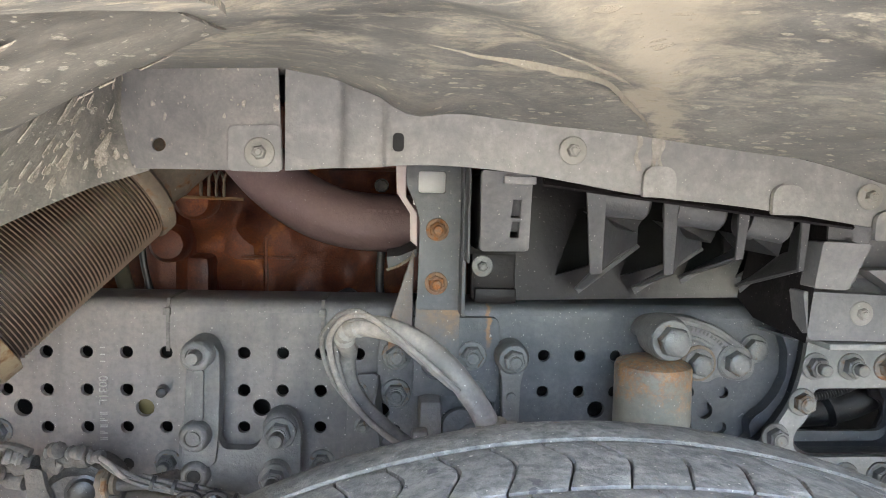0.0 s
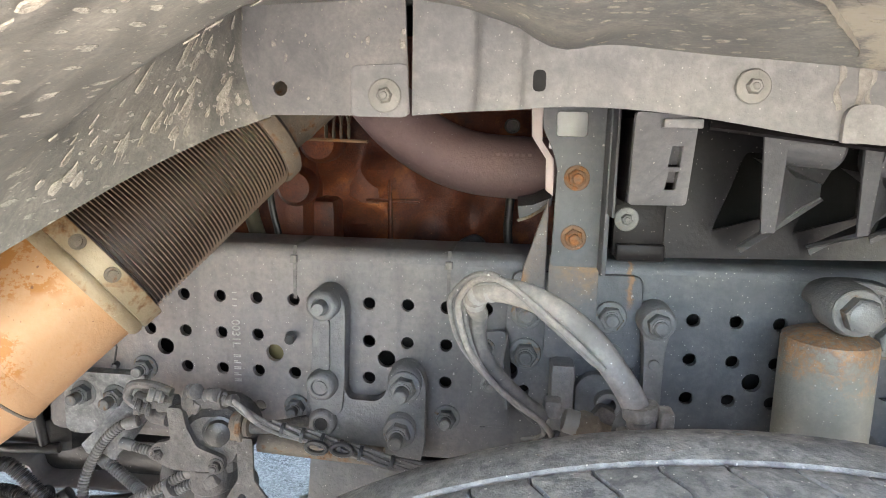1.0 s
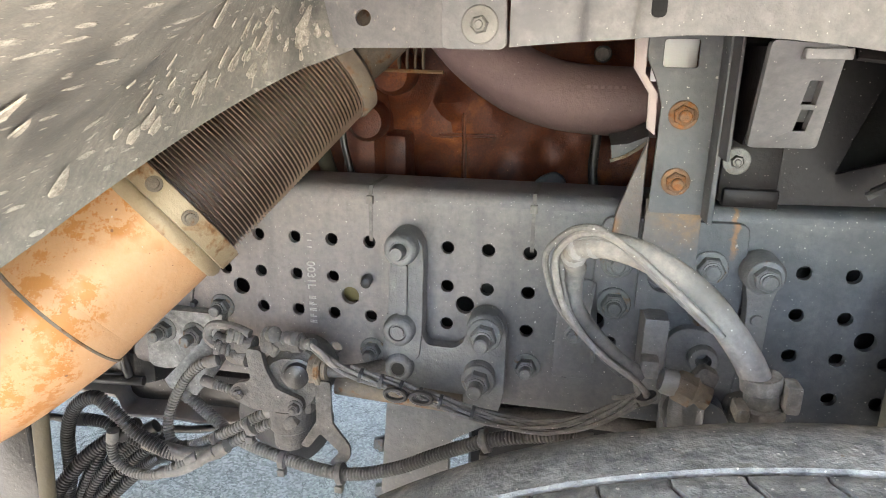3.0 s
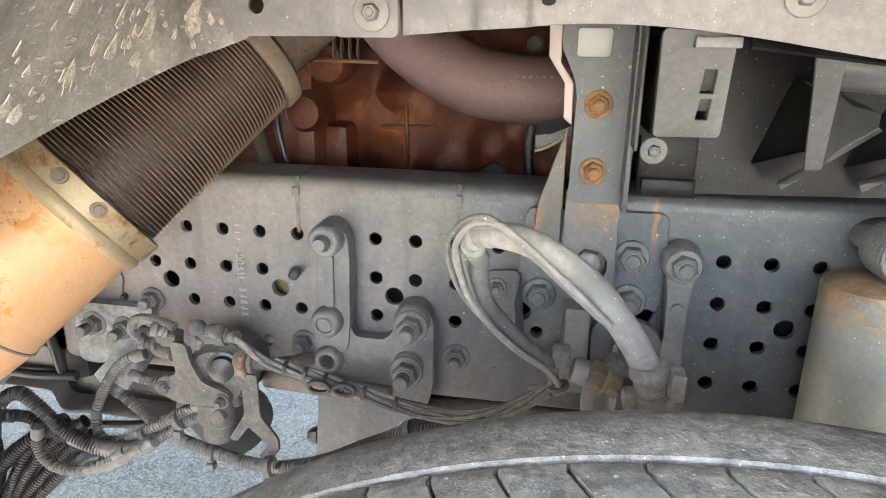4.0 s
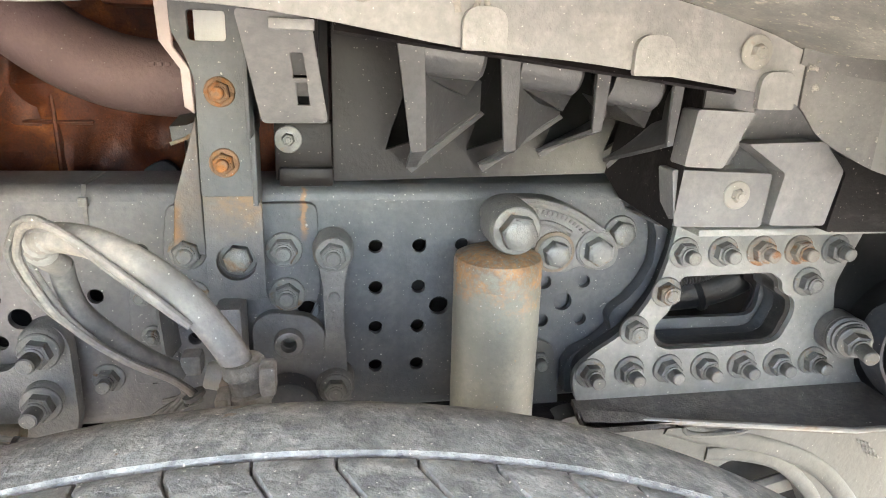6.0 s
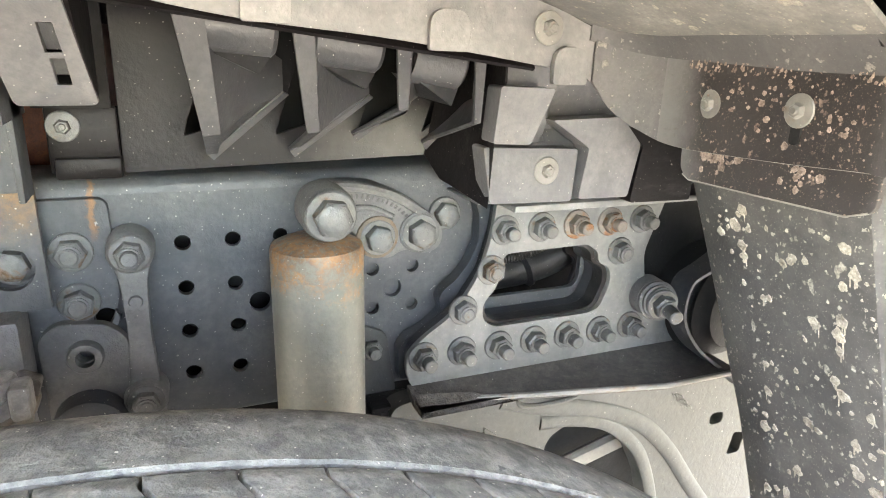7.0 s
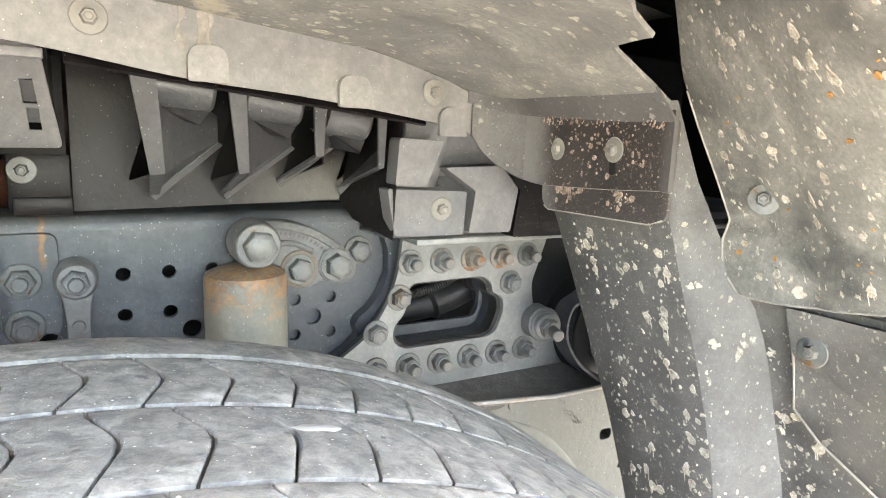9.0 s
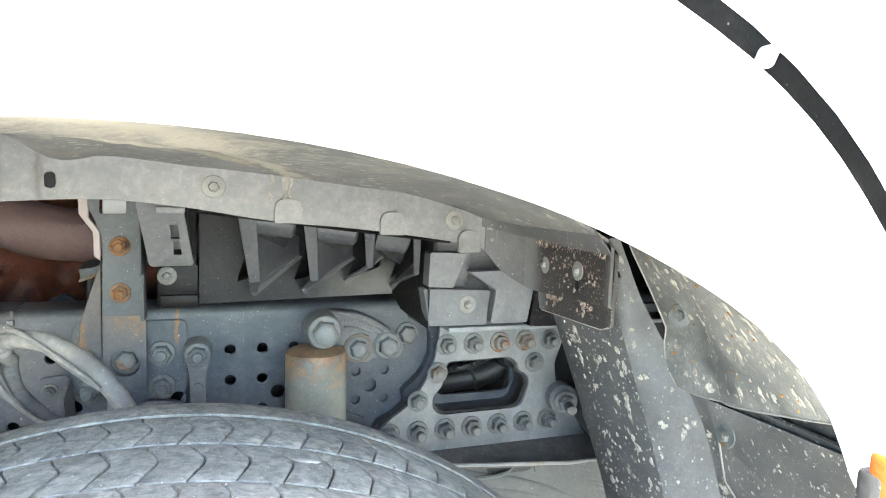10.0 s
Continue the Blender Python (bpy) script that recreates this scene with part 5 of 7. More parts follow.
bolt(link2, 0.602, -0.033, 0.792, 1.1, 0.004, CAST, 5)
part("rivet", lathe(bmesh.new(), (0.602, -0.026, 0.90), (0, -1, 0), [(0, 0.007), (0.003, 0.006)], 14), CAST, link2)

# ---- shock absorber and its mounting arm ----
shock = thing("shock_absorber", (0.784, -0.06, 0.4), "olive-grey shock absorber tube with a rusty top", "shock absorber")
part("tube", lathe(bmesh.new(), (0.784, -0.062, 0.35), (-0.012, 0, 1), [(0, 0.0475), (0.575, 0.0478), (0.58, 0.0472)], 40), SHOCK, shock)
part("cap", lathe(bmesh.new(), (0.777, -0.062, 0.93), (-0.012, 0, 1), [(0, 0.0476), (0.022, 0.0478), (0.027, 0.046), (0.030, 0.040), (0.034, 0.030), (0.036, 0.012)], 40), SHOCK, shock, "rusted cap of the tube")
part("eye", lathe(bmesh.new(), (0.784, -0.056, 0.994), (0, -1, 0), [(0, 0.0280), (0.030, 0.0280), (0.034, 0.0265), (0.034, 0.022)], 30), CAST, shock)
part("collar", lathe(bmesh.new(), (0.784, -0.088, 0.994), (0, -1, 0), [(0, 0.0270), (0.006, 0.0265), (0.008, 0.025), (0.008, 0.018)], 30), BOLT, shock)
bolt(shock, 0.784, -0.094, 0.994, 1.55, 0, BOLT, 8)
mount = thing("shock_mount", (0.86, -0.02, 0.93), "cast mounting arm curving from the shock eye", "bracket")
bm = plate(bmesh.new(), rounded([(0.766, 0.985), (0.772, 1.003), (0.787, 1.011), (0.813, 1.0125), (0.848, 1.010), (0.886, 0.993), (0.915, 0.972), (0.930, 0.952), (0.926, 0.932), (0.908, 0.925), (0.882, 0.934), (0.862, 0.922), (0.842, 0.932), (0.832, 0.952), (0.80, 0.968)], 0.012), [], -0.002, -0.034, 0.004)
part("arm", bm, CAST, mount)
bm = sweep(bmesh.new(), spline([(0.80, -0.034, 1.010), (0.832, -0.034, 1.007), (0.868, -0.034, 0.996), (0.902, -0.034, 0.975)], 5), 0.0055, 8)
part("rim", bm, CAST, mount)
part("rim", sweep(bmesh.new(), spline([(0.825, -0.034, 0.985), (0.845, -0.034, 0.983), (0.868, -0.034, 0.972)], 5), 0.0035, 8), CAST, mount)
bm = bmesh.new()
for k in range(15):
    a = radians(100 - k * 4.6)
    c = Vector((0.822 + 0.072 * math.cos(a) * 1.05, -0.0345, 0.937 + 0.0605 * math.sin(a)))
    block(bm, (-0.0012, -0.0008, -0.0022), (0.0012 * (1 if k % 3 else 0.2), 0.0008, 0.0022), 0, Matrix.Translation(c) @ pose(0, 0, 0, 0, 4.6 * k - 10, 0))
part("raised_marks", bm, ALU, mount, "worn raised casting marks", kind="stuff")
for x, z, s, mtl in ((0.850, 0.950, 1.25, BOLT), (0.900, 0.952, 1.35, BOLT)):
    bolt(mount, x, -0.034, z, s, 0, mtl, 300 * x)
    part("ring", lathe(bmesh.new(), (x, -0.033, z), (0, -1, 0), [(0, 0.0245), (0.003, 0.024), (0.004, 0.021)], 24), CLAMP if x < 0.87 else CAST, mount)
bolt(rail, 0.944, -0.001, 0.963, 1.25, 0, BOLT, 11)
foot2 = thing("bump_plate", (0.85, -0.004, 0.73), "pale dusty steel foot plate below the shock", "plate")
part("plate", plate(bmesh.new(), rounded([(0.80, 0.735), (0.80, 0.825), (0.835, 0.835), (0.87, 0.82), (0.884, 0.735)], 0.01), [], -0.002, -0.009, 0.001), ALU, foot2)

# ---- gusset plate with its bolts ----
gus = thing("cross_member_bracket", (1.05, -0.05, 0.76), "heavy bolted steel bracket plate with a rounded window", "bracket")
EDGE = [(0.988, 0.985), (0.985, 0.95), (0.972, 0.90), (0.940, 0.852), (0.903, 0.828), (0.882, 0.808), (0.881, 0.785), (0.890, 0.762)]
GUS_END = [(1.32, 0.762), (1.30, 0.795), (1.250, 0.812), (1.222, 0.855), (1.212, 0.905), (1.226, 0.945), (1.240, 0.985)]
win = [(1.004, 0.922), (1.122, 0.924), (1.138, 0.912), (1.140, 0.898), (1.160, 0.888), (1.163, 0.868), (1.150, 0.835), (1.135, 0.829), (0.995, 0.828), (0.978, 0.840), (0.978, 0.862), (0.996, 0.880), (0.998, 0.905)]
part("plate", plate(bmesh.new(), rounded(EDGE + GUS_END, [0.004, 0.02, 0.03, 0.03, 0.02, 0.012, 0.01, 0.008] + [0.012] * 7), [rounded(win, 0.012)], -0.044, -0.052, 0.0015), STEEL_P, gus)
BACK = [(0.955, 1.012), (0.969, 0.999), (0.983, 0.965), (0.984, 0.93), (0.972, 0.903), (0.956, 0.883), (0.940, 0.872), (0.934, 0.860), (0.940, 0.845), (0.919, 0.826), (0.894, 0.815), (0.884, 0.80), (0.886, 0.76)]
win_b = [(lerp(1.065, x, 0.93), lerp(0.872, z, 0.93)) for x, z in win]
part("spacer", plate(bmesh.new(), rounded([(x - 0.002, z) for x, z in BACK] + [(1.75, 0.76), (1.75, 1.0)], 0.006), [rounded(win_b, 0.012)], -0.003, -0.022, 0.002), STEEL_D, gus)
# Dark material here paints the shade inside the window.
part("spacer", plate(bmesh.new(), rounded([(x + 0.008, z) for x, z in EDGE] + [(x - 0.006, z) for x, z in GUS_END], 0.01), [rounded(win_b, 0.012)], -0.022, -0.044, 0.002), OILY, gus)
# Flat near-black plate in place of the shade past the bracket end.
part("end_cheek", plate(bmesh.new(), [(1.195, 0.764), (1.195, 0.983), (1.74, 0.983), (1.74, 0.764)], [], -0.0225, -0.028, 0.001), SHADE_DARK, gus, "near-black plate put in for the shade behind the bracket end")
# Ledge coloured black for the same inner shade, not for its make.
part("window_ledge", plate(bmesh.new(), rounded([(lerp(1.065, x, 1.02), lerp(0.872, z, 1.05)) for x, z in win], 0.012), [rounded([(lerp(1.065, x, 0.86), lerp(0.868, z, 0.8)) for x, z in win], 0.012)], 0.008, 0.016, 0.001), PLASTIC_SHADE, gus)
part("bottom_flange", sheet(bmesh.new(), [[Vector((x, y, 0.766 - 0.008 * (k > 1))) for k, y in enumerate((-0.048, -0.056, -0.07, -0.10, lerp(-0.072, -0.140, min((x - 0.884) / 0.32, 1.0))))] for x in (0.884, 0.90, 0.95, 1.0, 1.1, 1.2, 1.32)], 0.008), GRIME, gus)
part("flange_edge", sweep(bmesh.new(), [(x, lerp(-0.073, -0.142, min((x - 0.884) / 0.32, 1.0)), 0.757) for x in (0.884, 0.90, 0.95, 1.0, 1.1, 1.2, 1.32)], 0.0036, 8), SCREW, gus, "pale edge of the flange")
part("top_flange", block(bmesh.new(), (0.986, -0.098, 0.984), (1.75, -0.040, 0.992), 0.002), STEEL_P, gus)
for k in range(5):
    bolt(gus, 1.0 + 0.05 * k, -0.052, 0.952, 1.12, 0.012, BOLT_R if k in (2, 3) else BOLT, 37 * k)
for k in range(7):
    bolt(gus, 0.902 + 0.05 * k, -0.052, 0.803, 1.15, 0.014, BOLT, 23 * k)
for x, z in ((0.985, 0.904), (0.951, 0.857), (1.171, 0.911)):
    bolt(gus, x, -0.052, z, 1.12, 0.004, BOLT, 31 * x)
part("stud_ring", lathe(bmesh.new(), (1.2165, -0.082, 0.8485), (-0.25, -1, 0.1), [(0, 0.026), (0.003, 0.0265), (0.005, 0.026), (0.006, 0.022), (0.009, 0.0235), (0.012, 0.0235), (0.013, 0.019)], 26), CAST, gus)
part("stud_sleeve", lathe(bmesh.new(), (1.225, -0.05, 0.845), (-0.25, -1, 0.1), [(0, 0.027), (0.03, 0.026), (0.034, 0.022), (0.05, 0.021)], 26), CAST, gus)
bolt(gus, 1.212, -0.098, 0.850, 1.25, 0.02, BOLT, 10, (5, -14))
inner = thing("wiring_duct", (1.1, 0.06, 0.85), "corrugated cable and hose seen through the bracket window", "cable")
part("hose", sweep(bmesh.new(), spline([(0.95, 0.07, 0.850), (1.05, 0.07, 0.850), (1.13, 0.065, 0.862), (1.2, 0.06, 0.90), (1.25, 0.06, 0.94)], 6), 0.024, 12), BLACK, inner)
part("conduit", ribbed(bmesh.new(), spline([(0.95, 0.04, 0.876), (1.03, 0.038, 0.880), (1.09, 0.036, 0.889), (1.14, 0.036, 0.912), (1.18, 0.036, 0.945)], 6), 0.0078), BLACK, inner)
part("tie", lathe(bmesh.new(), (1.093, 0.055, 0.862), (1, 0, 0.35), [(-0.002, 0.031), (0.002, 0.031)], 16), BLACK, inner)
inlet = thing("air_line_joint", (1.24, -0.1, 0.8), "grey bent clamp and dark rubber boot beside the bracket", "clamp")
part("boot", lathe(bmesh.new(), (1.345, -0.06, 0.825), (0.1, -1, 0), [(-0.05, 0.082), (0.01, 0.082), (0.018, 0.072), (0.024, 0.074), (0.032, 0.06), (0.04, 0.057), (0.046, 0.035)], 32), SHADE_DARK, inlet)
part("strap", sheet(bmesh.new(), [[Vector(p) + Vector((0, dy, 0)) for p in spline([(1.34, -0.09, 0.925), (1.285, -0.09, 0.892), (1.252, -0.09, 0.872), (1.238, -0.10, 0.83), (1.258, -0.11, 0.79), (1.30, -0.115, 0.756), (1.36, -0.12, 0.71)], 5)] for dy in (-0.014, 0.020)], 0.004), STEEL_D, inlet)

# cast bracket below
castb = thing("cast_cross_member", (1.1, -0.05, 0.4), "pale cast aluminium cross member with an arched opening", "cross member")
part("body", plate(bmesh.new(), rounded([(0.86, 0.745), (0.90, 0.752), (1.62, 0.752), (1.62, 0.40), (1.290, 0.40), (1.281, 0.488), (1.262, 0.548), (1.233, 0.601), (1.180, 0.648), (1.117, 0.670), (1.085, 0.655), (1.06, 0.56), (1.0, 0.52), (0.86, 0.52)], 0.016), [rounded([(1.38, 0.61), (1.38, 0.63), (1.406, 0.63), (1.406, 0.61)], 0.008), rounded([(1.43, 0.545), (1.438, 0.585), (1.462, 0.58), (1.456, 0.545)], 0.006)], -0.03, -0.06, 0.004), ALU, castb)
part("rib", sweep(bmesh.new(), spline([(1.01, -0.06, 0.727), (1.07, -0.061, 0.707), (1.153, -0.061, 0.685), (1.237, -0.061, 0.647), (1.30, -0.061, 0.588), (1.359, -0.061, 0.509), (1.407, -0.06, 0.448)], 6), 0.013, 12, 0.3), ALU, castb)
part("inner_edge", sweep(bmesh.new(), spline([(1.07, -0.060, 0.680), (1.117, -0.061, 0.676), (1.182, -0.061, 0.655), (1.239, -0.061, 0.605), (1.268, -0.061, 0.551), (1.288, -0.061, 0.488), (1.297, -0.06, 0.42)], 6), 0.010, 12, 0.35), ALU, castb)
# No real recess: a thin dark plate paints its shade on the face.
part("pocket", plate(bmesh.new(), rounded([(1.085, 0.712), (1.078, 0.742), (1.185, 0.742), (1.182, 0.722), (1.165, 0.711)], 0.01), [], -0.0602, -0.0606), OILY, castb, "flat dark patch painting the shade of a cast recess")
part("boss", lathe(bmesh.new(), (1.19, -0.058, 0.715), (0, -1, 0), [(0, 0.014), (0.004, 0.013)], 20), ALU, castb)
part("recess_edge", sweep(bmesh.new(), spline([(1.03, -0.06, 0.735), (1.035, -0.064, 0.718), (1.07, -0.065, 0.712), (1.12, -0.065, 0.716), (1.135, -0.06, 0.738)], 5), 0.004, 8), ALU, castb)
bm = bmesh.new()
for i in range(4):
    for k in range(7 - i):
        if (i + k) % 4 != 3:
            block(bm, (-0.0035, -0.0008, -0.0011), (0.0035, 0.0008, 0.0011), 0, Matrix.Translation((1.275 + 0.010 * k + 0.004 * i, -0.0605, 0.718 - 0.011 * k - 0.009 * i)) @ pose(0, 0, 0, 0, 50, 0))
part("raised_marks", bm, CAST, castb, "worn raised casting marks", kind="stuff")
part("arrow_mark", plate(bmesh.new(), [(0.955, 0.672), (0.955, 0.682), (0.985, 0.684), (0.985, 0.694), (1.004, 0.679), (0.985, 0.664), (0.985, 0.673)], [], -0.060, -0.0625, 0.0008), ALU, castb, "raised cast arrow")
# Near-black block gives the arch opening its deep shade by colour.
part("core", block(bmesh.new(), (1.0, 0.03, 0.40), (1.34, 0.06, 0.70), 0.01), SHADE_DARK, castb, "near-black block put in for the shaded hollow behind the arch")
strut = thing("drag_rod", (1.1, 0.05, 0.55), "grey square steel rod running under the frame", "rod")
part("rod", sweep(bmesh.new(), [(0.95, 0.0, 0.50), (1.40, 0.0, 0.61)], 0.015, 8, 0.8), SCREW, strut)
conn = thing("connector_block", (0.9, -0.03, 0.72), "grey plastic connector block under the bracket", "connector")
part("body", block(bmesh.new(), (0.84, -0.05, 0.715), (0.895, -0.012, 0.742), 0.003), PLASTIC_SHADE, conn)
for k in range(3):
    part("slot", block(bmesh.new(), (0.85 + 0.015 * k, -0.0525, 0.722), (0.859 + 0.015 * k, -0.05, 0.737), 0.0008), SHADE_DARK, conn)

# ---- plastic tray with ribs, box and cover ----
box = thing("plastic_housing", (0.567, -0.1, 1.09), "grey plastic housing with two small slots", "housing")
bm = bmesh.new()
plate(bm, rounded([(0.543, 1.100), (0.533, 1.190), (0.587, 1.186), (0.599, 1.101)], 0.005), [rounded([(0.5715, 1.140), (0.5705, 1.160), (0.5805, 1.160), (0.5825, 1.140)], 0.001), rounded([(0.5740, 1.117), (0.5735, 1.136), (0.5830, 1.136), (0.5840, 1.117)], 0.001)], 0.0, -0.012, 0.0012)
for v in bm.verts:
    v.co.y += lerp(-0.106, -0.175, (v.co.z - 1.100) / 0.088)
part("front", bm, PLASTIC_M, box)
bm = bmesh.new()
for x0, x1 in ((0.541, 0.545), (0.587, 0.592)):
    vs = [bm.verts.new((x, y, z)) for x in (x0, x1) for y, z in ((-0.02, 1.101), (-0.108, 1.101), (-0.176, 1.186), (-0.02, 1.186))]
    for f in ((0, 1, 2, 3), (4, 5, 6, 7), (0, 1, 5, 4), (1, 2, 6, 5), (2, 3, 7, 6), (3, 0, 4, 7)):
        bm.faces.new([vs[i] for i in f])
# Sides take the dark copy, which paints them as shaded.
part("side", bm, PLASTIC_SHADE, box)
part("guide", block(bmesh.new(), (0.529, -0.11, 1.085), (0.532, -0.02, 1.2), 0.0008), STEEL_D, box)
part("inner_wall", block(bmesh.new(), (0.538, -0.03, 1.09), (0.600, -0.02, 1.19)), SHADE_DARK, box)
for z0, z1 in ((1.1235, 1.137), (1.143, 1.161)):
    y0, y1 = (lerp(-0.106, -0.175, (z - 1.100) / 0.088) + 0.006 for z in (z0, z1))
    part("slot_backing", sheet(bmesh.new(), [[Vector((x, y, z)) for y, z in ((y0, z0), (y1, z1))] for x in (0.569, 0.587)], 0.002), PLASTIC_M, box)
part("top_notch", block(bmesh.new(), (0.557, -0.189, 1.176), (0.590, -0.178, 1.184), 0.001), PLASTIC_M, box)
part("lower_plate", block(bmesh.new(), (0.545, -0.020, 1.030), (0.603, -0.008, 1.09), 0.002), PLASTIC_SHADE, box)
part("lower_step", block(bmesh.new(), (0.549, -0.028, 1.025), (0.604, -0.008, 1.045), 0.003), PLASTIC_SHADE, box)
screw(box, 0.559, -0.020, 1.073, 0.9, material=BOLT)

tray = thing("splash_shield", (0.76, -0.05, 1.03), "ribbed grey-black plastic splash shield above the rail", "splash shield")
# Back panel darker than the ribs because less light reaches it.
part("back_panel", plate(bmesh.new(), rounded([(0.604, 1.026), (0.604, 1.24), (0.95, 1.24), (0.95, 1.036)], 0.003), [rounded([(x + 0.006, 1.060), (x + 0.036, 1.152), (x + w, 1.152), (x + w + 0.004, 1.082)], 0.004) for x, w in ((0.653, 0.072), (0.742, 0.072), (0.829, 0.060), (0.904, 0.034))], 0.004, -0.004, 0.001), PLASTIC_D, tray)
part("top_shelf", sheet(bmesh.new(), [[Vector((x, y, z - (x - 0.60) * 0.11)) for y, z in ((-0.004, 1.200), (-0.10, 1.200), (-0.15, 1.192), (-0.16, 1.178))] for x in (0.604, 0.70, 0.80, 0.90, 0.96)], 0.004), PLASTIC_SHADE, tray)
# each rib: strip's left edge at top and foot, its width, its tip on the panel
RIBS_X = (((0.653, -0.150, 1.182), (0.672, -0.116, 1.078), 0.0235, (0.678, -0.036, 1.049)), ((0.742, -0.152, 1.172), (0.757, -0.128, 1.078), 0.018, (0.759, -0.020, 1.047)), ((0.829, -0.154, 1.166), (0.838, -0.135, 1.098), 0.015, (0.829, -0.006, 1.060)), ((0.904, -0.152, 1.152), (0.911, -0.140, 1.086), 0.012, (0.905, -0.020, 1.051)))
for top, low, w, tip in RIBS_X:
    top, low, tip = Vector(top), Vector(low), Vector(tip)
    across = Vector((w, 0.003, 0.002))
    fall = [top.lerp(low, f) for f in (0, 0.5, 1)] + [low.lerp(tip, f) for f in (0.3, 0.65, 1)]
    wide = (1.0, 0.82, 0.6, 0.55, 0.5, 0.45)
    rows = [[q, q + across * g] for q, g in zip(fall, wide)]
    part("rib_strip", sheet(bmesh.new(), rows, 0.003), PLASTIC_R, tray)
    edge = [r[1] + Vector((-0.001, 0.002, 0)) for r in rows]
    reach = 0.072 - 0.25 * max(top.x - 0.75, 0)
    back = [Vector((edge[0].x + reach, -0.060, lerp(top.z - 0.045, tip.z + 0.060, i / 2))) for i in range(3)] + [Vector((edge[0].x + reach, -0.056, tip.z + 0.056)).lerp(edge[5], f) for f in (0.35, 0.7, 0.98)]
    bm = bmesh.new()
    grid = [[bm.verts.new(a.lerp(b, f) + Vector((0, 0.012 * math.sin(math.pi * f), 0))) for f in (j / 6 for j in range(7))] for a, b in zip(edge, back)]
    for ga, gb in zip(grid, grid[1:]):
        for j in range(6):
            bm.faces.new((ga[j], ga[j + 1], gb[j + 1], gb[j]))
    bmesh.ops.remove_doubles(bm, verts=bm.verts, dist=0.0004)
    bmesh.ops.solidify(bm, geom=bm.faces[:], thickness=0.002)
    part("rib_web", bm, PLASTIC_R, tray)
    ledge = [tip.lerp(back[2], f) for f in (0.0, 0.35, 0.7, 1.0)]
    # Ledge takes the pale copy for the light along the web's foot.
    part("web_ledge", sheet(bmesh.new(), [[q + Vector((0, -0.004, 0)), q + Vector((0.006, 0.004, -0.007 * (1 - 0.6 * i / 3)))] for i, q in enumerate(ledge)], 0.002), PLASTIC_M, tray, "dusty lower ledge, paler to paint the light on it")
for (x0, z0), (x1, z1) in (((0.675, 1.166), (0.735, 1.161)), ((0.765, 1.157), (0.825, 1.150)), ((0.852, 1.146), (0.905, 1.136))):
    part("tube_bulge", lathe(bmesh.new(), (x0, -0.118, z0), (x1 - x0, 0, z1 - z0), [(0, 0.024), (x1 - x0 - 0.004, 0.022), (x1 - x0, 0.018)], 22), PLASTIC_R, tray)
    tipx = lerp(x0, x1, 0.72)
    bm = bmesh.new()
    f = bm.faces.new([bm.verts.new(p) for p in ((x0 + 0.006, -0.128, z0 - 0.022), (tipx, -0.132, z1 - 0.034), (x1 - 0.004, -0.122, z1 - 0.018))])
    f = bm.faces.new([bm.verts.new(p) for p in ((x0 + 0.006, -0.128, z0 - 0.022), (tipx, -0.132, z1 - 0.034), (tipx - 0.01, -0.05, z1 - 0.03), (x0 + 0.006, -0.05, z0 - 0.018))])
    bmesh.ops.solidify(bm, geom=bm.faces[:], thickness=0.002)
    part("bulge_foot", bm, PLASTIC_R, tray)

cover = thing("plastic_cover", (1.03, -0.1, 0.99), "dusty grey plastic cover with a screw", "cover")
rows = []
for x, o in ((0.945, 0.012), (0.952, 0.0), (1.0, 0.0), (1.013, 0.006), (1.024, 0.03), (1.06, 0.032), (1.12, 0.034), (1.20, 0.034)):
    rows.append([Vector((x, y + 0.016 + o * lift, z)) for y, z, lift in ((-0.140, 1.165, 1.0), (-0.140, 1.125, 1.0), (-0.120, 1.072, 1.0), (-0.112, 1.066, 0.6), (-0.108, 1.060, 0.3), (-0.116, 1.052, 0.0), (-0.112, 1.00, 0.0), (-0.104, 0.994, 0.0), (-0.02, 0.992, 0.0))])
part("shell", sheet(bmesh.new(), rows, 0.003), PLASTIC_M, cover)
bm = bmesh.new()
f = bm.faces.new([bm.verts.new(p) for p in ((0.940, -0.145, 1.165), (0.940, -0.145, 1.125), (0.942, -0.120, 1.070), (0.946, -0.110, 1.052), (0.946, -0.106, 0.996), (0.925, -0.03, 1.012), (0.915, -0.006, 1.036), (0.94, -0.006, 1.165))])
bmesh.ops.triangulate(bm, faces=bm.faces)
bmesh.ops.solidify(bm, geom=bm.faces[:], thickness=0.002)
# Cheek and end panel take the dark copy as the cover's shaded sides.
part("cheek", bm, PLASTIC_SHADE, cover)
for name, poly, y, mtl, slant in (("lower_face", [(0.934, 1.060), (1.047, 1.056), (1.044, 0.999), (0.945, 1.001)], -0.104, PLASTIC_M, 0.0), ("right_face", [(1.008, 1.087), (1.094, 1.090), (1.126, 1.060), (1.116, 1.001), (1.050, 1.002), (1.058, 1.057)], -0.108, PLASTIC_M, 0.12), ("upper_face", [(0.932, 1.122), (0.992, 1.120), (0.978, 1.064), (0.936, 1.066)], -0.120, PLASTIC_M, 0.3), ("end_panel", [(1.105, 1.081), (1.13, 1.072), (1.21, 1.06), (1.21, 0.992), (1.122, 0.993), (1.131, 1.057)], -0.106, PLASTIC_SHADE, 0.0)):
    bm = plate(bmesh.new(), rounded(poly, 0.004), [], 0.016, -0.012, 0.002)
    for v in bm.verts:
        v.co.y += y - slant * max(v.co.z - 1.062, 0)
    part(name, bm, mtl, cover)
screw(cover, 1.009, -0.116, 1.034, 0.95)

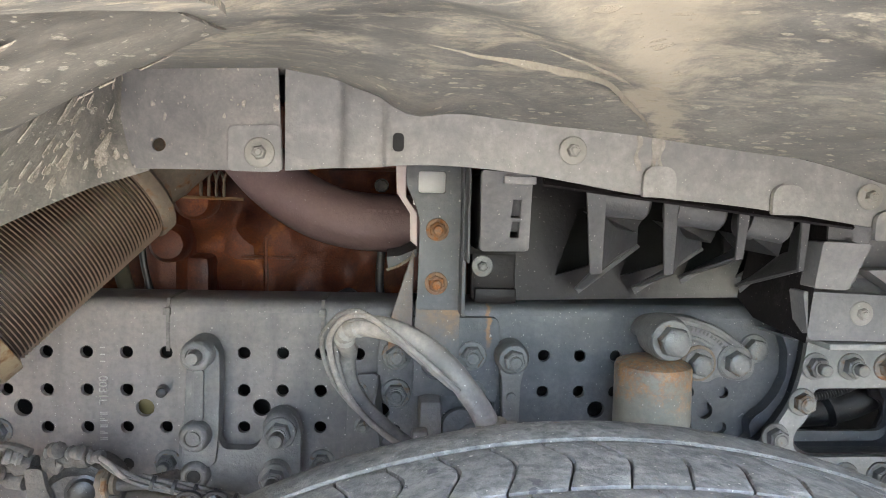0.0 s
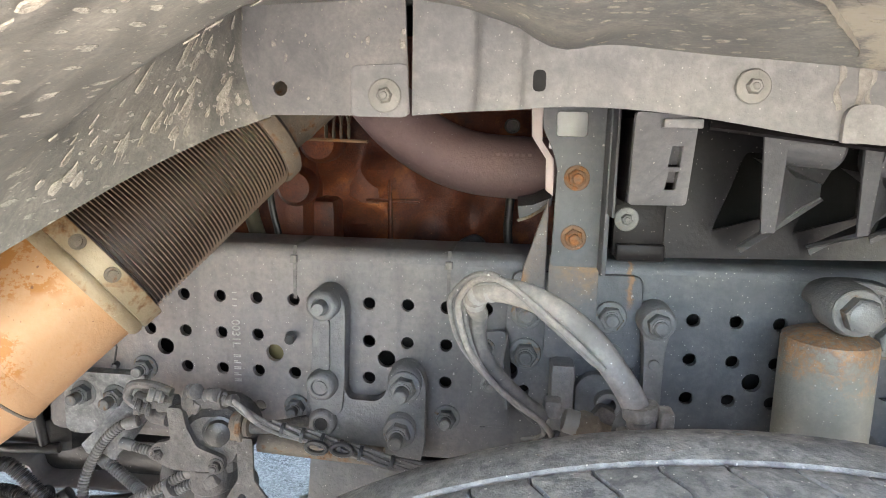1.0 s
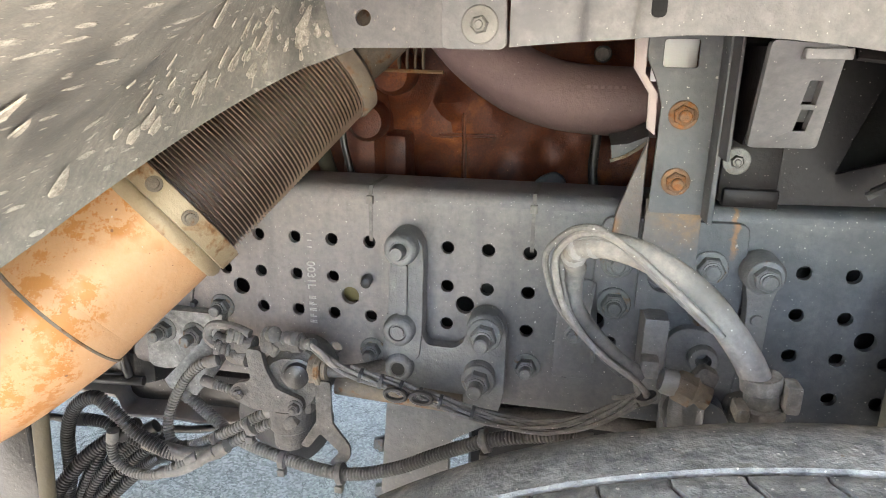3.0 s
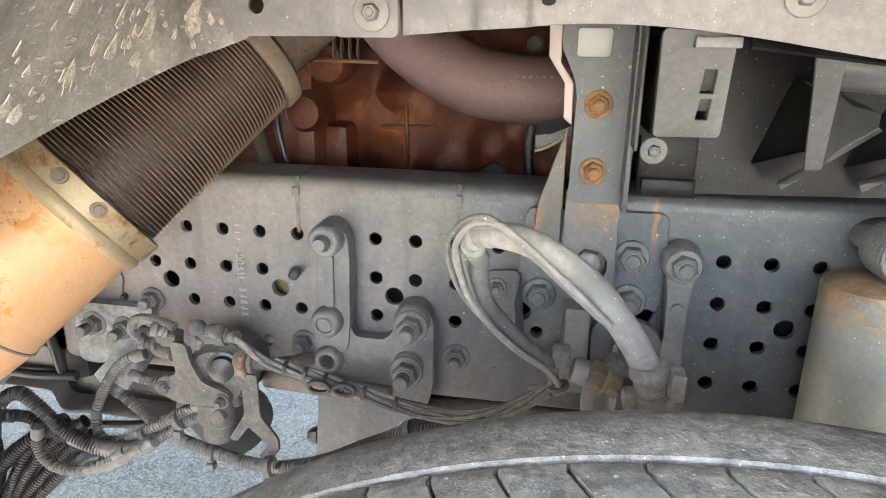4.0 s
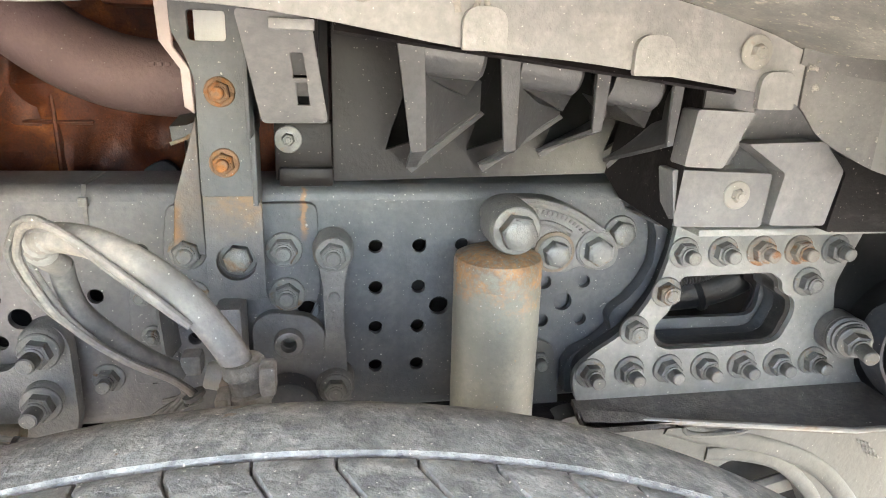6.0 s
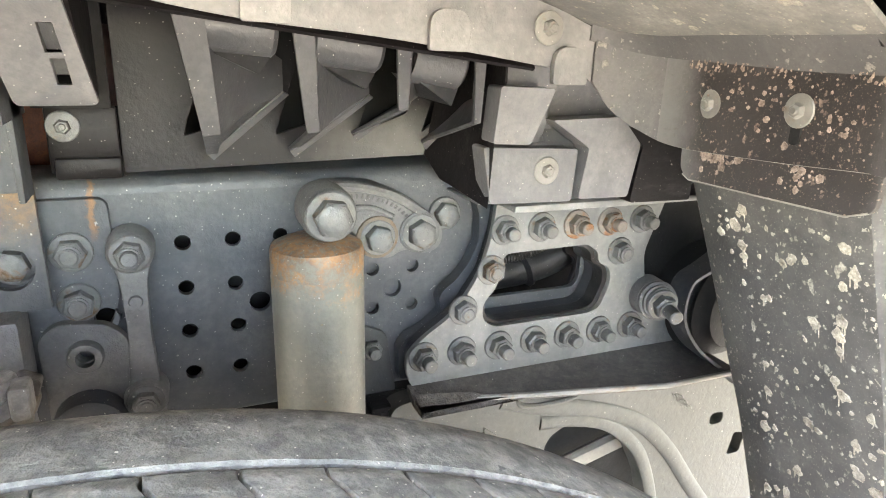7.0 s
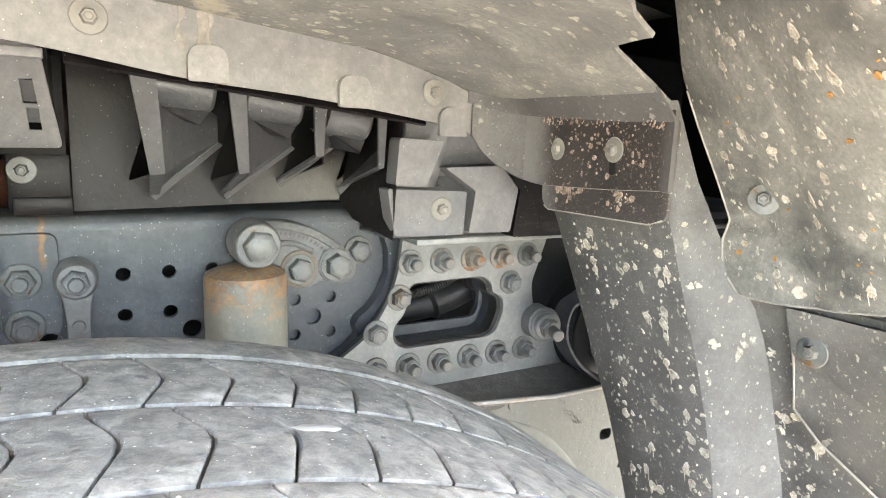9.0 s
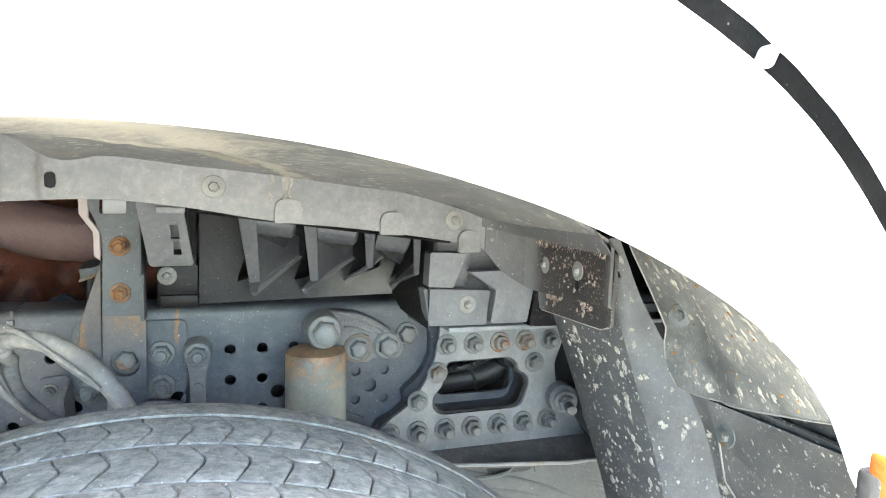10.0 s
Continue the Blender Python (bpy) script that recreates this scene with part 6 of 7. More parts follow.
# ---- exhaust ----
exh = thing("exhaust_flex_pipe", (0.0, -0.2, 0.9), "heat-tinted tan exhaust pipe with a ribbed flexible bellows", "exhaust pipe")
C1, C2, C0 = Vector((-0.040, -0.125, 1.010)), Vector((0.096, 0.020, 1.162)), Vector((-0.30, -0.26, 0.74))
d12 = (C2 - C1)
line = even([C1 + d12 * 0.05, C2], 0.00118)
part("bellows", sweep(bmesh.new(), line, lambda i: lerp(0.082, 0.070, i / len(line)) - (0.0, 0.0062, 0.0070, 0.0062)[i % 4], 44), BELLOWS, exh)
# Dark core fills the grooves, so their shade comes from colour.
part("bellows_core", sweep(bmesh.new(), [C1 + d12 * 0.05, C2], lambda i: (0.0795, 0.0675)[i] - 0.0012, 44), FOLD_SHADE, exh, "dark core painting the shade in the bellows folds")
part("clamp_band", lathe(bmesh.new(), C1 - d12 * 0.01, d12, [(-0.004, 0.086), (-0.003, 0.0885), (0.020, 0.0885), (0.021, 0.087), (0.021, 0.080)], 48), BAND, exh)
part("flange_bead", lathe(bmesh.new(), C1 - d12 * 0.01, d12, [(-0.020, 0.083), (-0.016, 0.087), (-0.009, 0.088), (-0.004, 0.085)], 48), BAND, exh)
bend = C1 - d12 * 0.62
pipe = spline([C1, C1 - d12 * 0.25, C1 - d12 * 0.5, bend, bend + Vector((-0.075, -0.035, -0.055)), bend + Vector((-0.19, -0.08, -0.12))], 4)
part("pipe", sweep(bmesh.new(), pipe, 0.0815, 48), EXHAUST, exh)
part("weld_seam", sweep(bmesh.new(), [C1 - d12 * f for f in (0.574, 0.580, 0.588, 0.594)], lambda i: (0.0816, 0.0838, 0.0838, 0.0816)[i], 48), CLAMP, exh)
u = d12.normalized().cross(Vector((0, 0, 1))).normalized()
v = d12.normalized().cross(u)
for a in range(0, 360, 3):
    out = u * math.cos(radians(a)) + v * math.sin(radians(a))
    if a in (327, 357):
        part("clamp_bolt", lathe(bmesh.new(), C1 + d12 * 0.03 + out * 0.0885, out, [(-0.002, 0.0085), (0.001, 0.0082), (0.0015, 0.0055), (0.003, 0.005), (0.0035, 0.003)], 18), CLAMP, exh)
part("upper_ring", lathe(bmesh.new(), C2 - d12 * 0.03, d12, [(-0.004, 0.072), (0.0, 0.0745), (0.016, 0.0735), (0.022, 0.066)], 40), CLAMP, exh)
part("upper_pipe", sweep(bmesh.new(), [C2, C2 + d12 * 0.5], 0.050, 36), CLAMP, exh)
part("support_clamp", lathe(bmesh.new(), Vector((0.140, 0.065, 1.178)), (0.35, -1, 0.1), [(-0.020, 0.026), (0.010, 0.026), (0.012, 0.0245), (0.010, 0.022), (-0.01, 0.0215), (-0.012, 0.001)], 28), CLAMP, exh)
elbow = thing("exhaust_elbow", (0.4, 0.15, 1.1), "purple-brown cast iron exhaust elbow", "exhaust pipe")
part("pipe", sweep(bmesh.new(), spline([(0.11, 0.16, 1.33), (0.16, 0.157, 1.285), (0.21, 0.155, 1.232), (0.257, 0.153, 1.182), (0.31, 0.152, 1.145), (0.367, 0.15, 1.125), (0.44, 0.15, 1.119), (0.52, 0.15, 1.119), (0.66, 0.15, 1.12)], 7), 0.0445, 36), ELBOW, elbow)
bm = bmesh.new()
for j in range(3):
    for k in range(6 - j):
        block(bm, (0.402 + 0.0085 * k, 0.1055 + 0.002 * j, 1.137 - 0.008 * j), (0.407 + 0.0085 * k, 0.1085 + 0.002 * j, 1.141 - 0.008 * j))
part("raised_marks", bm, ELBOW, elbow, kind="stuff")

# ---- engine ----
eng = thing("engine_block", (0.2, 0.5, 0.6), "rust-brown engine block behind the frame rail", "engine")
part("block", block(bmesh.new(), (-0.25, 0.355, 0.55), (0.75, 0.95, 1.40), 0.02), ENGINE, eng)
bm = bmesh.new()
for lo, hi in (((0.206, 0.330, 0.92), (0.213, 0.36, 1.10)), ((0.165, 0.332, 1.042), (0.262, 0.36, 1.048))):
    block(bm, lo, hi, 0.004)
part("ribs", bm, ENGINE, eng)
# Shade behind the rail is put into this casing's near-black colour.
part("sump", block(bmesh.new(), (-0.20, 0.11, 0.76), (0.56, 0.34, 0.955), 0.02), SHADE_DARK, eng, "near-black lower casing, shade put into its colour")
part("side_pillar", block(bmesh.new(), (0.02, 0.24, 0.92), (0.088, 0.36, 1.21), 0.03), ENGINE, eng)
part("swell", lathe(bmesh.new(), (0.155, 0.40, 0.92), (0, 0, 1), [(0, 0.075), (0.10, 0.07), (0.2, 0.06), (0.3, 0.05)], 24), ENGINE, eng)
part("pillar_step", block(bmesh.new(), (0.075, 0.28, 0.92), (0.125, 0.36, 1.05), 0.014), ENGINE, eng)
part("boss", lathe(bmesh.new(), (0.075, 0.25, 1.075), (0.1, -1, 0), [(0, 0.032), (0.03, 0.031), (0.042, 0.024), (0.044, 0.01)], 24), ENGINE, eng)
part("boss", lathe(bmesh.new(), (0.115, 0.26, 1.15), (0, -1, -0.1), [(0, 0.036), (0.03, 0.034), (0.04, 0.026)], 24), ENGINE, eng)
bumps = ((0.10, 1.12, 0.04, 0.05), (0.185, 1.10, 0.018, 0.03), (0.16, 1.00, 0.03, 0.04), (0.30, 1.115, 0.05, 0.02), (0.36, 1.02, 0.035, 0.035), (0.41, 1.06, 0.03, 0.02), (0.265, 0.98, 0.02, 0.016))
rows = []
for i in range(71):
    x = lerp(-0.1, 0.6, i / 70)
    rows.append([Vector((x, 0.352 - sum(d * math.exp(-((x - bx) / br) ** 2 - ((z - bz) / br) ** 2) for bx, bz, br, d in bumps) - 0.014 * noise.noise(Vector((x * 16, z * 16, 4))) - 0.006 * noise.noise(Vector((x * 50, z * 50, 8))), z)) for z in (lerp(0.9, 1.32, k / 40) for k in range(41))])
part("casting_face", sheet(bmesh.new(), rows, 0.01), ENGINE, eng, "lumpy rusted casting")
part("cover_plate", plate(bmesh.new(), rounded([(0.325, 0.960), (0.335, 0.985), (0.365, 1.0), (0.385, 0.985), (0.38, 0.955)], 0.012), [circle(0.340, 0.971, 0.005)], 0.30, 0.285, 0.003), STEEL_D, eng)
part("upper_rail", block(bmesh.new(), (0.33, 0.20, 1.205), (0.60, 0.30, 1.225), 0.004, Matrix.Translation((0, 0, 0))), ENGINE, eng)
part("plug", lathe(bmesh.new(), (0.420, 0.20, 1.178), (0.1, -1, 0), [(0, 0.011), (0.02, 0.011), (0.021, 0.009), (0.012, 0.008)], 16), GRIME, eng)
line = thing("fuel_line", (0.05, 0.2, 0.95), "ochre and dark hoses dropping behind the rail", "hose")
part("hose", sweep(bmesh.new(), spline([(0.02, 0.19, 1.10), (0.015, 0.185, 1.05), (0.03, 0.18, 1.0), (0.05, 0.18, 0.95), (0.06, 0.18, 0.90)], 6), 0.012, 12), OCHRE, line)
part("hose", sweep(bmesh.new(), spline([(0.06, 0.16, 1.12), (0.062, 0.155, 1.06), (0.075, 0.155, 1.0), (0.088, 0.15, 0.96), (0.095, 0.15, 0.90)], 6), 0.005, 10), BLACK, line)
part("hose", sweep(bmesh.new(), spline([(0.425, 0.2, 1.10), (0.42, 0.2, 1.02), (0.43, 0.195, 0.97), (0.445, 0.19, 0.92)], 6), 0.007, 10), BLACK, line)
part("fitting", lathe(bmesh.new(), (0.0, 0.16, 1.055), (0.6, -1, 0), [(0, 0.012), (0.02, 0.012), (0.022, 0.008)], 8), BOLT, line)
spring = thing("return_spring", (0.13, 0.205, 1.15), "brassy wire spring clip by the manifold", "spring")
helix = [(0.128 + 0.0008 * k, 0.205 + 0.012 * math.sin(k * 0.42), 1.174 + 0.019 * math.cos(k * 0.42)) for k in range(62)]
part("coil", sweep(bmesh.new(), helix, 0.0021, 6), CLAMP, spring)
part("rod", sweep(bmesh.new(), [(0.10, 0.205, 1.152), (0.20, 0.205, 1.150)], 0.003, 6), RUST, spring)
shelf = thing("heat_shield", (0.46, 0.05, 1.07), "rusty bent sheet metal tongue behind the cab bracket", "sheet metal")
part("sheet", sheet(bmesh.new(), [[Vector((0.433, 0.09, 1.084)), Vector((0.452, 0.09, 1.088)), Vector((0.475, 0.09, 1.10))], [Vector((0.434, 0.03, 1.078)), Vector((0.452, 0.03, 1.080)), Vector((0.475, 0.03, 1.09))], [Vector((0.436, 0.03, 1.060)), Vector((0.452, 0.03, 1.066)), Vector((0.475, 0.03, 1.08))]], 0.003), STEEL_D, shelf)
part("edge", sweep(bmesh.new(), [(0.434, 0.028, 1.060), (0.450, 0.028, 1.066), (0.462, 0.028, 1.074), (0.472, 0.028, 1.082)], 0.0022, 6, 0.6), CLAMP, shelf, "pale folded edge")

# ---- brake hose with its wires ----
hose = thing("brake_hose", (0.53, -0.27, 0.9), "thick dusty rubber brake hose looping over to the wheel", "hose")
HOSE = [(0.402, -0.205, 1.004), (0.398, -0.222, 1.019), (0.404, -0.236, 1.032), (0.419, -0.247, 1.038), (0.444, -0.256, 1.036), (0.470, -0.263, 1.025), (0.496, -0.268, 1.006), (0.518, -0.274, 0.980), (0.531, -0.278, 0.960), (0.539, -0.281, 0.940), (0.543, -0.282, 0.915)]
part("hose_body", sweep(bmesh.new(), spline(HOSE, 7), lambda i: lerp(0.0085, 0.0108, min(i / 26, 1)), 18), RUBBER, hose)
part("collar", lathe(bmesh.new(), (0.5365, -0.280, 0.958), (0.16, 0, -1), [(0, 0.0135), (0.002, 0.0148), (0.010, 0.0148), (0.012, 0.0125), (0.022, 0.0125), (0.024, 0.0155), (0.032, 0.0155), (0.034, 0.0125), (0.06, 0.0125)], 20), CLAMP_D, hose, "dusty crimped collar")
part("lug", block(bmesh.new(), (0.549, -0.299, 0.938), (0.560, -0.281, 0.960), 0.003), CLAMP_D, hose)
part("lug", block(bmesh.new(), (0.519, -0.297, 0.926), (0.529, -0.277, 0.938), 0.003), CLAMP_D, hose)
part("wrap", sweep(bmesh.new(), spline([Vector(q) for q in HOSE[1:4]], 5), lambda i: 0.0100 + 0.0010 * math.sin(i * 1.7), 12), DUSTY, hose, "pale tape wrapped round the hose")
wires = thing("sensor_cable", (0.47, -0.165, 0.86), "grey sensor cables tied along the brake hose", "cable")
W1 = [(0.506, -0.284, 0.986), (0.481, -0.280, 1.008), (0.461, -0.275, 1.024), (0.439, -0.270, 1.041), (0.419, -0.263, 1.051), (0.401, -0.250, 1.046), (0.389, -0.234, 1.031), (0.384, -0.226, 1.016), (0.387, -0.217, 0.993), (0.395, -0.207, 0.966), (0.414, -0.197, 0.937), (0.438, -0.187, 0.911), (0.464, -0.176, 0.889), (0.476, -0.166, 0.869), (0.472, -0.158, 0.858), (0.455, -0.15, 0.850)]
for k, (dx, dy, dz) in enumerate(((0, 0, 0), (-0.006, 0.003, 0.003), (0.004, 0.006, -0.005))):
    part("cable", sweep(bmesh.new(), spline([(x + dx * (1 + 0.4 * math.sin(i)), y + dy, z + dz) for i, (x, y, z) in enumerate(W1)], 7), 0.0029 - 0.0003 * k, 8), CONDUIT if k else RUBBER, wires)
part("sleeve", sweep(bmesh.new(), spline([(0.402, -0.205, 1.006), (0.400, -0.195, 0.985), (0.404, -0.187, 0.960), (0.422, -0.178, 0.932), (0.446, -0.168, 0.905), (0.468, -0.158, 0.886)], 6), 0.0088, 12), CONDUIT, wires)
part("tie", lathe(bmesh.new(), (0.477, -0.162, 0.866), (0.4, 0, -1), [(-0.002, 0.010), (0.002, 0.010)], 14), CONDUIT, wires)
plug = thing("cable_connector", (0.50, -0.15, 0.87), "dirty cable connector with a pale metal nut", "connector")
part("nut", lathe(bmesh.new(), (0.488, -0.16, 0.885), (1, 0, -0.25), [(0, 0.011), (0.003, 0.0125), (0.014, 0.0125), (0.016, 0.010)], 12), SCREW, plug)
part("body", lathe(bmesh.new(), (0.500, -0.158, 0.882), (1, -0.1, -0.35), [(0, 0.012), (0.004, 0.016), (0.018, 0.017), (0.022, 0.013), (0.034, 0.012)], 8), CLAMP, plug)
part("ear", plate(bmesh.new(), rounded([(0.508, 0.880), (0.524, 0.903), (0.540, 0.895), (0.530, 0.866)], 0.005), [], -0.150, -0.162, 0.002), GRIME, plug)
part("shell", lathe(bmesh.new(), (0.515, -0.155, 0.87), (0, 0, -1), [(0, 0.016), (0.02, 0.017), (0.04, 0.015), (0.06, 0.014)], 16), CAST, plug)
part("clip", block(bmesh.new(), (0.468, -0.165, 0.885), (0.486, -0.145, 0.905), 0.004), CONDUIT, plug)

# ---- loom along the rail ----
loom = thing("wiring_loom", (0.27, -0.11, 0.8), "bundle of dusty wires tied along the rail", "cable")
L1 = [(0.093, -0.09, 0.851), (0.117, -0.09, 0.832), (0.156, -0.10, 0.823), (0.210, -0.10, 0.811), (0.266, -0.11, 0.803), (0.332, -0.12, 0.795), (0.395, -0.14, 0.808), (0.442, -0.155, 0.838), (0.470, -0.16, 0.862)]
for k in range(5):
    a = k * 1.257
    part("wire", sweep(bmesh.new(), spline([(x, y + 0.0048 * math.cos(a + i), z + 0.0048 * math.sin(a + 1.3 * i)) for i, (x, y, z) in enumerate(L1) if i > 1 or k < 2], 7), 0.0027, 7), CONDUIT, loom)
for k in (0.165, 0.19, 0.212, 0.238, 0.262, 0.30):
    p = next(q for q in spline(L1, 7) if q.x >= k)
    part("tie", lathe(bmesh.new(), p, (1, 0, -0.2), [(-0.002, 0.0088), (0.002, 0.0088)], 12), BLACK, loom)
for x in (0.215, 0.245):
    part("wire_loop", sweep(bmesh.new(), [(x + 0.012 * math.cos(a), -0.115, 0.808 + 0.007 * math.sin(a)) for a in (2 * math.pi * k / 16 for k in range(17))], 0.003, 7, cap=False), BLACK, loom)


def conduit(label, pts, r, material=CONDUIT, name="corrugated_conduit", group="conduits by the rail"):
    pts, r = spline(pts, 8), r * 0.8
    th = thing(name, pts[0], label, "conduit", group)
    part("sleeve", ribbed(bmesh.new(), pts, r), material, th)
    for k in (0, -1):
        d = pts[1] - pts[0] if k == 0 else pts[-2] - pts[-1]
        part("end_collar", lathe(bmesh.new(), pts[k], d, [(-0.004, r * 0.9), (-0.003, r * 1.12), (0.012, r * 1.12), (0.013, r)], 16), material, th)
    return th


conduit("long dusty corrugated conduit below the rail", [(-0.10, -0.05, 0.735), (-0.05, -0.06, 0.705), (-0.007, -0.08, 0.696), (0.060, -0.09, 0.684), (0.140, -0.10, 0.681), (0.206, -0.10, 0.698), (0.263, -0.10, 0.728), (0.318, -0.11, 0.760), (0.382, -0.12, 0.783), (0.43, -0.13, 0.79)], 0.0105)
conduit("black corrugated conduit bent into a tall loop", [(-0.26, -0.12, 0.56), (-0.235, -0.12, 0.63), (-0.228, -0.12, 0.695), (-0.209, -0.12, 0.738), (-0.178, -0.12, 0.757), (-0.154, -0.12, 0.742), (-0.123, -0.12, 0.712), (-0.075, -0.12, 0.690), (-0.04, -0.115, 0.685)], 0.0115, BLACK)
conduit("grey corrugated conduit joining the loop", [(-0.226, -0.10, 0.706), (-0.191, -0.10, 0.708), (-0.152, -0.10, 0.690), (-0.098, -0.10, 0.672), (-0.06, -0.10, 0.672)], 0.010, BLACK)
conduit("small dusty conduit curling under the bundle", [(-0.150, -0.13, 0.716), (-0.155, -0.13, 0.685), (-0.140, -0.13, 0.664), (-0.110, -0.13, 0.660), (-0.085, -0.13, 0.668), (-0.044, -0.12, 0.69)], 0.0085)
conduit("dusty conduit hooking down from the valve", [(-0.035, -0.07, 0.800), (-0.055, -0.075, 0.793), (-0.078, -0.08, 0.768), (-0.097, -0.09, 0.725), (-0.090, -0.10, 0.694), (-0.066, -0.10, 0.690), (-0.016, -0.10, 0.714), (0.031, -0.09, 0.741), (0.05, -0.085, 0.75)], 0.0088)
conduit("dusty conduit tied beside another", [(-0.058, -0.10, 0.672), (-0.009, -0.10, 0.700), (0.030, -0.09, 0.724), (0.06, -0.085, 0.738)], 0.0088)
conduit("dusty conduit between valve and bundle", [(-0.05, -0.075, 0.772), (-0.02, -0.075, 0.765), (0.02, -0.075, 0.762)], 0.008)
conduit("black conduit falling towards the bumper", [(-0.155, -0.10, 0.70), (-0.20, -0.12, 0.67), (-0.24, -0.14, 0.62), (-0.28, -0.15, 0.55)], 0.013, BLACK)
for k, (dx, dz) in enumerate(((0.0, 0.0), (0.018, -0.012), (-0.016, 0.010), (0.034, -0.020))):
    conduit("black conduit in the bundle falling to the bumper", [(-0.125 + dx, -0.085 - 0.008 * k, 0.700 + dz), (-0.165 + dx, -0.10, 0.672 + dz), (-0.200 + dx * 0.6, -0.115, 0.625 + dz), (-0.235 + dx * 0.3, -0.125, 0.560)], 0.0105, BLACK)
conduit("black conduit beside the others", [(-0.13, -0.09, 0.69), (-0.18, -0.10, 0.64), (-0.22, -0.11, 0.58), (-0.25, -0.12, 0.52)], 0.013, BLACK)
for p0, p1 in (((-0.02, -0.10, 0.705), (0.5, 0, 0.35)), ((0.022, -0.093, 0.728), (0.5, 0, 0.3)), ((0.14, -0.10, 0.681), (1, 0, 0.2)), ((0.06, -0.09, 0.684), (1, 0, -0.1)), ((0.318, -0.11, 0.76), (1, 0, 0.4))):
    tie = thing("cable_tie", p0, "dusty cable tie round a conduit", "cable tie", "cable ties on conduits")
    part("strap", lathe(bmesh.new(), p0, p1, [(-0.0035, 0.0135), (0.0035, 0.0135)], 16), CONDUIT, tie)
    part("head", block(bmesh.new(), Vector(p0) + Vector((-0.005, -0.012, -0.020)), Vector(p0) + Vector((0.005, -0.002, -0.011)), 0.001), CONDUIT, tie)
joint = thing("conduit_junction", (-0.05, -0.12, 0.68), "grey moulded conduit junction", "junction")
part("body", sweep(bmesh.new(), spline([(-0.115, -0.118, 0.700), (-0.07, -0.118, 0.690), (-0.035, -0.113, 0.690), (-0.005, -0.11, 0.705)], 5), lambda i: 0.0085 + 0.002 * math.sin(i * 0.2), 14), CONDUIT, joint)
part("branch", sweep(bmesh.new(), spline([(-0.09, -0.13, 0.668), (-0.06, -0.125, 0.674), (-0.02, -0.115, 0.698)], 5), 0.0078, 12), CONDUIT, joint)

# valve
valve = thing("air_valve", (0.06, -0.08, 0.70), "dusty cast air valve with ports, plugs and bolts", "valve")
part("body", soften(lathe(bmesh.new(), (0.075, -0.03, 0.79), (0, -1, 0), [(0, 0.042), (0.045, 0.042), (0.052, 0.036), (0.06, 0.034), (0.062, 0.02)], 20), 0.002, 60), GRIME, valve)
part("block", block(bmesh.new(), (0.02, -0.085, 0.745), (0.10, -0.03, 0.80), 0.008, Matrix.Identity(4)), GRIME, valve)
part("arm", plate(bmesh.new(), rounded([(0.026, 0.838), (0.046, 0.838), (0.050, 0.815), (0.062, 0.789), (0.096, 0.777), (0.096, 0.760), (0.070, 0.757), (0.028, 0.757), (-0.004, 0.772), (0.008, 0.790), (0.030, 0.796)], 0.006), [], -0.094, -0.102, 0.002), GRIME, valve)
part("outlet", lathe(bmesh.new(), (0.066, -0.075, 0.755), (0, 0, -1), [(0, 0.026), (0.03, 0.026), (0.034, 0.022), (0.055, 0.0215), (0.058, 0.017)], 22), GRIME, valve)
part("port", lathe(bmesh.new(), (0.10, -0.078, 0.808), (1, 0, 0.06), [(0, 0.018), (0.008, 0.018), (0.009, 0.0135), (0.02, 0.0135), (0.021, 0.010)], 18), CLAMP, valve)
part("pipe", sweep(bmesh.new(), spline([(0.115, -0.078, 0.808), (0.135, -0.074, 0.807), (0.158, -0.06, 0.805), (0.175, -0.035, 0.80)], 5), 0.0078, 12), GRIME, valve)
part("nipple", lathe(bmesh.new(), (0.12, -0.05, 0.775), (1, 0, -0.05), [(0, 0.013), (0.03, 0.013), (0.14, 0.012), (0.16, 0.012)], 14), CLAMP, valve)
part("plug", lathe(bmesh.new(), (0.045, -0.088, 0.842), (1, 0, 0.10), [(0, 0.013), (0.016, 0.014), (0.017, 0.0105), (0.035, 0.0105), (0.036, 0.012), (0.048, 0.012)], 14), GRIME, valve)
part("plug", lathe(bmesh.new(), (0.03, -0.085, 0.836), (-1, 0, 0.0), [(0, 0.011), (0.02, 0.0125), (0.022, 0.009), (0.045, 0.0095), (0.05, 0.012)], 14), GRIME, valve)
part("plug", lathe(bmesh.new(), (0.02, -0.085, 0.815), (-1, 0.2, 0.1), [(0, 0.010), (0.022, 0.011), (0.03, 0.008)], 12), GRIME, valve)
bolt(valve, 0.012, -0.102, 0.777, 0.55, 0.006, GRIME, 0, (0, 25))
bolt(valve, 0.086, -0.102, 0.767, 0.6, 0.008, GRIME, 20)
# Dark stepped disc stands in for the valve's shaded recess.
part("dome", lathe(bmesh.new(), (0.085, -0.088, 0.805), (0.25, -1, 0.1), [(0, 0.019), (0.003, 0.0195), (0.004, 0.016), (0.012, 0.015), (0.014, 0.010)], 24), OILY, valve)
part("ring_nut", lathe(bmesh.new(), (0.107, -0.079, 0.8085), (1, 0, 0.06), [(0, 0.0175), (0.002, 0.0195), (0.006, 0.0195), (0.008, 0.0175)], 8), CLAMP, valve)
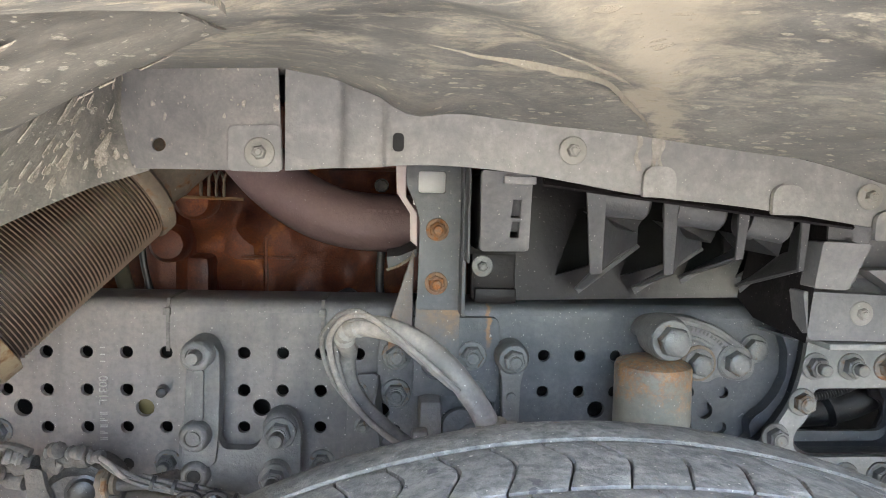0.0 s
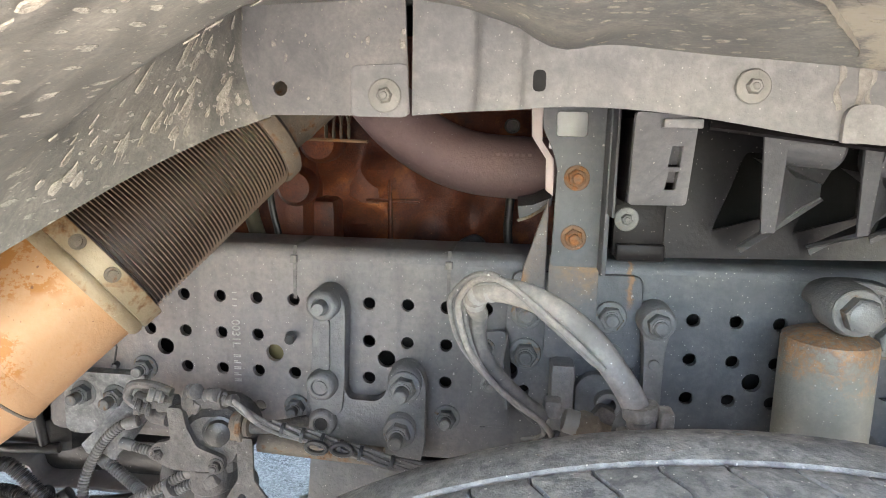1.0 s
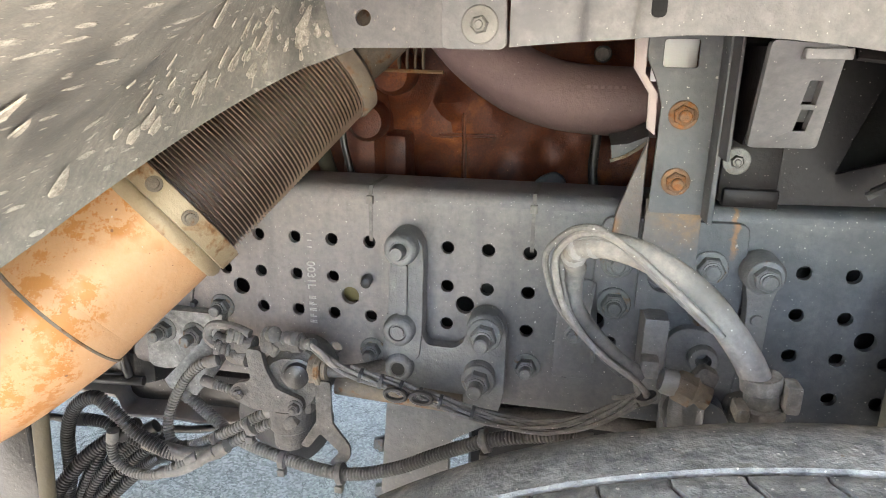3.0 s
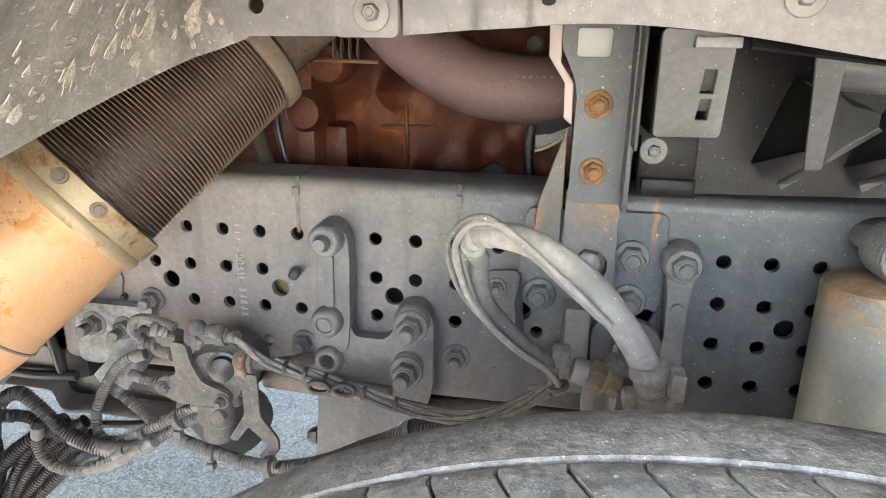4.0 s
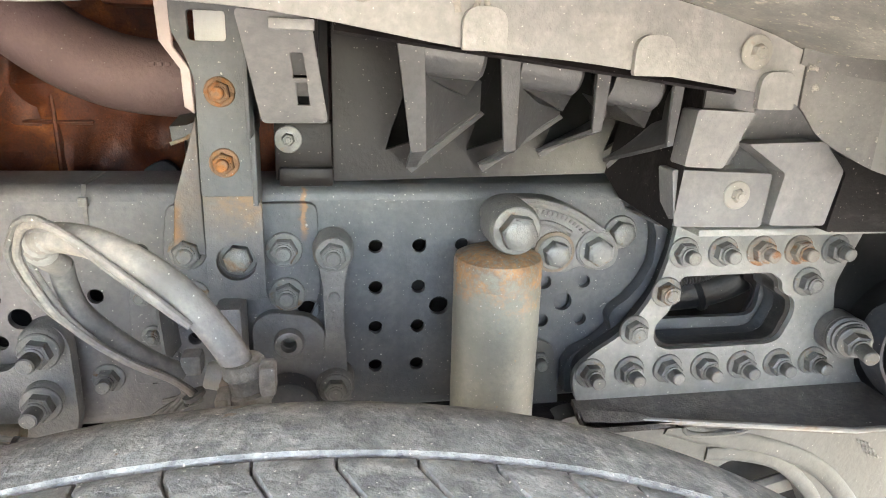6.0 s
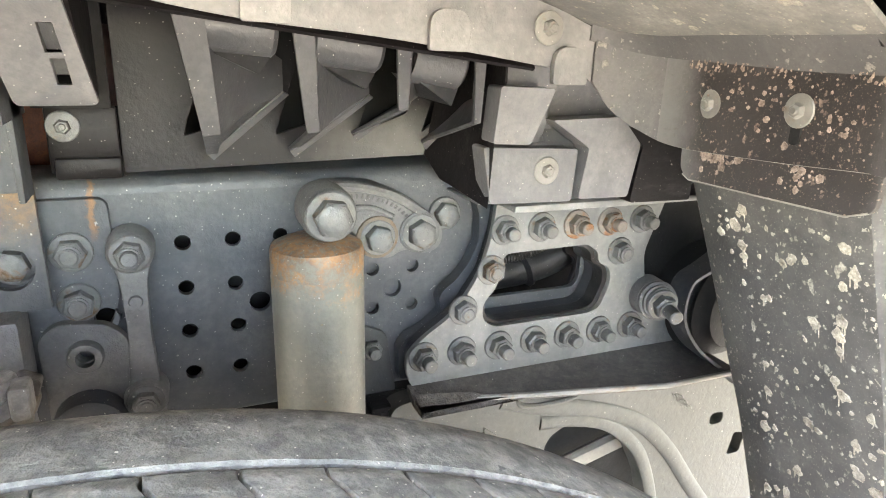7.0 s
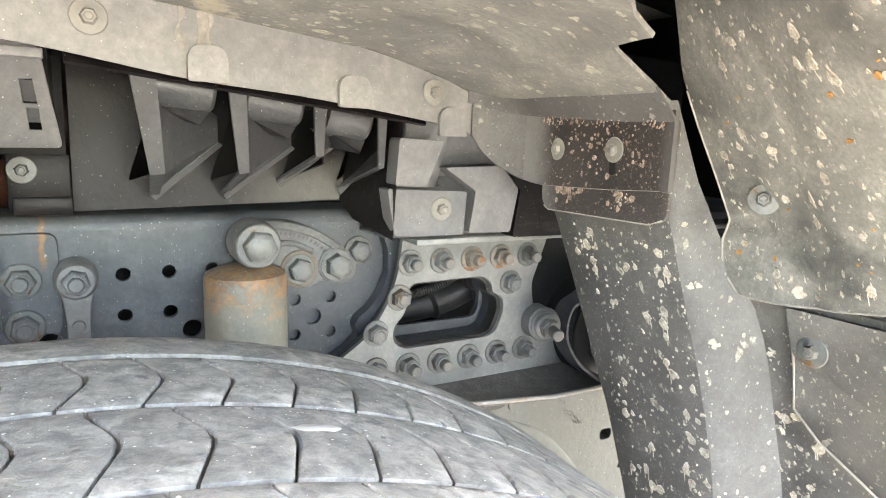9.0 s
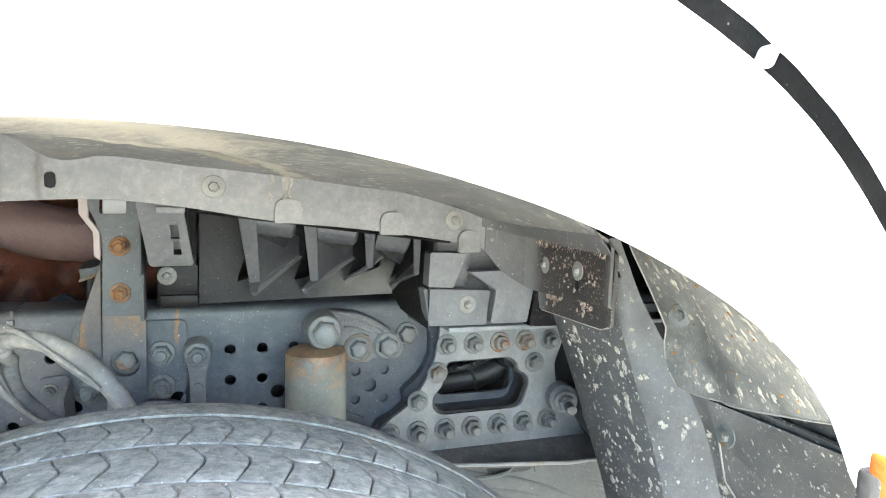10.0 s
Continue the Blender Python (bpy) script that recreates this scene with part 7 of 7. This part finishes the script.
for (x, z), dx, s in (((0.050, 0.853), 0.6, 1.0), ((0.072, 0.851), 1.0, 0.9), ((0.018, 0.846), -0.7, 0.9), ((0.000, 0.829), -1.0, 1.0), ((0.094, 0.846), 1.0, 0.75)):
    part("fitting", lathe(bmesh.new(), (x, -0.09, z), (dx, -0.35, 0.25), [(0, 0.009 * s), (0.004, 0.0105 * s), (0.006, 0.0078 * s), (0.010, 0.0078 * s), (0.012, 0.0098 * s), (0.018, 0.0098 * s), (0.019, 0.007 * s)], 10), CONDUIT if s < 0.95 else GRIME, valve)
for x, z, w in ((0.036, 0.826, 0.010), (0.060, 0.838, 0.008), (0.052, 0.768, 0.009), (0.075, 0.742, 0.010)):
    part("lug", block(bmesh.new(), (x - w, -0.101, z - w * 0.8), (x + w, -0.086, z + w * 0.8), 0.003, Matrix.Translation((x, 0, z)) @ Matrix.Rotation(radians(2000 * x), 4, "Y") @ Matrix.Translation((-x, 0, -z))), GRIME, valve)
part("lead", sweep(bmesh.new(), spline([(0.105, -0.098, 0.852), (0.122, -0.10, 0.842), (0.135, -0.10, 0.828), (0.156, -0.10, 0.823)], 5), 0.0032, 8), RUBBER, valve)
part("lead", sweep(bmesh.new(), spline([(-0.012, -0.095, 0.832), (-0.030, -0.09, 0.842), (-0.022, -0.088, 0.858), (0.005, -0.088, 0.858), (0.028, -0.09, 0.852)], 5), 0.0055, 9), CONDUIT, valve)
vb = thing("valve_bracket", (0.13, -0.09, 0.68), "bent steel strap bracket under the valve", "bracket")
part("strap", plate(bmesh.new(), rounded([(0.108, 0.80), (0.128, 0.80), (0.128, 0.745), (0.150, 0.715), (0.150, 0.70), (0.136, 0.680), (0.122, 0.688), (0.136, 0.705), (0.112, 0.728), (0.095, 0.705), (0.085, 0.708), (0.108, 0.745)], 0.004), [], -0.088, -0.092, 0.0008), GRIME, vb)

# left: steering gear casting and bolts at the rail's front end
gear = thing("steering_gear", (-0.2, -0.02, 0.6), "dark oily steering gear housing with a bolted bracket", "housing")
bm = bmesh.new()
block(bm, (-0.42, 0.0, 0.694), (-0.178, 0.12, 0.90), 0.03)
part("housing", bm, OILY, gear)
part("flange", plate(bmesh.new(), rounded([(-0.171, 0.752), (-0.168, 0.84), (-0.05, 0.84), (-0.06, 0.803), (-0.1, 0.762), (-0.142, 0.750)], [0.012, 0.004, 0.004, 0.004, 0.01, 0.008]), [], -0.002, -0.020, 0.003), CAST_P, gear, "scuffed bright end plate")
part("wedge", sheet(bmesh.new(), [[Vector((-0.080, -0.022, 0.806)), Vector((-0.060, -0.024, 0.800)), Vector((-0.040, -0.026, 0.792))], [Vector((-0.104, -0.044, 0.776)), Vector((-0.078, -0.047, 0.770)), Vector((-0.052, -0.049, 0.766))], [Vector((-0.126, -0.052, 0.752)), Vector((-0.098, -0.054, 0.748)), Vector((-0.070, -0.056, 0.746))], [Vector((-0.121, -0.050, 0.739)), Vector((-0.100, -0.052, 0.735)), Vector((-0.078, -0.054, 0.735))], [Vector((-0.110, -0.040, 0.732)), Vector((-0.095, -0.042, 0.729)), Vector((-0.080, -0.044, 0.730))]], 0.003), CAST_P, gear, "bent bright steel shield")
for x0, z0, x1, z1 in ((-0.228, 0.84, -0.222, 0.71), (-0.345, 0.712, -0.20, 0.713)):
    part("casting_rib", sweep(bmesh.new(), spline([(x0, 0.0, z0), (lerp(x0, x1, 0.5), -0.008, lerp(z0, z1, 0.4)), (x1, 0.0, z1)], 6), 0.007, 10), OILY, gear)
for x, z in ((-0.14, 0.81), (-0.094, 0.807)):
    bolt(gear, x, -0.018, z, 1.1, 0.016, BOLT, 200 * x)
pan = thing("oil_pan", (-0.2, 0.15, 0.58), "black oily pan with a folded rim under the steering gear", "pan")
part("tray", block(bmesh.new(), (-0.43, 0.06, 0.632), (-0.05, 0.34, 0.702), 0.02), OILY, pan)
# Dark block added to keep a rail hole dark against the rusty engine.
part("sump_lip", block(bmesh.new(), (-0.08, 0.26, 0.625), (0.05, 0.34, 0.70), 0.012), OILY, pan)
RIM = spline([(-0.36, 0.03, 0.665), (-0.295, 0.03, 0.664), (-0.277, 0.03, 0.660), (-0.270, 0.03, 0.640), (-0.257, 0.03, 0.632), (-0.198, 0.03, 0.637), (-0.132, 0.03, 0.636), (-0.06, 0.04, 0.640)], 5)
part("rim", sheet(bmesh.new(), [[p + Vector((0, y, z)) for y, z in ((0.06, 0.012), (0.02, 0.006), (0.004, 0.003), (0.0, 0.0), (0.001, -0.005))] for p in RIM], 0.002), STEEL_P, pan, "bright bent sheet metal rim")
part("rod", sweep(bmesh.new(), spline([(-0.40, 0.0, 0.630), (-0.28, 0.01, 0.622), (-0.15, 0.02, 0.626), (-0.10, 0.03, 0.632)], 5), 0.006, 10), OILY, pan)
filt = thing("round_filter", (0.0, 0.15, 0.62), "black round canister under the rail", "canister")
part("body", lathe(bmesh.new(), (-0.02, 0.06, 0.655), (0.75, -0.45, -0.1), [(-0.03, 0.05), (0.06, 0.052), (0.075, 0.047), (0.077, 0.02)], 28), BLACK, filt)
stay = thing("bumper_stay", (-0.24, -0.16, 0.5), "dark oily steel bumper stay below the exhaust pipe", "bracket")
part("stay", block(bmesh.new(), (-0.31, -0.165, 0.45), (-0.242, -0.150, 0.748), 0.006), OILY, stay)
drip = thing("drop_hose", (-0.3, -0.2, 0.5), "ochre rubber hose hanging at the front", "hose")
part("hose", sweep(bmesh.new(), spline([(-0.185, -0.19, 0.82), (-0.190, -0.19, 0.77), (-0.196, -0.19, 0.71), (-0.204, -0.19, 0.64), (-0.222, -0.19, 0.55)], 5), 0.0095, 12), OCHRE, drip)
back = thing("front_hoses", (-0.3, -0.05, 1.0), "dark hoses behind the exhaust pipe", "hose")
for dx, dz in ((0, 0), (-0.03, -0.04)):
    part("hose", sweep(bmesh.new(), spline([(-0.45 + dx, -0.02, 0.98 + dz), (-0.33 + dx, -0.04, 0.985 + dz), (-0.22 + dx, -0.03, 1.02 + dz), (-0.1, 0.0, 1.10)], 6), 0.022, 12), BLACK, back)
box_g = thing("gearbox", (1.1, 0.4, 0.5), "gearbox casing behind the frame rail, near-black to paint its shade", "gearbox")
# Near-black masses: the shade behind rail and arch is in their colour.
part("casing", block(bmesh.new(), (0.58, 0.14, 0.50), (1.75, 0.9, 1.30), 0.03), SHADE_DARK, box_g)
part("bell", lathe(bmesh.new(), (0.62, 0.5, 0.85), (1, 0, 0), [(0, 0.36), (0.1, 0.34), (0.3, 0.28)], 32), SHADE_DARK, box_g)
part("lower_casing", block(bmesh.new(), (0.86, 0.10, 0.35), (1.6, 0.3, 0.72), 0.02), SHADE_DARK, box_g)
